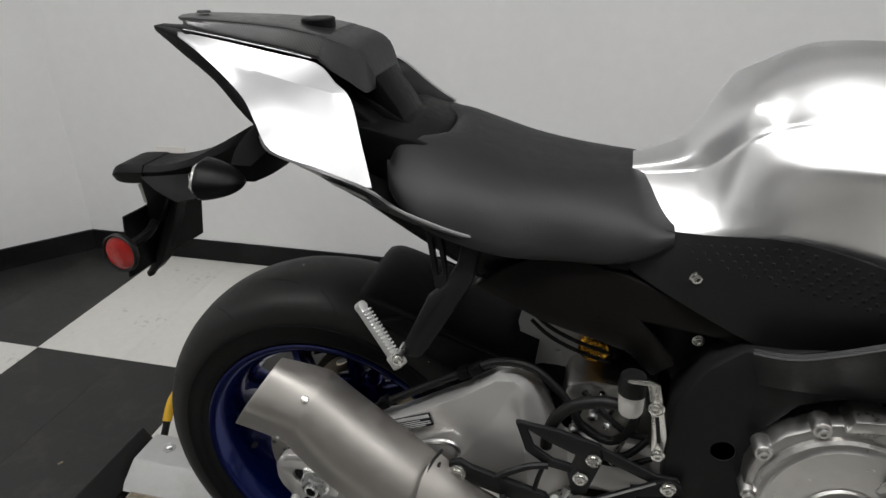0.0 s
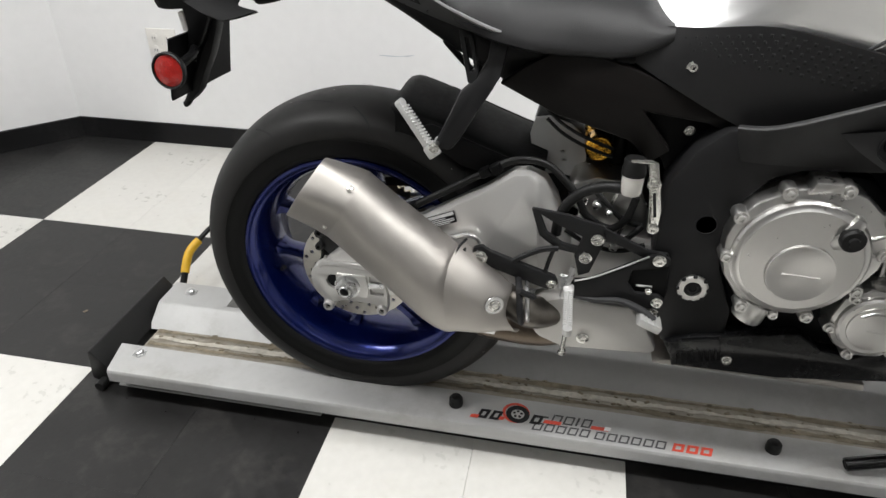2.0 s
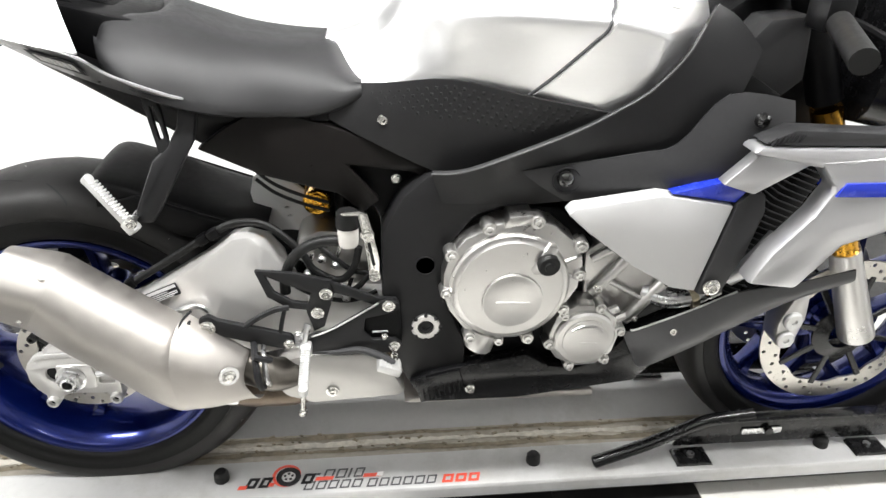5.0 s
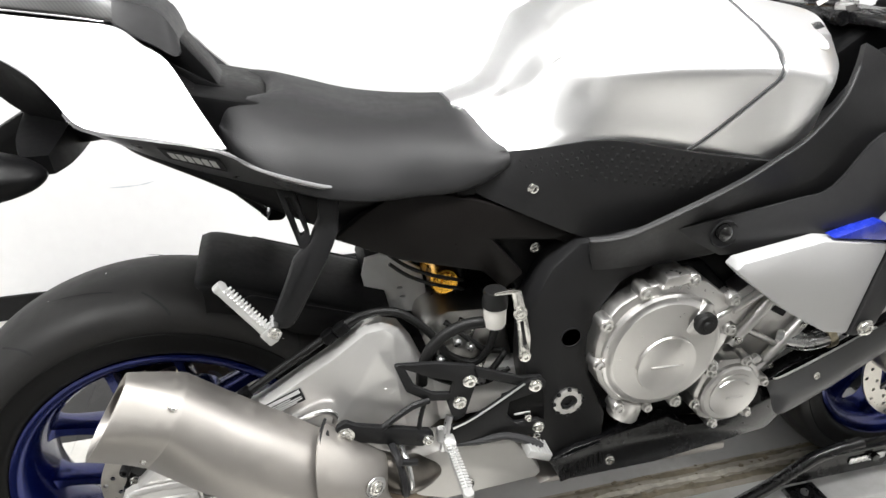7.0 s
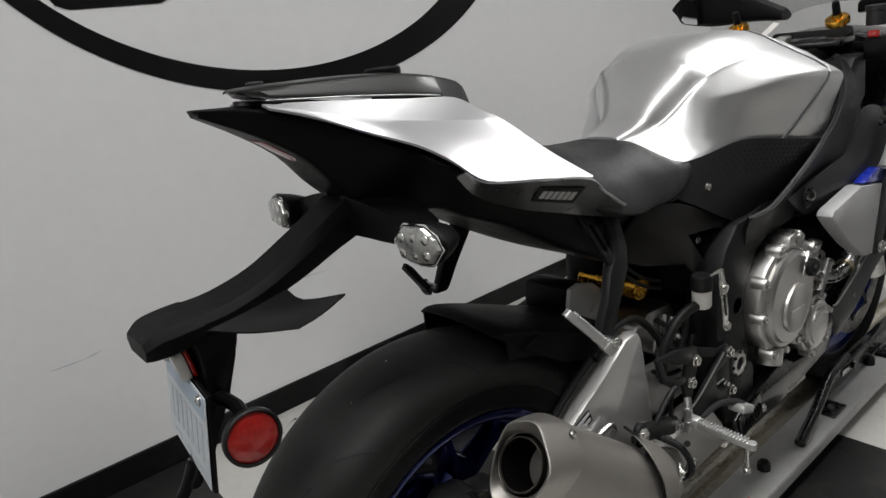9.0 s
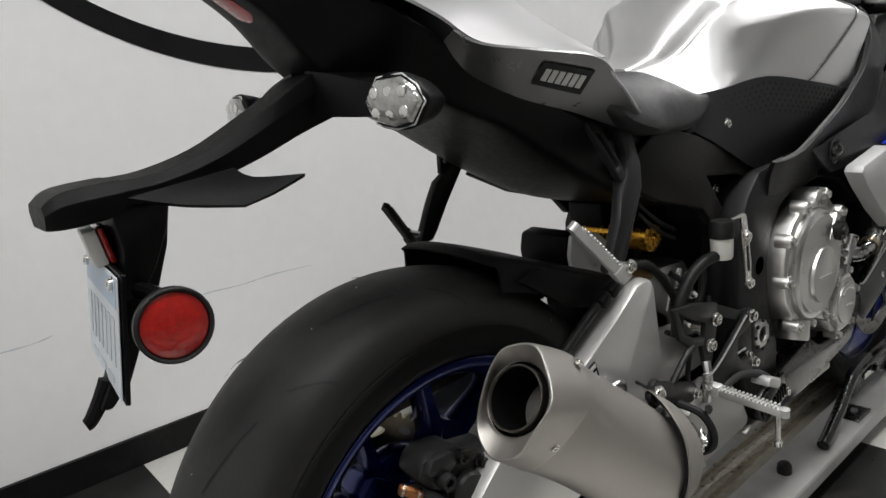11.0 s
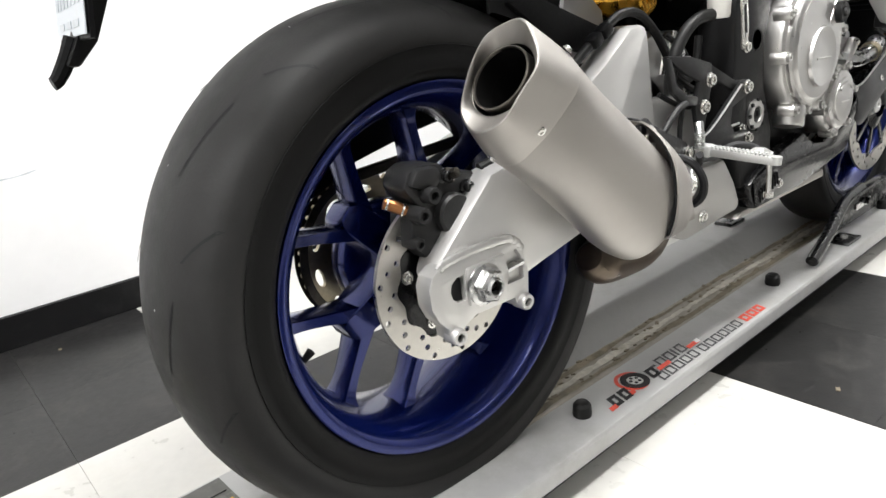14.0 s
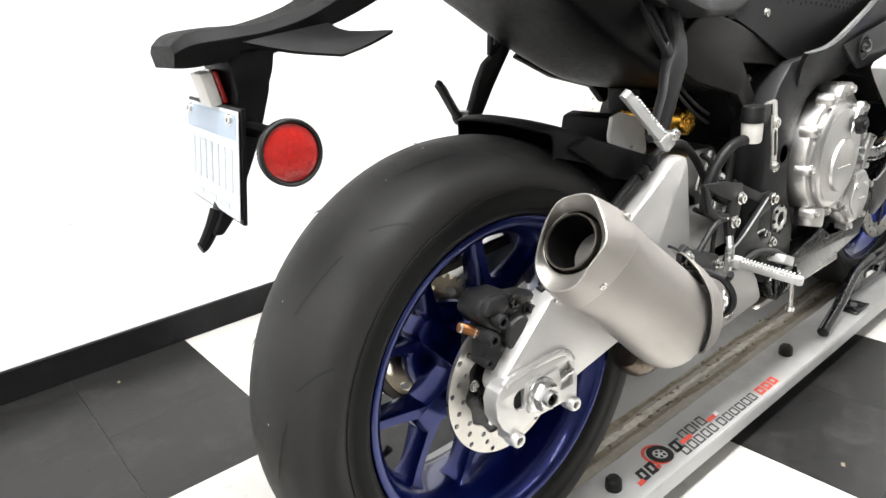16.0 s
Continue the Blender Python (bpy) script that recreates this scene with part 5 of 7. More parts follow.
for s in (-1, 1):
    pan = bp("tail_panel", side_panel(s), M_SILVER, None, "silver folded tail side panel", 14)
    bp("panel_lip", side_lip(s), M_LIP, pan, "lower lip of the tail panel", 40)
    line = tube([(x, -s * y if s > 0 else y, z) for x, y, z in ((0.140, -0.2100, 0.912), (0.158, -0.2095, 0.906), (0.18, -0.2055, 0.888), (0.207, -0.1985, 0.8725), (0.26, -0.178, 0.8460), (0.31, -0.150, 0.829), (0.346, -0.126, 0.8235))], [0.0006, 0.0016, 0.002, 0.002, 0.002, 0.0018, 0.0008], 5, 8)
    bp("edge_line", line, M_SILVER, pan)

    def quad(u0, u1, v0, v1, out):
        q = [[on_lip(u0 + (u1 - u0) * i / 4, v, out) for v in (v0, (v0 + v1) / 2, v1)] for i in range(5)]
        b = skin([[tuple(p) for p in r] for r in q], 0.0005, 1, 1)
        return b if s < 0 else mirror(b)

    bp("badge", quad(0.06, 0.97, 0.18, 0.64, 0.0014), M_DARK, pan, "small black badge with grey bars")
    for i in range(6):
        bp("badge_bar", quad(0.16 + i * 0.125, 0.255 + i * 0.125, 0.29, 0.53, 0.0020), M_LABELG, pan)

def cowl_ring(x, zt, zb, w, lean=0.0):
    """A flat top with a hard edge over a leaning side; the lower edge sits further forward by the lean."""
    return half_ring([(x, 0, zt), (x, -w * 0.60, zt - 0.001), (x, -w * 0.775, zt - 0.0022), (x, -w * 0.800, zt - 0.0038), (x + lean * 0.5, -w * 0.90, zt - 0.5 * (zt - zb)), (x + lean, -w * 0.992, zb + 0.004), (x + lean, -w, zb + 0.0015), (x + lean, -w * 0.95, zb), (x + lean, 0, zb)])


cw = [cowl_ring(*q) for q in ((-0.189, 1.0702, 1.0650, 0.012, 0.006), (-0.186, 1.0705, 1.0630, 0.020, 0.009), (-0.168, 1.0715, 1.0560, 0.037, 0.010), (-0.08, 1.0690, 1.0455, 0.056, 0.004), (-0.003, 1.0640, 1.0368, 0.069), (0.0450, 1.0550, 1.0272, 0.0755), (0.0460, 1.0548, 1.0270, 0.0755))]
cowl = bp("seat_cowl", loft(cw, 3, 2), M_CARBON, None, "glossy carbon fibre seat cowl", 28)
cf = [cowl_ring(*q) for q in ((0.0475, 1.0540, 1.0250, 0.0750), (0.049, 1.0535, 1.0235, 0.0755), (0.066, 1.0490, 1.0120, 0.0760), (0.086, 1.0420, 1.0000, 0.0745), (0.099, 1.0320, 0.9900, 0.0720), (0.1065, 1.0180, 0.9850, 0.0680), (0.1110, 1.0050, 0.9860, 0.0620))]
bp("cowl_front", loft(cf, 3, 2), M_TRIM, cowl, "matte dark grey front of the seat cowl", 28)
bp("cowl_strip", prism([(0.078, 0.996), (0.094, 1.0065), (0.107, 1.0065), (0.138, 0.963), (0.150, 0.940), (0.125, 0.935)], -0.046, 0.046, 0.004), M_BLK, cowl)
bp("cowl_pad", loft([[(x + 0.020 * math.cos(a) * f, 0.020 * math.sin(a) * f, z) for a in np.linspace(0, 2 * math.pi, 12, endpoint=False)] for x, z, f in ((0.018, 1.056, 1.15), (0.018, 1.0665, 1.15), (0.018, 1.0685, 0.9), (0.018, 1.069, 0.3))], 2, 2), M_BLK, cowl)
bp("cowl_screw", lathe([(0, 0), (0.010, 0), (0.009, 0.002), (0, 0.0025)], (-0.155, 0, 1.0732), (0.05, 0, 1), 18), M_TRIM, cowl)
for s in (-1, 1):
    bp("cowl_edge", tube([(-0.165, s * 0.040, 1.0555), (-0.08, s * 0.060, 1.0465), (0.0, s * 0.076, 1.0360), (0.04, s * 0.081, 1.0290)], 0.0010, 4, 6), M_SILVER, cowl)
bp("cowl_base", prism([(-0.17, 1.056), (-0.12, 1.050), (0.03, 1.02), (0.09, 0.980), (0.13, 0.955), (0.18, 0.925), (0.17, 0.90), (0.06, 0.90), (-0.05, 0.97)], -0.050, 0.050, 0.006), M_BLK, cowl)
bp("cowl_well", prism([(-0.02, 1.018), (0.03, 1.008), (0.09, 0.972), (0.15, 0.925), (0.15, 0.89), (0.04, 0.90)], -0.084, 0.084, 0.006), M_BLK, cowl)

# ---- seat
se = []
for x, zt, wt, zm, wm, zb, wb, dip in ((0.146, 0.926, 0.080, 0.910, 0.105, 0.893, 0.118, 0.024), (0.164, 0.940, 0.092, 0.914, 0.132, 0.876, 0.156, 0.022), (0.205, 0.938, 0.092, 0.905, 0.148, 0.852, 0.180, 0.008), (0.25, 0.925, 0.092, 0.891, 0.150, 0.831, 0.178, 0), (0.31, 0.906, 0.094, 0.874, 0.142, 0.816, 0.170, 0),
                                       (0.37, 0.896, 0.088, 0.864, 0.130, 0.808, 0.150, 0), (0.42, 0.893, 0.076, 0.860, 0.126, 0.807, 0.148, 0), (0.46, 0.891, 0.062, 0.860, 0.122, 0.814, 0.144, 0), (0.498, 0.866, 0.050, 0.852, 0.108, 0.828, 0.134, 0)):
    se.append(half_ring([(x + dip * 1.7, 0, zt - dip * 0.7), (x + dip * 1.5, -wt * 0.42, zt - dip * 0.7), (x, -wt, zt - 0.006), (x, -wm, zm), (x, -wb, zb + 0.02), (x, -wb * 0.97, zb), (x, -wb * 0.5, zb - 0.004), (x, 0, zb)]))
seat = bp("rider_seat", loft(se, 3, 4), M_SEAT, None, "black vinyl rider seat", 60)
bp("seat_base", prism([(0.09, 0.955), (0.20, 0.93), (0.22, 0.85), (0.10, 0.89)], -0.105, 0.105, 0.006), M_BLK, seat)

# ---- tank and covers
tk = []
# rear nose between two creases: height, crease and foot
for x, zt, yc, zc, w3, z3 in ((0.446, 0.898, 0.036, 0.889, 0.085, 0.848), (0.478, 0.907, 0.042, 0.893, 0.110, 0.844), (0.505, 0.919, 0.049, 0.899, 0.122, 0.845), (0.523, 0.941, 0.057, 0.906, 0.129, 0.849), (0.540, 0.967, 0.072, 0.922, 0.134, 0.851), (0.556, 0.989, 0.089, 0.945, 0.140, 0.854), (0.571, 1.0045, 0.101, 0.962, 0.144, 0.857)):
    flank = [(yc + 0.007 + (w3 - yc - 0.007) * u, zc - 0.004 + (z3 - zc + 0.004) * u ** 1.15) for u in (0.0, 0.20, 0.42, 0.62, 0.82, 1.0)]
    tk.append(half_ring([(x, 0, zt), (x, -yc * 0.55, zt - 0.04 * (zt - zc)), (x, -yc * 0.88, zt - 0.30 * (zt - zc)), (x, -yc, zc)] + [(x, -y, z) for y, z in flank] + [(x, -w3 * 0.9, z3 - 0.006), (x, 0, z3 - 0.006)]))
for x, zt, w1, z1, w2, z2, w3, z3 in ((0.596, 1.0190, 0.114, 0.977, 0.138, 0.936, 0.149, 0.860),
                                      (0.620, 1.0300, 0.124, 0.986, 0.158, 0.941, 0.154, 0.861), (0.656, 1.0400, 0.136, 0.993, 0.178, 0.947, 0.161, 0.858), (0.70, 1.0420, 0.146, 0.997, 0.194, 0.951, 0.170, 0.848), (0.76, 1.0395, 0.146, 0.996, 0.209, 0.951, 0.180, 0.836), (0.82, 1.030, 0.141, 0.991, 0.2135, 0.948, 0.187, 0.826),
                                      (0.87, 1.0185, 0.138, 0.985, 0.212, 0.940, 0.186, 0.820), (0.905, 1.011, 0.133, 0.979, 0.204, 0.931, 0.172, 0.822), (0.945, 1.003, 0.118, 0.972, 0.165, 0.927, 0.140, 0.835), (0.985, 0.994, 0.092, 0.965, 0.122, 0.924, 0.105, 0.853), (1.01, 0.984, 0.070, 0.955, 0.09, 0.922, 0.08, 0.87)):
    edge = 0.010
    tk.append(half_ring([(x, 0, zt), (x, -w1 * 0.55, zt - 0.005), (x, -w1 * 0.90, z1 + 0.20 * (zt - z1)), (x, -w1, z1), (x, -(w1 * 0.86 + w2 * 0.14), z1 * 0.86 + z2 * 0.14), (x, -(w2 * 0.86 + w1 * 0.14), z2 + edge), (x, -w2, z2), (x, -(w2 * 0.93 + w3 * 0.07), z2 - edge - 0.006), (x, -(w2 * 0.45 + w3 * 0.55), z2 * 0.45 + z3 * 0.55), (x, -w3, z3), (x, -w3 * 0.9, z3 - 0.006), (x, 0, z3 - 0.006)]))
tank_bm = loft(tk, 3, 4)
TANK = BVHTree.FromBMesh(tank_bm)
tank = bp("fuel_tank", tank_bm, M_ALU, None, "brushed bare aluminium fuel tank", 60)


def on_tank(x, z, s, out=0.0):
    """The point of the tank's side at x and z."""
    hit, normal, _, _ = TANK.ray_cast(Vector((x, s * 0.6, z)), Vector((0, -s, 0)))
    return hit + normal * out if hit is not None else Vector((x, s * 0.1, z))


def down_tank(x, y):
    hit, normal, _, _ = TANK.ray_cast(Vector((x, y, 1.3)), Vector((0, 0, -1)))
    return hit


for s in (-1, 1):
    seam = [on_tank(x, z, s) for x, z in ((0.728, 0.845), (0.752, 0.868), (0.778, 0.896), (0.803, 0.924), (0.815, 0.937))] + [down_tank(x, s * y) for x, y in ((0.824, 0.200), (0.830, 0.188), (0.833, 0.165), (0.828, 0.135), (0.812, 0.10), (0.795, 0.07))]
    seam = [TANK.find_nearest(Vector(p))[0] for p in smooth_line(seam, 5)]
    bp("seam_groove", tube(seam, 0.0024, 1, 8, False), M_DGREY, tank)
    bp("seam_edge", tube([TANK.find_nearest(p + Vector((0.0060, 0, 0.0005)))[0] for p in seam], 0.0024, 1, 8, False), M_ALU, tank)
    bp("round_badge", lathe([(0, 0.0015), (0.017, 0.0015), (0.018, 0), (0, -0.004)], down_tank(0.925, s * 0.14) + Vector((0, 0, 0.001)), (0.25, s * 0.55, 0.8), 24), M_LABELG, tank, "round grey badge")
    for i in range(5):
        p = down_tank(0.945 + i * 0.008, s * (0.105 - i * 0.006))
        bp("badge_slot", block(0.004, 0.014, 0.002, Matrix.Translation(p) @ pose(0, 0, 0, s * -25, 15, 0), 0.0005, 1), M_DARK, tank)
bp("fuel_cap", lathe([(0, 0), (0.036, 0), (0.036, 0.003), (0.030, 0.005), (0, 0.006)], (0.86, 0, 1.013), (0.2, 0, 1), 28), M_GLOSS, tank)

SIDE = [(0.470, 0.846), (0.505, 0.848), (0.624, 0.860), (0.735, 0.838), (0.868, 0.812), (0.80, 0.775), (0.648, 0.708), (0.598, 0.728), (0.500, 0.775), (0.446, 0.803)]
for s in (-1, 1):
    net = [[(0.462, -0.112, 0.846), (0.455, -0.124, 0.825), (0.446, -0.130, 0.803)], [(0.530, -0.133, 0.852), (0.515, -0.140, 0.815), (0.500, -0.142, 0.776)], [(0.624, -0.156, 0.863), (0.612, -0.158, 0.80), (0.598, -0.148, 0.728)],
           [(0.735, -0.184, 0.845), (0.700, -0.172, 0.78), (0.660, -0.152, 0.713)], [(0.868, -0.1945, 0.8215), (0.835, -0.186, 0.795), (0.800, -0.176, 0.772)]]
    b = skin(net, 0.006, 4, 4)
    if s > 0:
        b = mirror(b)
    tree = BVHTree.FromBMesh(b)
    cov = bp("tank_side_cover", b, M_SIDEC, None, "black plastic tank side cover with grip dimples", 40)
    b = prism(SIDE, -0.120, -0.06, 0.005)
    bp("cover_back", b if s < 0 else mirror(b), M_BLK, cov)
    dots = bmesh.new()
    for i in range(27):
        for j in range(8):
            x = 0.512 + i * 0.0128 + (j % 2) * 0.0064
            z = np.interp(x, (0.505, 0.624, 0.735, 0.868), (0.847, 0.862, 0.844, 0.8205)) - 0.008 - j * 0.0082
            if z > max(0.828 - (x - 0.5) * 0.17, 0.776 + (x - 0.718) * 0.42 + 0.006):
                hit, nrm, _, _ = tree.ray_cast(Vector((x, s * 0.5, z)), Vector((0, -s, 0)))
                if hit is not None:
                    q = 0.55 + 0.45 * min(1.0, i / 9)
                    merge(dots, lathe([(0, 0.0008 * q), (0.0024 * q, 0.0006 * q), (0.0040 * q, -0.0003)], hit, nrm if nrm.y * s > 0 else -nrm, 4))
    tagged(bp("grip_texture", dots, M_GRIP, cov), kind="stuff")
    bbolt((0.527, s * 0.147, 0.803), 0.0062, cov, (0, s, 0), 0.005)
    b = prism([(0.355, 0.822), (0.45, 0.795), (0.60, 0.737), (0.590, 0.710), (0.565, 0.722), (0.474, 0.734), (0.519, 0.677), (0.492, 0.655), (0.459, 0.688), (0.349, 0.720), (0.262, 0.762), (0.300, 0.790)], -0.146, -0.128, 0.004)
    bp("subframe_cover", b if s < 0 else mirror(b), M_BROWN, None, "dark brown-black subframe cover")
    # Added black filler that makes the depth behind the cover's notch dark.
    b = prism([(0.40, 0.790), (0.60, 0.730), (0.60, 0.600), (0.535, 0.600), (0.512, 0.650), (0.47, 0.690), (0.40, 0.715)], -0.115, -0.055, 0.004)
    bp("subframe_filler", b if s < 0 else mirror(b), M_BLK)
    bbolt((0.545, s * 0.117, 0.700), 0.006, cov, (0, s, 0))
    bp("seat_lock", block(0.026, 0.012, 0.012, pose(0.438, s * 0.135, 0.806), 0.002), M_BLK, cov)

# ---- frame
FR = [(0.590, 0.724), (0.640, 0.728), (0.724, 0.752), (0.82, 0.782), (0.918, 0.812), (1.00, 0.872), (1.06, 0.945), (1.12, 0.95), (1.13, 0.86), (1.05, 0.79), (0.97, 0.72), (0.865, 0.692), (0.80, 0.676), (0.749, 0.672), (0.70, 0.670),
      (0.661, 0.655), (0.632, 0.615), (0.618, 0.568), (0.622, 0.50), (0.655, 0.42), (0.655, 0.345), (0.60, 0.335), (0.556, 0.345), (0.530, 0.42), (0.518, 0.524), (0.520, 0.630), (0.552, 0.690)]
for s in (-1, 1):
    b = prism(FR, -0.168, -0.105, 0.007)
    fr = bp("main_frame", b if s < 0 else mirror(b), M_FRAME, None, "satin black aluminium main frame")
    # A black disc on the surface, coloured as the shade of a hole.
    bp("frame_hole", lathe([(0, 0), (0.017, 0), (0.0172, 0.0012), (0.0150, 0.0014), (0.0145, 0.0005), (0, 0.0005)], (0.587, s * 0.1675, 0.573), (0, s, 0), 24), M_DARK, fr)
    nut = lathe([(0.0125, 0), (0.024, 0), (0.024, 0.004), (0.0215, 0.006), (0.0135, 0.006)], (0.588, s * 0.168, 0.459), (0, s, 0), 24, True)
    bp("pivot_core", lathe([(0, 0.0015), (0.0065, 0.0015), (0.007, 0.004), (0.0126, 0.004), (0.0126, 0)], (0.588, s * 0.168, 0.459), (0, s, 0), 6), M_DARK, fr)
    bp("pivot_nut", nut, M_CAST, fr, "notched zinc pivot nut")
    for k in range(8):
        a = radians(45 * k)
        bp("pivot_notch", block(0.006, 0.004, 0.006, pose(0.588 + 0.0235 * math.cos(a), s * 0.1735, 0.459 + 0.0235 * math.sin(a)), 0.001, 1), M_FRAME, fr)
    spar = [[(0.594, -0.188, 0.734), (0.600, -0.178, 0.712), (0.612, -0.169, 0.680)], [(0.640, -0.203, 0.742), (0.655, -0.186, 0.712), (0.670, -0.169, 0.678)], [(0.718, -0.206, 0.770), (0.735, -0.186, 0.733), (0.760, -0.170, 0.685)],
            [(0.794, -0.207, 0.801), (0.815, -0.191, 0.762), (0.840, -0.180, 0.710)], [(0.842, -0.206, 0.826), (0.870, -0.196, 0.786), (0.905, -0.188, 0.725)], [(0.888, -0.205, 0.854), (0.920, -0.198, 0.814), (0.965, -0.190, 0.750)],
            [(0.933, -0.199, 0.899), (0.965, -0.196, 0.860), (1.010, -0.190, 0.800)], [(0.960, -0.184, 0.938), (0.992, -0.186, 0.908), (1.035, -0.186, 0.862)], [(0.982, -0.162, 0.964), (1.014, -0.168, 0.945), (1.052, -0.176, 0.905)]]
    b = skin(spar, 0.008, 4, 4)
    bp("frame_spar", b if s < 0 else mirror(b), M_FRAME, fr, "", 50)
    # Lighter bead paints the highlight along the spar's upper edge.
    bp("frame_edge_glint", tube([(x, s * -y, z + 0.001) for x, y, z in (r[0] for r in spar[:8])], 0.0024, 5, 6), M_TRIM, fr)
    # grey trim over the frame
    net = [[(0.722, -0.190, 0.738), (0.75, -0.192, 0.716), (0.792, -0.192, 0.690)], [(0.80, -0.198, 0.752), (0.82, -0.204, 0.724), (0.835, -0.202, 0.694)], [(0.890, -0.207, 0.770), (0.905, -0.216, 0.735), (0.92, -0.212, 0.702)],
           [(0.940, -0.210, 0.784), (0.962, -0.224, 0.748), (0.985, -0.222, 0.718)], [(1.000, -0.212, 0.854), (1.018, -0.227, 0.80), (1.045, -0.228, 0.735)], [(1.10, -0.205, 0.842), (1.10, -0.222, 0.80), (1.085, -0.226, 0.77)]]
    b = skin(net, 0.006, 4, 4)
    trim = bp("frame_trim", b if s < 0 else mirror(b), M_TRIM, None, "dark grey frame trim", 40)
    cup = lathe([(0, 0.0), (0.0185, 0.0), (0.0190, 0.0025), (0.0205, 0.0030), (0.0210, 0.0)], (0.788, s * 0.1985, 0.726), (0, s, 0), 24)
    bp("bolt_cup", cup, M_DARK, trim)
    bp("dome_bolt", lathe([(0, 0.0135), (0.006, 0.0125), (0.0112, 0.008), (0.0128, 0.0)], (0.786, s * 0.1990, 0.730), (0, s, 0), 20), M_DOME, trim)
    bp("dome_bolt", lathe([(0, 0.0125), (0.005, 0.0118), (0.0095, 0.0075), (0.0108, 0.0)], (1.045, s * 0.226, 0.822), (0, s, 0), 20), M_DOME, trim)
    # inner black fill, added behind the trim to keep the gap dark
    b = prism([(0.80, 0.75), (0.95, 0.80), (1.05, 0.87), (1.10, 0.84), (1.08, 0.70), (1.04, 0.62), (0.98, 0.60), (0.90, 0.66), (0.80, 0.68)], -0.172, -0.12, 0.006)
    bp("trim_fill", b if s < 0 else mirror(b), M_BLK)

# ---- engine
bp("crankcase", prism([(0.62, 0.66), (0.70, 0.672), (0.80, 0.66), (0.86, 0.60), (0.88, 0.50), (0.90, 0.40), (0.84, 0.36), (0.70, 0.38), (0.62, 0.44)], -0.150, 0.15, 0.01), M_BLKM, None, "black engine crankcase")
COVER = [(0.612, 0.572), (0.622, 0.605), (0.645, 0.632), (0.690, 0.656), (0.735, 0.664), (0.780, 0.652), (0.815, 0.622), (0.832, 0.585), (0.828, 0.540), (0.806, 0.500), (0.775, 0.466), (0.735, 0.447), (0.690, 0.447), (0.648, 0.468), (0.622, 0.505), (0.612, 0.54)]
clutch = bp("clutch_cover", prism(COVER, -0.196, -0.145, 0.006), M_CAST, None, "cast silver clutch cover with bolts")
C0 = (0.716, -0.196, 0.549)
bp("cover_ring", lathe([(0.080, -0.012), (0.094, -0.012), (0.0945, 0.006), (0.091, 0.0095), (0.086, 0.0105), (0.082, 0.014), (0.030, 0.0165), (0, 0.0165), (0, -0.012)], C0, (0, -1, 0), 64), M_CAST, clutch)
bp("cover_boss", lathe([(0, 0.0190), (0.0420, 0.0190), (0.045, 0.0205), (0.047, 0.0205), (0.0495, 0.010)], (0.719, -0.196, 0.532), (0, -1, 0), 48), M_CAST, clutch)
for x, z, r in ((0.624, 0.607, 0.0115), (0.679, 0.651, 0.0115), (0.752, 0.660, 0.012), (0.823, 0.617, 0.012), (0.826, 0.566, 0.011), (0.806, 0.503, 0.011), (0.752, 0.449, 0.011), (0.617, 0.541, 0.010), (0.657, 0.455, 0.011), (0.704, 0.448, 0.009)):
    bp("bolt_boss", lathe([(0, 0), (r, 0), (r * 0.96, 0.022), (r * 0.85, 0.0245), (0, 0.0245)], (x, -0.178, z), (0, -1, 0), 18), M_CAST, clutch)
    bbolt((x, -0.202, z), 0.0068, clutch, h=0.006, mat=M_CAST, flange=False)
bp("cover_bar", tube([(0.694, -0.2155, 0.530), (0.746, -0.2155, 0.528)], 0.0016, 1, 6, False), M_CAST, clutch)
bp("cover_pad", prism([(0.700, 0.652), (0.708, 0.672), (0.745, 0.674), (0.744, 0.658)], -0.205, -0.16, 0.004), M_CAST, clutch)
bp("cover_rib", prism([(0.742, 0.585), (0.770, 0.628), (0.785, 0.622), (0.776, 0.580), (0.752, 0.574)], -0.214, -0.19, 0.005), M_CAST, clutch)
bp("filler_cap", lathe([(0, 0.018), (0.007, 0.018), (0.008, 0.014), (0.015, 0.014), (0.0172, 0.011), (0.0172, 0), (0, 0)], (0.770, -0.210, 0.596), (0, -1, 0), 20), M_RUBBER, clutch, "black oil filler cap")
bp("drain_spout", lathe([(0, 0), (0.0190, 0), (0.0190, 0.022), (0.0245, 0.025), (0.0245, 0.054), (0.022, 0.058), (0, 0.058)], (0.690, -0.180, 0.480), (-0.35, -0.1, -1), 24), M_CAST, clutch)
for p0, p1 in (((0.792, 0.585), (0.826, 0.598)), ((0.793, 0.572), (0.822, 0.560))):
    bp("cover_fin", tube([(p0[0], -0.198, p0[1]), (p1[0], -0.196, p1[1])], 0.004, 1, 8, False), M_CAST, clutch)

start = bp("starter_cover", prism([(0.789, 0.449), (0.800, 0.485), (0.832, 0.505), (0.870, 0.503), (0.900, 0.478), (0.910, 0.444), (0.901, 0.406), (0.875, 0.383), (0.839, 0.381), (0.805, 0.399), (0.791, 0.424)], -0.194, -0.14, 0.006), M_CAST, None, "small round cast silver engine cover")
bp("cover_disc", lathe([(0.052, 0), (0.051, 0.006), (0.047, 0.009), (0.039, 0.0095), (0.0385, 0.012), (0.036, 0.0125), (0, 0.0125), (0, -0.005), (0.052, -0.005)], (0.849, -0.194, 0.443), (0, -1, 0), 48), M_CAST, start)
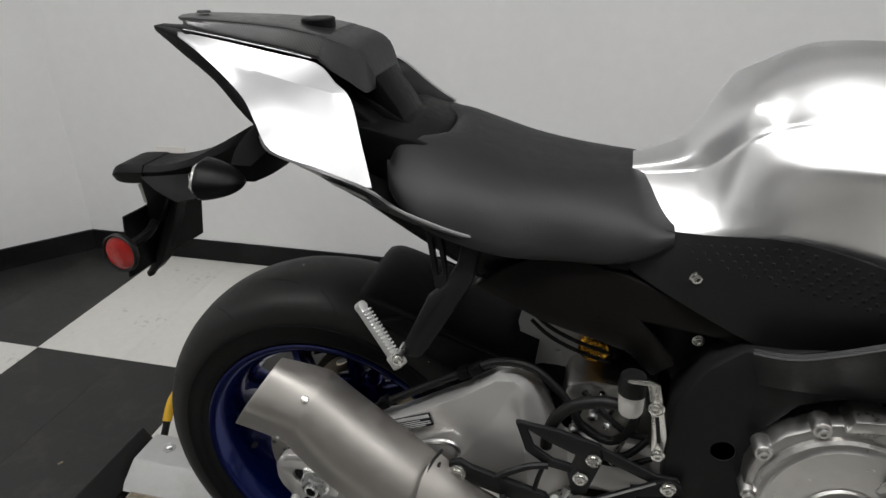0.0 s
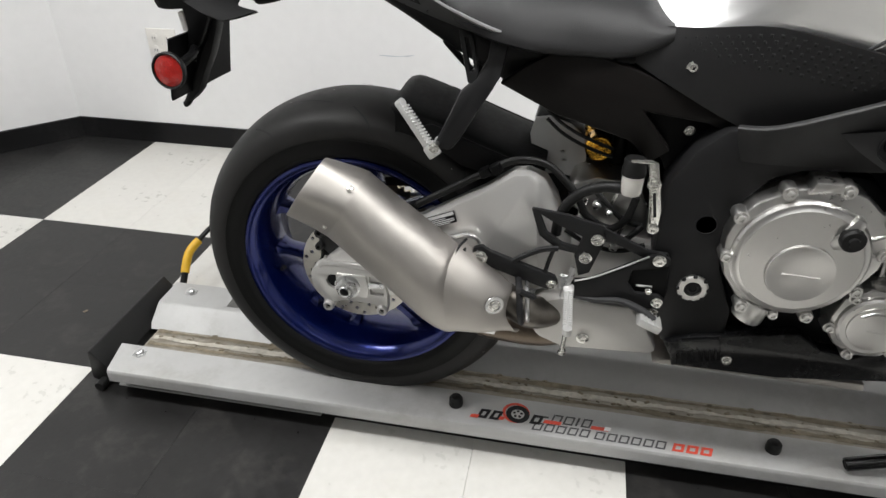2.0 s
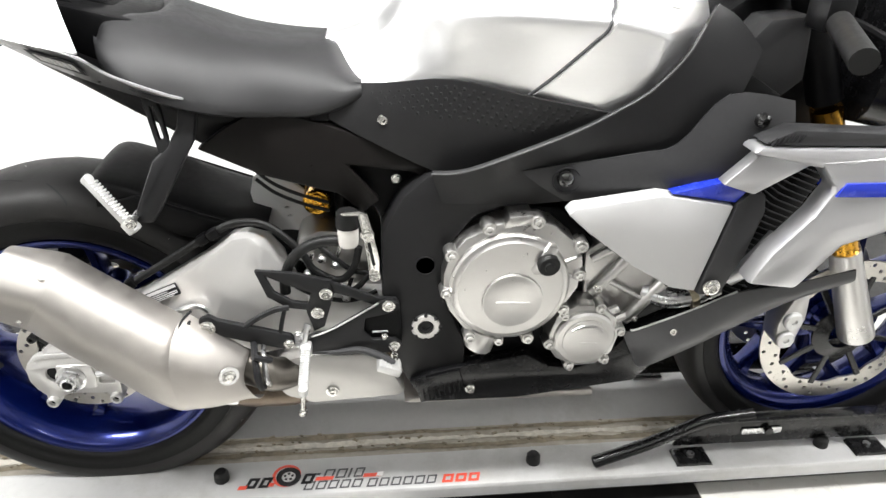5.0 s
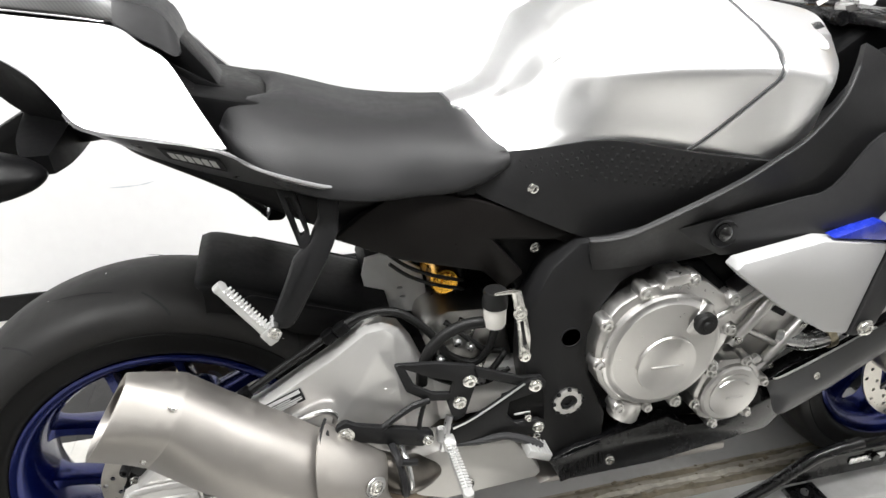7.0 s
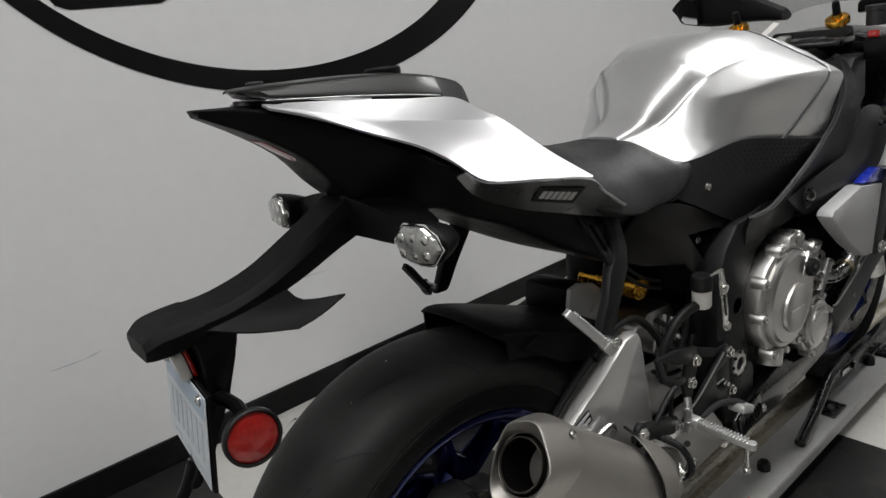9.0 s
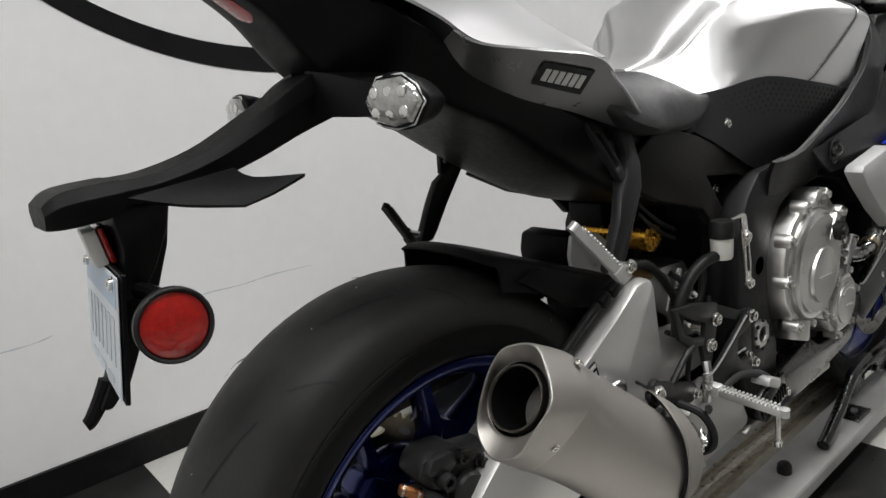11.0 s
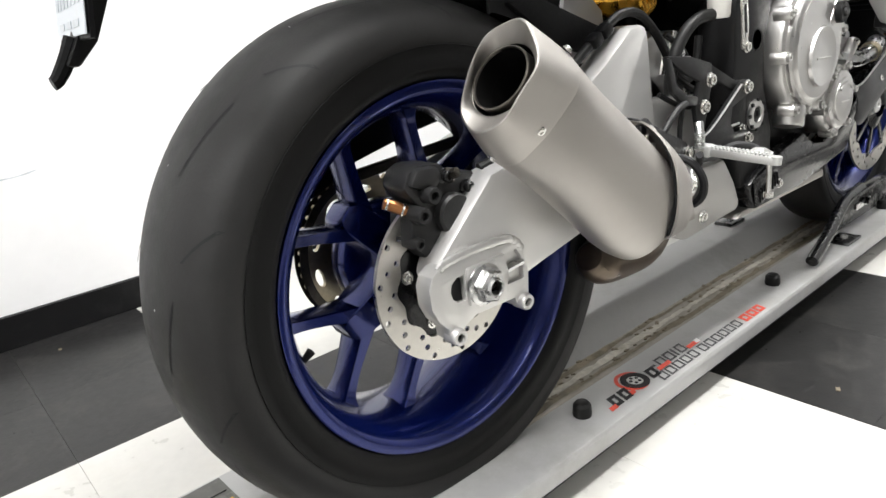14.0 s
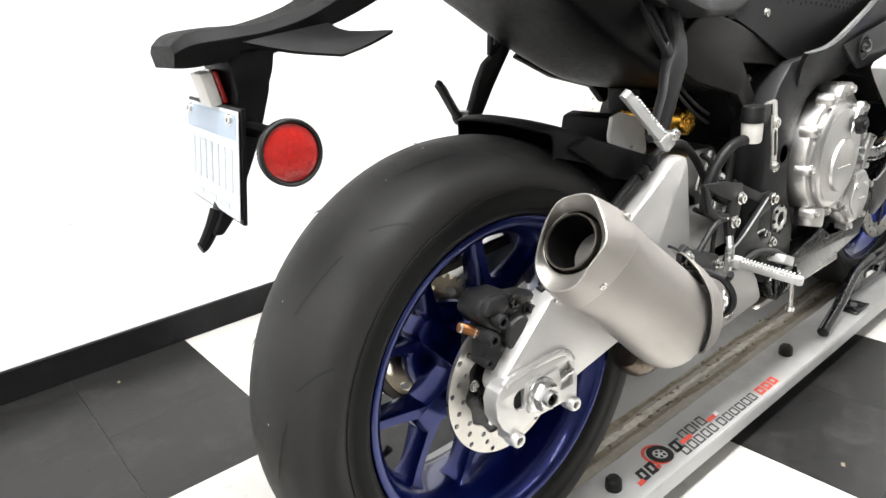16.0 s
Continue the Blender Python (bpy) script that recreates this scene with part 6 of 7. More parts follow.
for k in range(6):
    a = radians(10 + 60 * k)
    x, z = 0.849 + 0.060 * math.cos(a), 0.443 + 0.060 * math.sin(a)
    bp("bolt_boss", lathe([(0, 0), (0.0095, 0), (0.009, 0.022), (0, 0.024)], (x, -0.176, z), (0, -1, 0), 16), M_CAST, start)
    bbolt((x, -0.199, z), 0.006, start, h=0.006, mat=M_CAST, flange=False)
bp("cover_lobe", tube([(0.824, -0.206, 0.463), (0.836, -0.206, 0.470), (0.850, -0.206, 0.472), (0.864, -0.206, 0.469), (0.875, -0.206, 0.461)], 0.0030, 4, 8), M_CAST, start)
bp("cover_bar", tube([(0.838, -0.207, 0.440), (0.868, -0.207, 0.438)], 0.0015, 1, 6, False), M_CAST, start)
for p in (((0.878, 0.478), (0.905, 0.486)), ((0.886, 0.462), (0.918, 0.472)), ((0.878, 0.435), (0.906, 0.452))):
    bp("cast_arm", tube([(p[0][0], -0.185, p[0][1]), (p[1][0], -0.178, p[1][1])], 0.008, 1, 10, False), M_CAST, start)

cyl = bp("cylinder_block", prism([(0.845, 0.582), (0.885, 0.612), (1.00, 0.545), (0.985, 0.512), (0.945, 0.450), (0.90, 0.455), (0.85, 0.50)], -0.155, 0.14, 0.008), M_CAST, None, "cast silver cylinder block")
for a, c, r in (((0.862, 0.508), (0.930, 0.592), 0.010), ((0.925, 0.452), (0.990, 0.532), 0.011), ((0.855, 0.572), (0.905, 0.600), 0.007), ((0.89, 0.53), (0.955, 0.49), 0.005)):
    bp("cast_rib", tube([(a[0], -0.162, a[1]), (c[0], -0.162, c[1])], r, 1, 12, False), M_CAST, cyl)
bp("gasket_slot", block(0.050, 0.004, 0.010, Matrix.Translation((0.935, -0.158, 0.560)) @ pose(0, 0, 0, 0, 32, 0), 0.001), M_DARK, cyl)
for x, z in ((0.870, 0.520), (0.985, 0.528), (0.940, 0.458)):
    bbolt((x, -0.166, z), 0.006, cyl, h=0.008)
bp("header_pipe", tube([(0.955, -0.150, 0.500), (0.99, -0.172, 0.497), (1.03, -0.180, 0.507), (1.07, -0.175, 0.52)], 0.0155, 5, 16), M_STEEL, None, "bare steel exhaust header pipe")
bp("pipe_clamp", lathe([(0.0165, -0.006), (0.019, -0.006), (0.019, 0.006), (0.0165, 0.006)], (1.028, -0.180, 0.506), (1, 0, 0.25), 20, True), M_BRASS)
# Added black block that puts shade between the engine parts.
bp("engine_shade_block", prism([(0.62, 0.62), (0.70, 0.70), (0.90, 0.70), (1.05, 0.65), (1.10, 0.50), (1.0, 0.40), (0.70, 0.38)], -0.12, 0.12, 0.01), M_BLK, None, "black filler block standing for shade inside the engine")

# ---- shock, rear brake reservoir, linkage
shock = bp("rear_shock", lathe([(0, 0), (0.030, 0), (0.030, 0.10), (0.027, 0.11), (0.012, 0.112), (0.012, 0.2), (0, 0.2)], (0.455, -0.03, 0.47), (0, 0, 1), 28), M_BLK, None, "rear shock absorber with gold parts")
coil = [(0.455 + 0.034 * math.cos(t), 0.0 + 0.034 * math.sin(t), 0.455 + 0.013 * t / (2 * math.pi) * 1.6) for t in np.linspace(0, 2 * math.pi * 6, 70)]
bp("spring", tube(coil, 0.0055, 1, 8, False), M_GOLD, shock, "gold coil spring")
bp("gas_reservoir", lathe([(0, 0), (0.019, 0), (0.022, 0.003), (0.022, 0.030), (0.0205, 0.033), (0.0205, 0.040), (0.022, 0.043), (0.022, 0.118), (0.019, 0.122), (0, 0.122)], (0.419, -0.090, 0.649), (-0.02, 1, 0.0), 28), M_GOLD, shock, "gold anodised gas reservoir")
bp("shock_body", prism([(0.398, 0.700), (0.402, 0.585), (0.424, 0.552), (0.470, 0.545), (0.500, 0.600), (0.500, 0.705)], -0.012, 0.055, 0.006), M_BLK, shock)
bp("reservoir_face", lathe([(0, 0.004), (0.006, 0.004), (0.007, 0.001), (0.015, 0.001), (0.0155, 0)], (0.419, -0.0905, 0.649), (0, -1, 0), 20), M_GOLD, shock)
for dz in (0, 0.014):
    bp("cable", tube([(0.335, -0.12, 0.705 + dz), (0.36, -0.122, 0.684 + dz), (0.395, -0.118, 0.664 + dz), (0.44, -0.11, 0.645 + dz)], 0.0028, 5, 8), M_RUBBER, shock)
res = bp("brake_fluid_reservoir", lathe([(0, 0), (0.0135, 0), (0.0155, 0.004), (0.0162, 0.032), (0, 0.032)], (0.470, -0.168, 0.614), (0, 0, 1), 24), M_WHITE, None, "milky brake fluid reservoir with black cap")
bp("reservoir_cap", lathe([(0, 0), (0.018, 0), (0.018, 0.012), (0.0168, 0.014), (0.0168, 0.022), (0.015, 0.025), (0, 0.025)], (0.470, -0.168, 0.646), (0, 0, 1), 24), M_RUBBER, res, "black ribbed cap")
arm = prism([(0.489, 0.680), (0.462, 0.678), (0.462, 0.674), (0.486, 0.673), (0.492, 0.645), (0.498, 0.60), (0.500, 0.568), (0.508, 0.562), (0.515, 0.568), (0.516, 0.60), (0.507, 0.645), (0.500, 0.676)], -0.190, -0.186, 0.001)
bp("reservoir_bracket", arm, M_CHROME, res, "slotted zinc bracket")
bp("bracket_slot", prism([(0.4990, 0.628), (0.5035, 0.629), (0.5100, 0.590), (0.5055, 0.589)], -0.1908, -0.185, 0), M_DARK, res)
bbolt((0.499, -0.190, 0.642), 0.0075, res)
bbolt((0.508, -0.190, 0.570), 0.0065, res)
bp("reservoir_hose", tube([(0.460, -0.165, 0.620), (0.43, -0.162, 0.618), (0.40, -0.160, 0.605), (0.378, -0.158, 0.58), (0.368, -0.156, 0.55), (0.366, -0.155, 0.525)], 0.0085, 5, 12), M_RUBBER, res)
for i, pts in enumerate((((0.40, -0.14, 0.545), (0.43, -0.145, 0.525), (0.47, -0.14, 0.515), (0.50, -0.13, 0.54)), ((0.38, -0.13, 0.52), (0.42, -0.135, 0.50), (0.47, -0.13, 0.49), (0.51, -0.12, 0.50)), ((0.41, -0.12, 0.60), (0.44, -0.13, 0.575), (0.47, -0.125, 0.545), (0.50, -0.12, 0.535)))):
    bp("hose", tube(pts, (0.005, 0.004, 0.0045)[i], 5, 8), M_RUBBER, None, "thin black rubber hose")
link = bp("shock_linkage", prism([(0.36, 0.50), (0.385, 0.59), (0.42, 0.605), (0.49, 0.600), (0.515, 0.55), (0.53, 0.46), (0.48, 0.41), (0.40, 0.42)], -0.10, 0.10, 0.01), M_CAST, None, "cast silver linkage block behind the footrest bracket")
for x, z, r in ((0.425, 0.572, 0.007), (0.445, 0.560, 0.006), (0.40, 0.545, 0.006), (0.46, 0.50, 0.008)):
    bp("union_fitting", lathe([(0, 0), (r, 0), (r, 0.010), (r * 0.6, 0.013), (0, 0.013)], (x, -0.128, z), (0, -1, 0), 14), M_STEEL, link)
    bp("fitting_stub", tube([(x, -0.12, z), (x + 0.01, -0.12, z + 0.03)], r * 0.6, 1, 8, False), M_CHROME, link)

# ---- rider footrest assembly (right) and its mirror plate (left)
rs = bp("footrest_bracket", prism([(0.326, 0.578), (0.385, 0.571), (0.440, 0.556), (0.446, 0.540), (0.425, 0.470), (0.408, 0.462), (0.398, 0.50), (0.408, 0.535), (0.372, 0.550), (0.345, 0.565)], -0.176, -0.168, 0.002), M_FRAME, None, "black machined footrest bracket")
bp("bracket_bar", prism([(0.325, 0.577), (0.338, 0.573), (0.352, 0.538), (0.378, 0.520), (0.405, 0.515), (0.405, 0.502), (0.370, 0.508), (0.340, 0.530)], -0.176, -0.168, 0.002), M_FRAME, rs)
bp("bracket_bar", prism([(0.435, 0.556), (0.512, 0.522), (0.540, 0.520), (0.546, 0.507), (0.535, 0.497), (0.505, 0.508), (0.440, 0.536)], -0.176, -0.169, 0.002), M_FRAME, rs)
bp("lower_plate", prism([(0.404, 0.458), (0.425, 0.462), (0.512, 0.516), (0.530, 0.522), (0.545, 0.514), (0.545, 0.502), (0.530, 0.496), (0.490, 0.487), (0.487, 0.462), (0.500, 0.446), (0.537, 0.446), (0.549, 0.436), (0.543, 0.424), (0.528, 0.418), (0.44, 0.416), (0.40, 0.424), (0.388, 0.440)], -0.183, -0.175, 0.002), M_FRAME, rs)
bp("plate_edge", tube([(0.404, -0.1835, 0.4575), (0.44, -0.1835, 0.472), (0.512, -0.1835, 0.5165)], 0.0016, 3, 6), M_STEEL, rs)
# Black sheet added behind the lower plate's opening to darken it.
bp("opening_dark_sheet", prism([(0.478, 0.436), (0.482, 0.492), (0.545, 0.506), (0.549, 0.436)], -0.1745, -0.166, 0.001), M_BLK, rs)
for z in (0.4565, 0.4425):
    bp("plate_slot", block(0.026, 0.003, 0.004, pose(0.513, -0.1755, z), 0.001, 1), M_STEEL, rs)
arm = prism([(0.238, 0.508), (0.252, 0.513), (0.266, 0.502), (0.372, 0.458), (0.378, 0.446), (0.374, 0.434), (0.358, 0.432), (0.310, 0.452), (0.262, 0.473), (0.243, 0.472), (0.235, 0.488)], -0.197, -0.186, 0.004)
for v in arm.verts:
    v.co.y += (v.co.x - 0.25) * 0.14
bp("hanger_arm", arm, M_FRAME, rs)
bp("hanger_brace", tube([(0.290, -0.186, 0.474), (0.318, -0.184, 0.494), (0.348, -0.180, 0.508), (0.372, -0.176, 0.510)], 0.0048, 4, 8), M_FRAME, rs)
bp("hanger_brace", tube([(0.366, -0.176, 0.510), (0.358, -0.176, 0.48), (0.352, -0.180, 0.446)], 0.0035, 3, 8), M_FRAME, rs)
for x, z, r, y in ((0.528, 0.511, 0.010, -0.183), (0.536, 0.433, 0.009, -0.183), (0.431, 0.534, 0.010, -0.177), (0.416, 0.499, 0.010, -0.177), (0.2490, 0.4915, 0.0125, -0.197), (0.536, 0.411, 0.0055, -0.178), (0.367, 0.4445, 0.008, -0.181), (0.52, 0.452, 0.005, -0.18)):
    bbolt((x, y, z), r * 0.78, rs, h=0.008)
bp("spring_coil", tube([(0.385 + 0.006 * math.cos(t), -0.19 + 0.006 * math.sin(t), 0.445 + 0.0035 * t / (2 * math.pi)) for t in np.linspace(0, 2 * math.pi * 7, 60)], 0.0014, 1, 6, False), M_STEEL, rs)
bp("pedal_link", tube([(0.388, -0.186, 0.425), (0.392, -0.188, 0.455), (0.40, -0.18, 0.48)], 0.006, 3, 8), M_STEEL, rs)


def footpeg(p0, p1, w, name, parent, mat, label=""):
    """A machined peg with rows of teeth between a clevis and a rounded end."""
    a, c = Vector(p0), Vector(p1)
    d = (c - a)
    L = d.length
    m = Matrix.Translation(a) @ d.to_track_quat("X", "Z").to_matrix().to_4x4()
    b = block(L, w * 0.9, w * 0.75, pose(L / 2, 0, -0.001), w * 0.2)
    n = int(L / 0.0052)
    for i in range(2, n - 1):
        for s in (-1, 1):
            tooth = block(0.0030, w * 0.42, 0.0032, pose(i * L / n, s * w * 0.27, w * 0.40), 0.0008, 1)
            merge(b, tooth)
    merge(b, lathe([(0, 0), (w * 0.46, 0), (w * 0.46, w * 0.7), (0, w * 0.75)], (L - 0.002, 0, -w * 0.38), (0, 0, 1), 14))
    merge(b, block(0.020, w * 1.15, w * 1.1, pose(0.004, 0, 0), 0.003))
    b.transform(m)
    return bp(name, b, mat, parent, label)


peg = footpeg((0.395, -0.190, 0.443), (0.398, -0.292, 0.436), 0.0155, "rider_footpeg", None, M_PEG, "silver machined rider footpeg")
bp("feeler_pin", tube([(0.397, -0.282, 0.430), (0.394, -0.284, 0.392)], [0.004, 0.0035, 0.0035], 1, 8, False), M_CHROME, peg)
bp("feeler_tip", lathe([(0, 0), (0.0065, 0.001), (0.0065, 0.007), (0, 0.009)], (0.394, -0.284, 0.394), (-0.05, 0, -1), 12), M_CHROME, peg)
pedal = bp("brake_pedal", tube([(0.400, -0.178, 0.425), (0.44, -0.182, 0.424), (0.48, -0.190, 0.432), (0.515, -0.200, 0.424), (0.532, -0.205, 0.412)], [0.005, 0.005, 0.0055, 0.0065, 0.008], 5, 10), M_TRIM, None, "dark brake pedal with ridged silver tip")
TM = Matrix.Translation((0.526, -0.207, 0.410)) @ pose(0, 0, 0, 0, 24, 0)
tip = block(0.040, 0.030, 0.014, TM, 0.003)
for i in range(6):
    merge(tip, block(0.0028, 0.031, 0.0014, TM @ pose(-0.015 + 0.006 * i, 0, 0.008), 0.0006, 1))
bp("pedal_tip", tip, M_PEG, pedal)

# ---- passenger footrests
def lean_in(bm):
    """Lean the hanger's upper part towards the middle of the machine."""
    for v in bm.verts:
        v.co.y += max(0.0, v.co.z - 0.745) * 0.42


for s in (-1, 1):
    b = prism([(0.250, 0.838), (0.277, 0.838), (0.268, 0.783), (0.253, 0.757), (0.210, 0.684), (0.198, 0.668), (0.170, 0.670), (0.180, 0.692), (0.197, 0.728), (0.211, 0.759), (0.232, 0.777), (0.246, 0.802)], -0.191, -0.174, 0.006)
    lean_in(b)
    hang = bp("passenger_hanger", b if s < 0 else mirror(b), M_FRAME, None, "black passenger footrest hanger")
    b = holed([(0.198, 0.848), (0.222, 0.838), (0.234, 0.787), (0.234, 0.768), (0.220, 0.770), (0.208, 0.812)], [[(0.211, 0.828), (0.217, 0.827), (0.2285, 0.787), (0.2225, 0.785)]], -0.188, -0.178, 0.002)
    lean_in(b)
    bp("hanger_strut", b if s < 0 else mirror(b), M_FRAME, hang)
    footpeg((0.176, s * 0.205, 0.670), (0.121, s * 0.184, 0.737), 0.0150 if s < 0 else 0.013, "passenger_footpeg", hang, M_PEG if s < 0 else M_TRIM, "silver ribbed footpeg folded up" if s < 0 else "dark ribbed footpeg folded up")
    bbolt((0.178, s * 0.214, 0.682), 0.006, hang, (0, s, 0))
    if s > 0:
        hang.location.y -= 0.018
    bp("peg_pin", tube([(0.178, s * 0.18, 0.682), (0.178, s * 0.214, 0.682)], 0.005, 1, 8, False), M_STEEL, hang)

# ---- licence plate holder, lamps and reflector
def arm_ring(x, zt, zb, w):
    return half_ring([(x, 0, zt), (x, -w * 0.80, zt), (x, -w * 0.83, zt - 0.001), (x, -w, zt - 0.34 * (zt - zb)), (x, -w, zt - 0.40 * (zt - zb)), (x, -w * 0.80, zb + 0.001), (x, -w * 0.76, zb), (x, 0, zb)])


hold = bp("plate_holder", loft([arm_ring(*q) for q in ((-0.045, 0.945, 0.885, 0.031), (-0.10, 0.916, 0.868, 0.031), (-0.15, 0.889, 0.850, 0.033), (-0.20, 0.865, 0.836, 0.035), (-0.25, 0.852, 0.827, 0.038), (-0.284, 0.850, 0.824, 0.039))], 1, 4), M_BLKM, None, "matte black licence plate holder", 24)
bp("rear_cap", loft([arm_ring(*q) for q in ((-0.2845, 0.851, 0.821, 0.041), (-0.312, 0.850, 0.818, 0.041), (-0.333, 0.847, 0.817, 0.038), (-0.346, 0.838, 0.818, 0.033))], 1, 3), M_BLKM, hold, "", 24)
for s in (-1, 1):
    w = skin([[(-0.285, s * 0.045, 0.836), (-0.24, s * 0.046, 0.841), (-0.184, s * 0.036, 0.846)], [(-0.245, s * 0.066, 0.824), (-0.212, s * 0.066, 0.831), (-0.178, s * 0.062, 0.837)], [(-0.200, s * 0.084, 0.816), (-0.172, s * 0.086, 0.823), (-0.136, s * 0.082, 0.834)]], 0.004, 3, 3)
    bp("side_wing", w, M_BLKM, hold)
bp("bracket", prism([(-0.300, 0.832), (-0.240, 0.830), (-0.250, 0.785), (-0.268, 0.740), (-0.288, 0.704), (-0.306, 0.668), (-0.326, 0.648), (-0.336, 0.650), (-0.322, 0.674), (-0.303, 0.714), (-0.288, 0.770), (-0.292, 0.800)], -0.015, 0.015, 0.003), M_BLK, hold)
bp("hook", tube([(-0.322, 0.0, 0.672), (-0.332, 0.0, 0.655), (-0.343, 0.0, 0.640), (-0.348, 0.0, 0.637)], [0.0085, 0.0075, 0.0065, 0.006], 3, 10), M_BLK, hold)
bp("bracket_box", prism([(-0.298, 0.828), (-0.246, 0.828), (-0.252, 0.805), (-0.268, 0.772), (-0.284, 0.748), (-0.302, 0.745), (-0.294, 0.790)], -0.034, 0.034, 0.004), M_BLK, hold)
bp("plate_lamp", block(0.006, 0.044, 0.034, Matrix.Translation((-0.2985, 0.006, 0.795)) @ pose(0, 0, 0, 0, -10, -8), 0.003), M_REDL, hold, "small red and white lamp")
bp("plate_lamp_lens", block(0.012, 0.043, 0.033, Matrix.Translation((-0.3080, 0.006, 0.7940)) @ pose(0, 0, 0, 0, -10, -8), 0.002), M_WHITE, hold)
# plate sheet, tilted, with a blue band and plain bars
PM = Matrix.Translation((-0.311, 0.018, 0.725)) @ pose(0, 0, 0, 0, 9, -6)


def plate_part(name, sy, sz, y, z, dx, mat, parent, sx=0.0012):
    b = block(sx, sy, sz, pose(dx, y, z), 0.0004 if sx > 0.001 else 0, 1)
    b.transform(PM)
    return bp(name, b, mat, parent)


plate = plate_part("licence_plate", 0.178, 0.104, 0, 0, 0, M_PLATE, hold)
plate_part("plate_backing", 0.184, 0.110, 0, 0, 0.0042, M_BLK, plate, 0.004)
plate["label"] = "pale licence plate with a blue band and plain bars"
plate_part("plate_band", 0.168, 0.024, 0, 0.037, -0.0010, M_PLATEB, plate, 0.0006)
for i in range(7):
    plate_part("plate_bar", 0.012, 0.042, 0.066 - i * 0.022, -0.006, -0.0011, M_MARK, plate, 0.0006)
for i in range(3):
    plate_part("plate_bar", 0.03, 0.006, 0.045 - i * 0.045, -0.042, -0.0011, M_MARK, plate, 0.0006)
for y in (-0.07, 0.07):
    p = PM @ Vector((-0.001, y, 0.044))
    bbolt(p, 0.005, plate, (-1, 0, 0.15), 0.004)
RN = Vector((-0.06, -1.0, 0.06)).normalized()
rp = Vector((-0.289, -0.112, 0.739))
refl = bp("side_reflector", lathe([(0, 0), (0.0290, 0), (0.0308, 0.003), (0.0308, 0.009), (0.0292, 0.011), (0.0272, 0.010), (0.0268, 0.004), (0, 0.004)], rp, RN, 48), M_RUBBER, hold, "round red reflector with black rim")
bp("reflector_lens", lathe([(0.0266, 0.0045), (0.0264, 0.0080), (0.0225, 0.0095), (0.012, 0.0105), (0, 0.0108), (0, 0.0045)], rp, RN, 48), M_RED, refl)
bp("reflector_stalk", tube([rp, rp + Vector((0.01, 0.05, 0.01)), Vector((-0.292, -0.02, 0.755))], 0.008, 3, 10), M_BLK, refl)
for s in (-1, 1):
    c = Vector((-0.084, -0.168 if s < 0 else 0.150, 0.890))
    d = Vector((-0.98, s * 0.14, 0.06)).normalized()
    ring = []
    u = Vector((0.14, s * 0.98, 0.0)).normalized()
    for f, h in ((0.12, 0.052), (0.36, 0.047), (0.64, 0.036), (0.87, 0.020), (1.00, 0.006), (1.03, -0.001), (0.93, -0.004)):
        ring.append([tuple(c - d * h + u * (0.036 * f * a) + Vector((0, 0, 0.0235 * f * b2))) for a, b2 in ((-1, 0.1), (-0.55, 0.95), (0.35, 1.0), (0.8, 0.55), (1.02, -0.05), (0.6, -0.85), (0, -1.0), (-0.7, -0.75))])
    sig = bp("turn_signal", loft(ring, 3, 3), M_BLK, None, "black turn signal with clear faceted lens")
    lens = [[tuple(c - d * h + u * (0.034 * f * a) + Vector((0, 0, 0.0215 * f * b2))) for a, b2 in ((-1, 0.1), (-0.55, 0.95), (0.35, 1.0), (0.8, 0.55), (1.02, -0.05), (0.6, -0.85), (0, -1.0), (-0.7, -0.75))] for f, h in ((1.0, 0.001), (0.97, -0.006), (0.82, -0.010), (0.30, -0.012))]
    bp("lens", loft(lens, 1, 2), M_CLEAR, sig, "clear faceted lens")
    for q1 in (-0.5, 0.0, 0.5):
        for q2 in (-0.4, 0.4):
            bp("reflector_cup", lathe([(0, 0.002), (0.005, 0.001), (0.006, 0)], c + d * 0.0105 + u * (0.034 * q1) + Vector((0, 0, 0.0215 * q2)), d, 10), M_CHROME, sig)
    bp("lens_rim", tube([c + d * 0.003 + u * (0.0355 * p) + Vector((0, 0, 0.0232 * q)) for p, q in ((-1, 0.1), (-0.55, 0.95), (0.35, 1.0), (0.8, 0.55), (1.02, -0.05), (0.6, -0.85), (0, -1.0), (-0.7, -0.75)) + ((-1, 0.1),)], 0.0010, 1, 6, False), M_LABELG, sig)
    arm = [[(x + a * hx, s * y, z + b2 * hz) for a, b2 in ((-1, -0.8), (-0.9, 1), (0.9, 1), (1, -0.8))] for x, y, z, hx, hz in ((-0.052, 0.015, 0.903, 0.034, 0.026), (-0.050, 0.060, 0.899, 0.031, 0.023), (-0.050, 0.105, 0.893, 0.026, 0.018), (-0.048, 0.140, 0.889, 0.016, 0.012))]
    bp("stalk", loft(arm, 1, 3), M_BLK, sig)

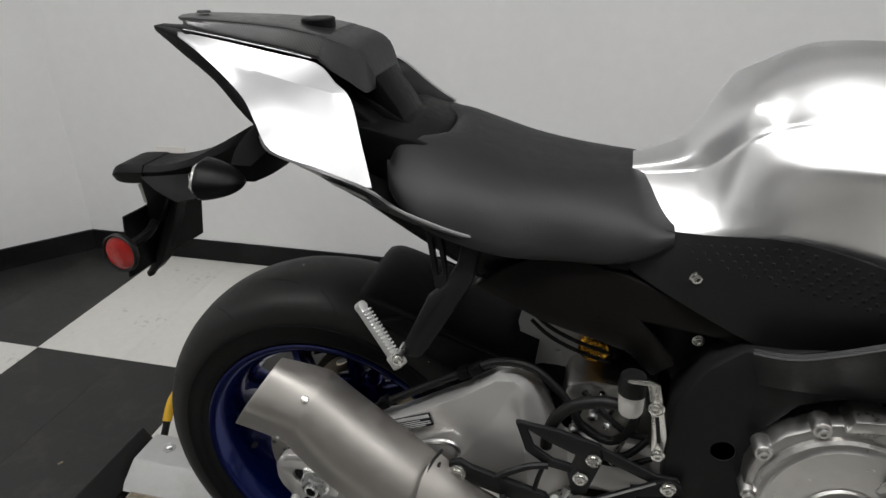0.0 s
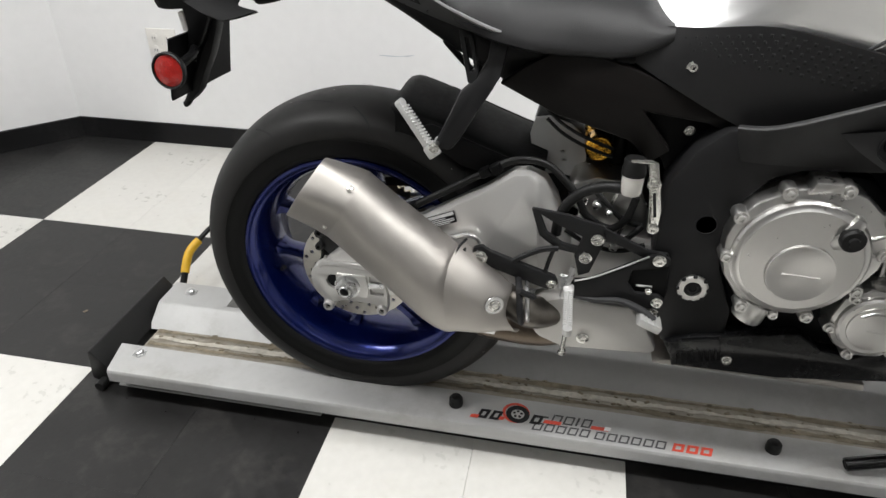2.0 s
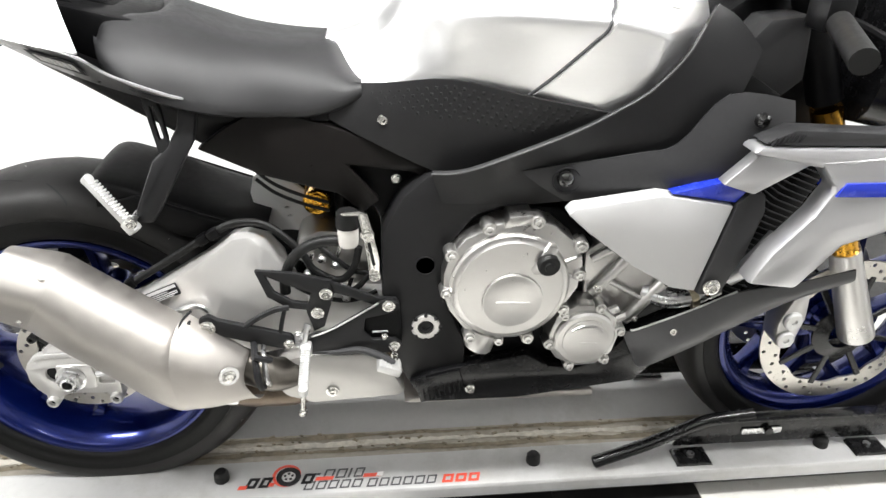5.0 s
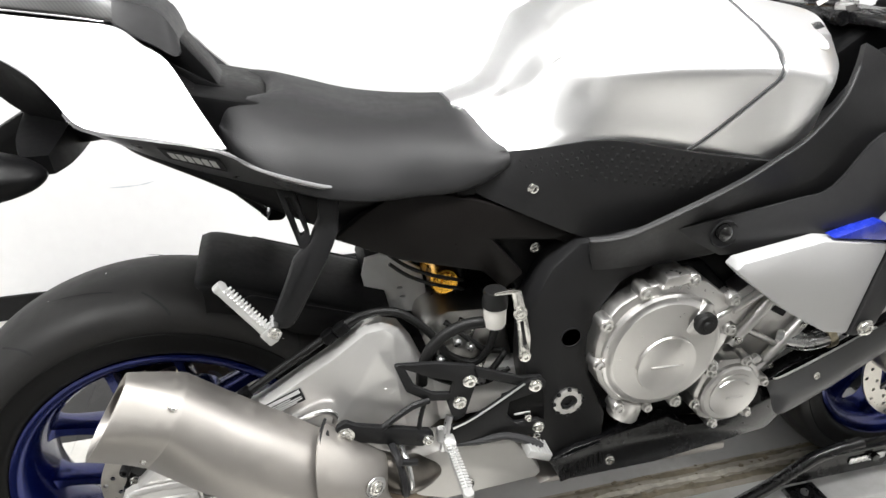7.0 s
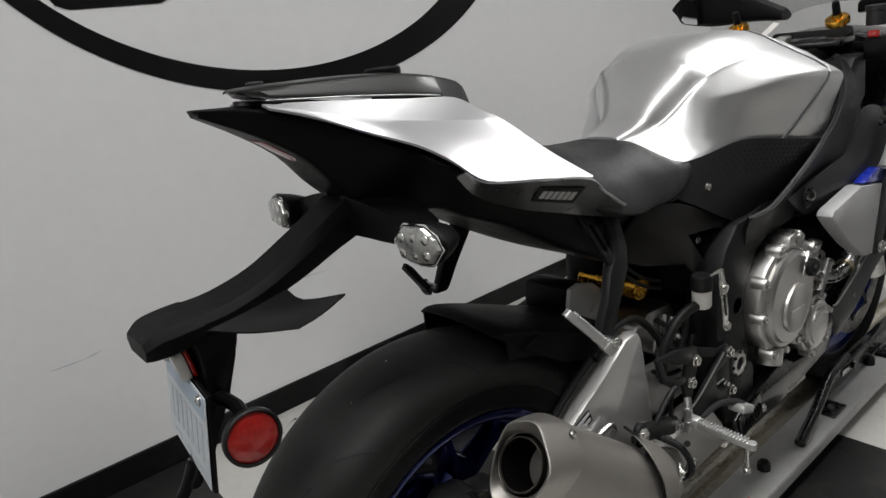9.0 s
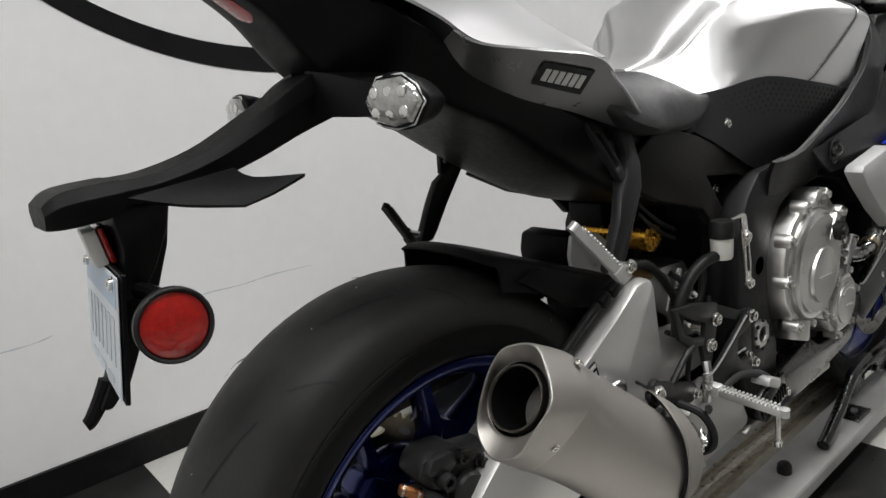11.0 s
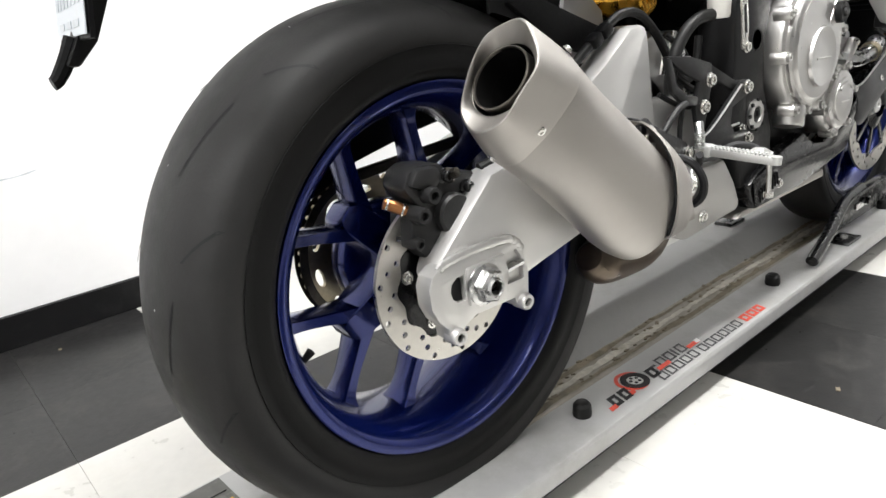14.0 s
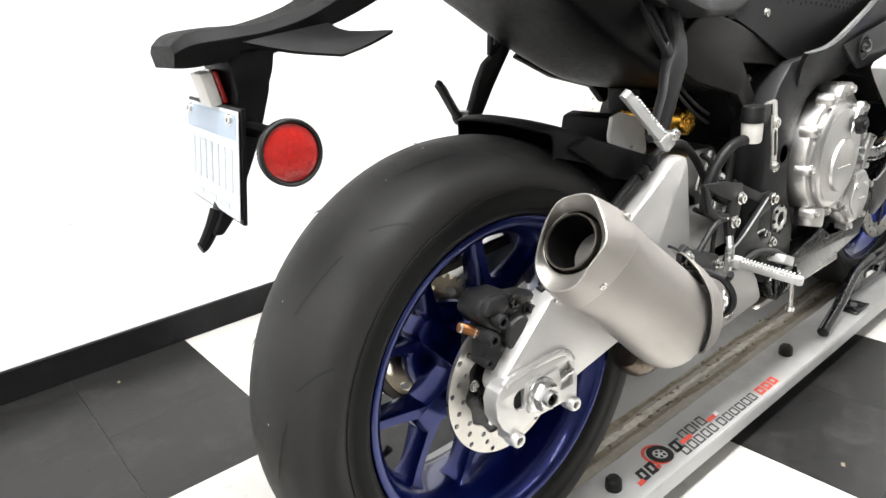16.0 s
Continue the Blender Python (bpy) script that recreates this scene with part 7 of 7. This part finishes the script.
# ---- side fairings
TRI = [(0.783, 0.692), (0.792, 0.702), (0.915, 0.7195), (1.026, 0.7005), (1.015, 0.650), (0.995, 0.556), (0.955, 0.564), (0.885, 0.608), (0.812, 0.665)]
for s in (-1, 1):
    b = prism(TRI, -0.244, -0.215, 0.003, shrink=0.01)
    tri = bp("side_panel", b if s < 0 else mirror(b), M_MATTE, None, "matte silver side fairing panel")
    b = prism([(0.930, 0.7205), (1.002, 0.737), (1.043, 0.725), (1.027, 0.7045)], -0.242, -0.222, 0.001)
    bp("stripe", b if s < 0 else mirror(b), M_BLUEP, tri, "blue stripe")
    b = prism([(1.028, 0.704), (1.045, 0.724), (1.068, 0.718), (1.074, 0.690), (1.060, 0.620), (1.034, 0.548), (0.997, 0.552)], -0.247, -0.19, 0.005)
    bp("edge_strip", b if s < 0 else mirror(b), M_TRIM, tri)
    bbolt((1.016, s * 0.250, 0.568), 0.010, tri, (0, s, 0), 0.008)
    b = prism([(0.988, 0.744), (1.030, 0.787), (1.110, 0.772), (1.036, 0.728)], -0.268, -0.245, 0.003)
    bp("upper_panel", b if s < 0 else mirror(b), M_SILVER, tri)
    b = prism([(1.006, 0.797), (1.016, 0.806), (1.060, 0.803), (1.20, 0.800), (1.38, 0.82), (1.38, 0.77), (1.20, 0.762), (1.10, 0.776)], -0.292, -0.25, 0.006)
    uf = bp("upper_fairing", b if s < 0 else mirror(b), M_SILVER, None, "silver upper fairing with a dark vent")
    b = prism([(1.020, 0.809), (1.062, 0.827), (1.20, 0.820), (1.38, 0.84), (1.38, 0.822), (1.20, 0.802), (1.062, 0.805)], -0.285, -0.25, 0.003)
    bp("vent_cover", b if s < 0 else mirror(b), M_TRIM, uf)
    for i in range(7):
        bp("vent_slot", block(0.0030, 0.003, 0.013, Matrix.Translation((1.034 + i * 0.0062, s * 0.2855, 0.8115 + min(i, 4) * 0.001)) @ pose(0, 0, 0, 0, 30, 0), 0.0005, 1), M_DARK, uf)
    b = prism([(1.10, 0.785), (1.35, 0.80), (1.50, 0.82), (1.56, 0.74), (1.40, 0.715), (1.30, 0.70), (1.172, 0.655), (1.120, 0.586), (1.044, 0.597), (1.070, 0.647), (1.116, 0.706), (1.135, 0.745)], -0.295, -0.255, 0.008)
    ff = bp("front_fairing", b if s < 0 else mirror(b), M_SILVER, None, "silver front side fairing")
    b = prism([(1.135, 0.735), (1.145, 0.755), (1.54, 0.755), (1.55, 0.725)], -0.2975, -0.25, 0.001)
    bp("stripe", b if s < 0 else mirror(b), M_BLUEP, ff, "blue stripe")
    LOW = [(0.560, 0.350), (0.600, 0.368), (0.660, 0.380), (0.760, 0.398), (0.800, 0.372), (0.850, 0.365), (0.895, 0.385), (0.935, 0.435), (0.99, 0.462), (1.10, 0.500), (1.22, 0.560), (1.24, 0.538), (1.12, 0.480), (1.02, 0.408), (0.955, 0.330), (0.75, 0.304), (0.585, 0.304)]
    b = prism(LOW, -0.178, -0.150, 0.004)
    low = bp("belly_fairing", b if s < 0 else mirror(b), M_GLOSS, None, "black carbon-look belly fairing")
    b = skin([[(0.915, s * 0.190, 0.448), (0.922, s * 0.200, 0.432), (0.945, s * 0.192, 0.395)], [(0.936, s * 0.205, 0.461), (0.962, s * 0.212, 0.425), (0.960, s * 0.196, 0.380)], [(1.016, s * 0.206, 0.494), (1.035, s * 0.214, 0.455), (1.045, s * 0.198, 0.424)], [(1.086, s * 0.210, 0.530), (1.10, s * 0.216, 0.500), (1.118, s * 0.200, 0.469)], [(1.169, s * 0.220, 0.550), (1.175, s * 0.222, 0.530), (1.18, s * 0.205, 0.508)], [(1.25, s * 0.24, 0.585), (1.255, s * 0.238, 0.567), (1.26, s * 0.22, 0.550)]], 0.004, 3, 4)
    bp("side_blade", b, M_BLADE, low, "grey side blade", 40)
    bp("blade_edge", tube([(0.925, s * 0.200, 0.457), (0.936, s * 0.206, 0.463), (1.016, s * 0.207, 0.496), (1.086, s * 0.211, 0.532)], 0.0018, 4, 6), M_LABELG, low)
    bbolt((0.990, s * 0.212, 0.460), 0.006, low, (0, s, 0.2))
    bbolt((0.665, s * 0.178, 0.330), 0.0065, low, (0, s, 0))
    bp("toe_guard", block(0.080, 0.004, 0.050, Matrix.Translation((0.612, s * 0.182, 0.342)) @ pose(0, 0, 0, 0, -14, 0), 0.004), M_GLOSS, low)
    for i in range(8):
        bp("guard_rib", block(0.0025, 0.003, 0.022, Matrix.Translation((0.585 + i * 0.0085, s * 0.1855, 0.327 + i * 0.0025)) @ pose(0, 0, 0, 0, -10, 0), 0.0006, 1), M_BLK, low)
rad = bp("radiator", block(0.05, 0.34, 0.30, Matrix.Translation((1.13, 0, 0.60)) @ pose(0, 0, 0, 0, 22, 0), 0.006), M_BLK, None, "black finned radiator")
fins = bmesh.new()
for i in range(30):
    merge(fins, block(0.052, 0.345, 0.0022, Matrix.Translation((1.13 + math.sin(radians(22)) * (i - 15) * 0.0095, 0, 0.60 + (i - 15) * 0.0095)) @ pose(0, 0, 0, 0, 22, 0), 0))
tagged(bp("fin_stack", fins, M_TRIM, rad), kind="stuff")
bp("radiator_hose", tube([(1.075, -0.19, 0.545), (1.10, -0.2, 0.575), (1.14, -0.19, 0.62)], 0.014, 4, 12), M_SILVER, rad)

# ---- front end
front, _, FC = wheel(FX, FZ, 0.050, 0.062, 0.300, "front_wheel", 5, 60)
for s in (-1, 1):
    fd = drilled_disc(FC, 0.160, 0.122, s * 0.080, 0.005, (0.130, 0.141, 0.152), 16, 0.004, 0.003)
    bp("brake_disc", fd, M_DISC, front, "drilled steel brake disc")
    bp("disc_carrier", lathe([(0.03, 0), (0.058, 0.0), (0.058, 0.004), (0.03, 0.012)], (FX, s * 0.078, FZ), (0, s, 0), 40, True), M_GLOSS, front)
    for k in range(8):
        bp("carrier_arm", block(0.074, 0.005, 0.013, Matrix.Translation((FX, s * 0.080, FZ)) @ pose(0, 0, 0, 0, 45 * k + 12, 0) @ pose(0.091, 0, 0), 0.002, 1), M_GLOSS, front)
    T, Bm = Vector((1.132, s * 0.108, 0.994)), Vector((FX + 0.01, s * 0.108, FZ + 0.01))
    fork = bp("front_fork", tube([T, T.lerp(Bm, 0.28)], 0.0265, 1, 20, False), M_BLK, None, "front fork leg with black upper and gold lower tube")
    bp("lower_leg", tube([T.lerp(Bm, 0.30), T.lerp(Bm, 0.72)], 0.0235, 1, 20, False), M_GOLD, fork)
    bp("fork_slider", tube([T.lerp(Bm, 0.70), T.lerp(Bm, 0.99)], [0.026, 0.028, 0.032], 1, 20, False), M_CAST, fork)
    bp("fork_cap", lathe([(0, 0.022), (0.010, 0.022), (0.011, 0.014), (0.022, 0.013), (0.0235, 0.010), (0.0235, 0)], T + Vector((-0.008, 0, 0.018)), (-0.4, 0, 0.9), 20), M_GOLD, fork, "gold fork cap")
    bp("cap_knob", lathe([(0, 0.03), (0.006, 0.03), (0.008, 0.022), (0.008, 0)], T + Vector((-0.014, 0, 0.036)), (-0.4, 0, 0.9), 14), M_BLK, fork)
    calf = bp("front_caliper", prism([(1.238, 0.398), (1.246, 0.428), (1.258, 0.462), (1.285, 0.462), (1.290, 0.41), (1.280, 0.352), (1.255, 0.340), (1.240, 0.362)], s * 0.125 if s < 0 else 0.075, -0.075 if s < 0 else 0.125, 0.008), M_CAST, None, "silver radial front brake caliper")
    for x, z in ((1.262, 0.408), (1.257, 0.367)):
        bp("piston_cap", lathe([(0, 0), (0.018, 0), (0.018, 0.006), (0.015, 0.009), (0.006, 0.009), (0.005, 0.006), (0, 0.006)], (x, s * 0.124, z), (0, s, 0), 20), M_PEG, calf)
    bar = bp("handlebar", tube([(1.155, s * 0.13, 0.960), (1.12, s * 0.22, 0.950), (1.085, s * 0.32, 0.93)], 0.011, 4, 12), M_BLK, None, "black clip-on handlebar with grip")
    bp("grip", tube([(1.118, s * 0.225, 0.950), (1.082, s * 0.34, 0.928)], [0.016, 0.0165, 0.017], 1, 16, False), M_RUBBER, bar)
    bp("lever", tube([(1.145, s * 0.19, 0.950), (1.155, s * 0.25, 0.942), (1.145, s * 0.36, 0.925)], [0.007, 0.006, 0.005], 4, 8), M_BLK, bar)
    bp("switch_box", block(0.04, 0.05, 0.045, pose(1.125, s * 0.19, 0.957), 0.006), M_BLK, bar)
    if s < 0:
        bp("kill_switch", block(0.012, 0.022, 0.014, pose(1.112, s * 0.182, 0.986), 0.003), M_RED, bar, "red kill switch")
        bp("master_reservoir", lathe([(0, 0), (0.02, 0), (0.021, 0.03), (0.023, 0.031), (0.023, 0.04), (0, 0.042)], (1.16, s * 0.17, 1.0), (0, 0, 1), 20), M_TRIM, bar)
    # mirror on its stalk
    pod = []
    for y, z0, z1, x0, x1 in ((0.330, 1.058, 1.084, 1.222, 1.232), (0.316, 1.041, 1.098, 1.218, 1.250), (0.275, 1.033, 1.117, 1.216, 1.290), (0.238, 1.029, 1.132, 1.222, 1.305), (0.200, 1.027, 1.112, 1.240, 1.310), (0.150, 1.027, 1.086, 1.262, 1.322), (0.085, 1.020, 1.048, 1.290, 1.345)):
        zm, xm = (z0 + z1) / 2, (x0 + x1) / 2
        pod.append([(x0, s * y, zm), (x0 + 0.003, s * y, z0 + 0.004), (xm, s * y, z0), (x1, s * y, zm - 0.004), (xm, s * y, z1), (x0 + 0.003, s * y, z1 - 0.004)])
    mir = bp("mirror", loft(pod, 2, 3), M_BLK, None, "black rear-view mirror on a broad arm")
    GLASS = [(0.349, 1.077), (0.332, 1.092), (0.314, 1.101), (0.262, 1.095), (0.254, 1.034), (0.302, 1.039)]
    for nm, grow, x0, x1, mt in (("mirror_rim", 1.06, 1.2150, 1.2190, M_BLK), ("mirror_glass", 0.98, 1.2140, 1.2155, M_MIRROR)):
        mb = bmesh.new()
        lo, hi = ([mb.verts.new((x + 0.40 * (y - 0.302), s * (0.302 + (y - 0.302) * grow), 1.068 + (z - 1.068) * grow)) for y, z in GLASS] for x in (x0, x1))
        mb.faces.new(lo)
        mb.faces.new(hi)
        for i in range(6):
            mb.faces.new((lo[i], lo[(i + 1) % 6], hi[(i + 1) % 6], hi[i]))
        bp(nm, mb, mt, mir)
bp("steering_head", prism([(1.02, 0.82), (1.04, 0.93), (1.09, 0.962), (1.16, 0.962), (1.27, 0.93), (1.30, 0.78), (1.16, 0.70)], -0.055, 0.055, 0.008), M_BLK)
yoke = bp("top_yoke", prism([(1.07, 0.968), (1.07, 0.985), (1.15, 0.985), (1.15, 0.968)], -0.135, 0.135, 0.004), M_GLOSS, None, "black top yoke")
for s in (-1, 1):
    for i in range(4):
        bp("yoke_slot", block(0.006, 0.028, 0.002, pose(1.085 + 0.013 * i, s * 0.06, 0.9862, 0, 0, s * 20), 0.0004, 1), M_TRIM, yoke)
bp("steering_nut", lathe([(0, 0.012), (0.010, 0.012), (0.011, 0.010), (0.018, 0.010), (0.018, 0), (0, 0)], (1.075, -0.016, 0.985), (-0.2, 0, 1), 6), M_STEEL, yoke)
bp("key_tag", block(0.062, 0.020, 0.0012, Matrix.Translation((1.092, 0.029, 1.006)) @ pose(0, 0, 0, 12, -38, -35), 0.0004, 1), M_WHITE, yoke, "white paper key tag")
bp("damper", lathe([(0, 0), (0.011, 0), (0.012, 0.002), (0.012, 0.08), (0, 0.082)], (1.06, -0.03, 0.975), (0.25, 1, 0), 16), M_GLOSS, yoke)
nose = bp("nose_fairing", loft([half_ring([(x, 0, zt), (x, -w * 0.7, zt - 0.02), (x, -w, zt - 0.08), (x, -w * 0.95, zb + 0.03), (x, -w * 0.6, zb), (x, 0, zb)]) for x, zt, zb, w in ((1.25, 0.990, 0.78, 0.165), (1.36, 0.995, 0.76, 0.185), (1.50, 0.97, 0.75, 0.17), (1.60, 0.90, 0.76, 0.10), (1.66, 0.86, 0.79, 0.04))], 3, 3), M_GLOSS, None, "black nose fairing", 50)
SCR = [[(1.130, -0.160, 1.140), (1.120, -0.09, 1.170), (1.115, 0, 1.180), (1.120, 0.09, 1.170), (1.130, 0.160, 1.140)], [(1.27, -0.168, 1.078), (1.265, -0.09, 1.118), (1.26, 0, 1.132), (1.265, 0.09, 1.118), (1.27, 0.168, 1.078)], [(1.41, -0.160, 1.014), (1.42, -0.09, 1.042), (1.425, 0, 1.050), (1.42, 0.09, 1.042), (1.41, 0.160, 1.014)]]
scr = skin(SCR, 0.003, 4, 4)
for q in (0, -1):
    bp("screen_edge", tube([r[q] for r in SCR], 0.0028, 5, 8), M_LABELG, nose)
bp("screen_rim", tube(SCR[0], 0.0026, 5, 8), M_LABELG, nose)
screen = bp("windscreen", scr, M_GLASS, nose, "lightly tinted clear windscreen")
screen.visible_shadow = False
bp("dash", block(0.03, 0.16, 0.09, Matrix.Translation((1.25, 0, 0.952)) @ pose(0, 0, 0, 0, -35, 0), 0.008), M_BLK, nose)
bp("front_mudguard", skin([[((0.325 + dr) * math.cos(radians(a)) + FX, y, FZ + (0.325 + dr) * math.sin(radians(a))) for y, dr in ((-0.075, -0.035), (-0.06, 0.0), (0, 0.012), (0.06, 0.0), (0.075, -0.035))] for a in (150, 125, 95, 65, 40)], 0.003, 3, 4), M_GLOSS, None, "black front mudguard")

# ---------------------------------------------------------------- floor tiles
TILE, GX, GY = 0.3048, 0.548, 0.537
floor = part("floor", block(ROOM_X1 - ROOM_X0 + 0.2, WALL_Y - ROOM_Y0 + 0.2, 0.1, pose((ROOM_X0 + ROOM_X1) / 2, (ROOM_Y0 + WALL_Y) / 2, -0.0565), 0), M_GROUT)
tagged(floor, "black and white checked vinyl tile floor with dirt and scuffs", "floor", kind="structure")


def tile_mesh(name, mat, w=TILE, d=TILE):
    bm = block(w - 0.0006, d - 0.0002, 0.006, None, 0)
    me = bpy.data.meshes.new(name)
    bm.to_mesh(me)
    bm.free()
    me.materials.append(mat)
    return me


TILES = {c: tile_mesh("tile", M_TILE_B if c else M_TILE_W) for c in (0, 1)}
rest = {0: bmesh.new(), 1: bmesh.new()}
for i in range(-12, 12):
    for j in range(-32, 3):
        x, y = GX + (i + 0.5) * TILE, GY + (j + 0.5) * TILE
        if not (ROOM_X0 - 0.1 < x < ROOM_X1 + 0.1 and ROOM_Y0 - 0.1 < y < WALL_Y + 0.2):
            continue
        if (x - CUT[0]) * (WALL_Y - CUT[1]) - (y - CUT[1]) * (CORNER_X - CUT[0]) < -0.5:
            continue
        c = (math.floor(i / 2) + math.floor(min(j, 1) / 2) + 1) % 2
        if -2.4 < x < 2.4 and y > -0.95:
            ob = new("tile", TILES[c])
            ob.location = (x, y, -0.003)
            ob.parent = floor
        else:
            merge(rest[c], block(TILE - 0.0007, TILE - 0.0007, 0.006, pose(x, y, -0.003), 0))
for c in (0, 1):
    tagged(part("tiles", rest[c], M_TILE_B if c else M_TILE_W, floor), kind="stuff")

# Small litter on the floor.
random.seed(9)
for x, y in ((-0.274, 1.09), (-0.83, 0.12), (0.62, -0.3)):
    chip = block(0.012, 0.007, 0.002, pose(x, y, 0.0011, 0, 0, random.uniform(0, 180)), 0.0006, 1)
    tagged(part("debris_chip", chip, M_DIRT), "tiny tan chip of debris on the floor tile", "debris")
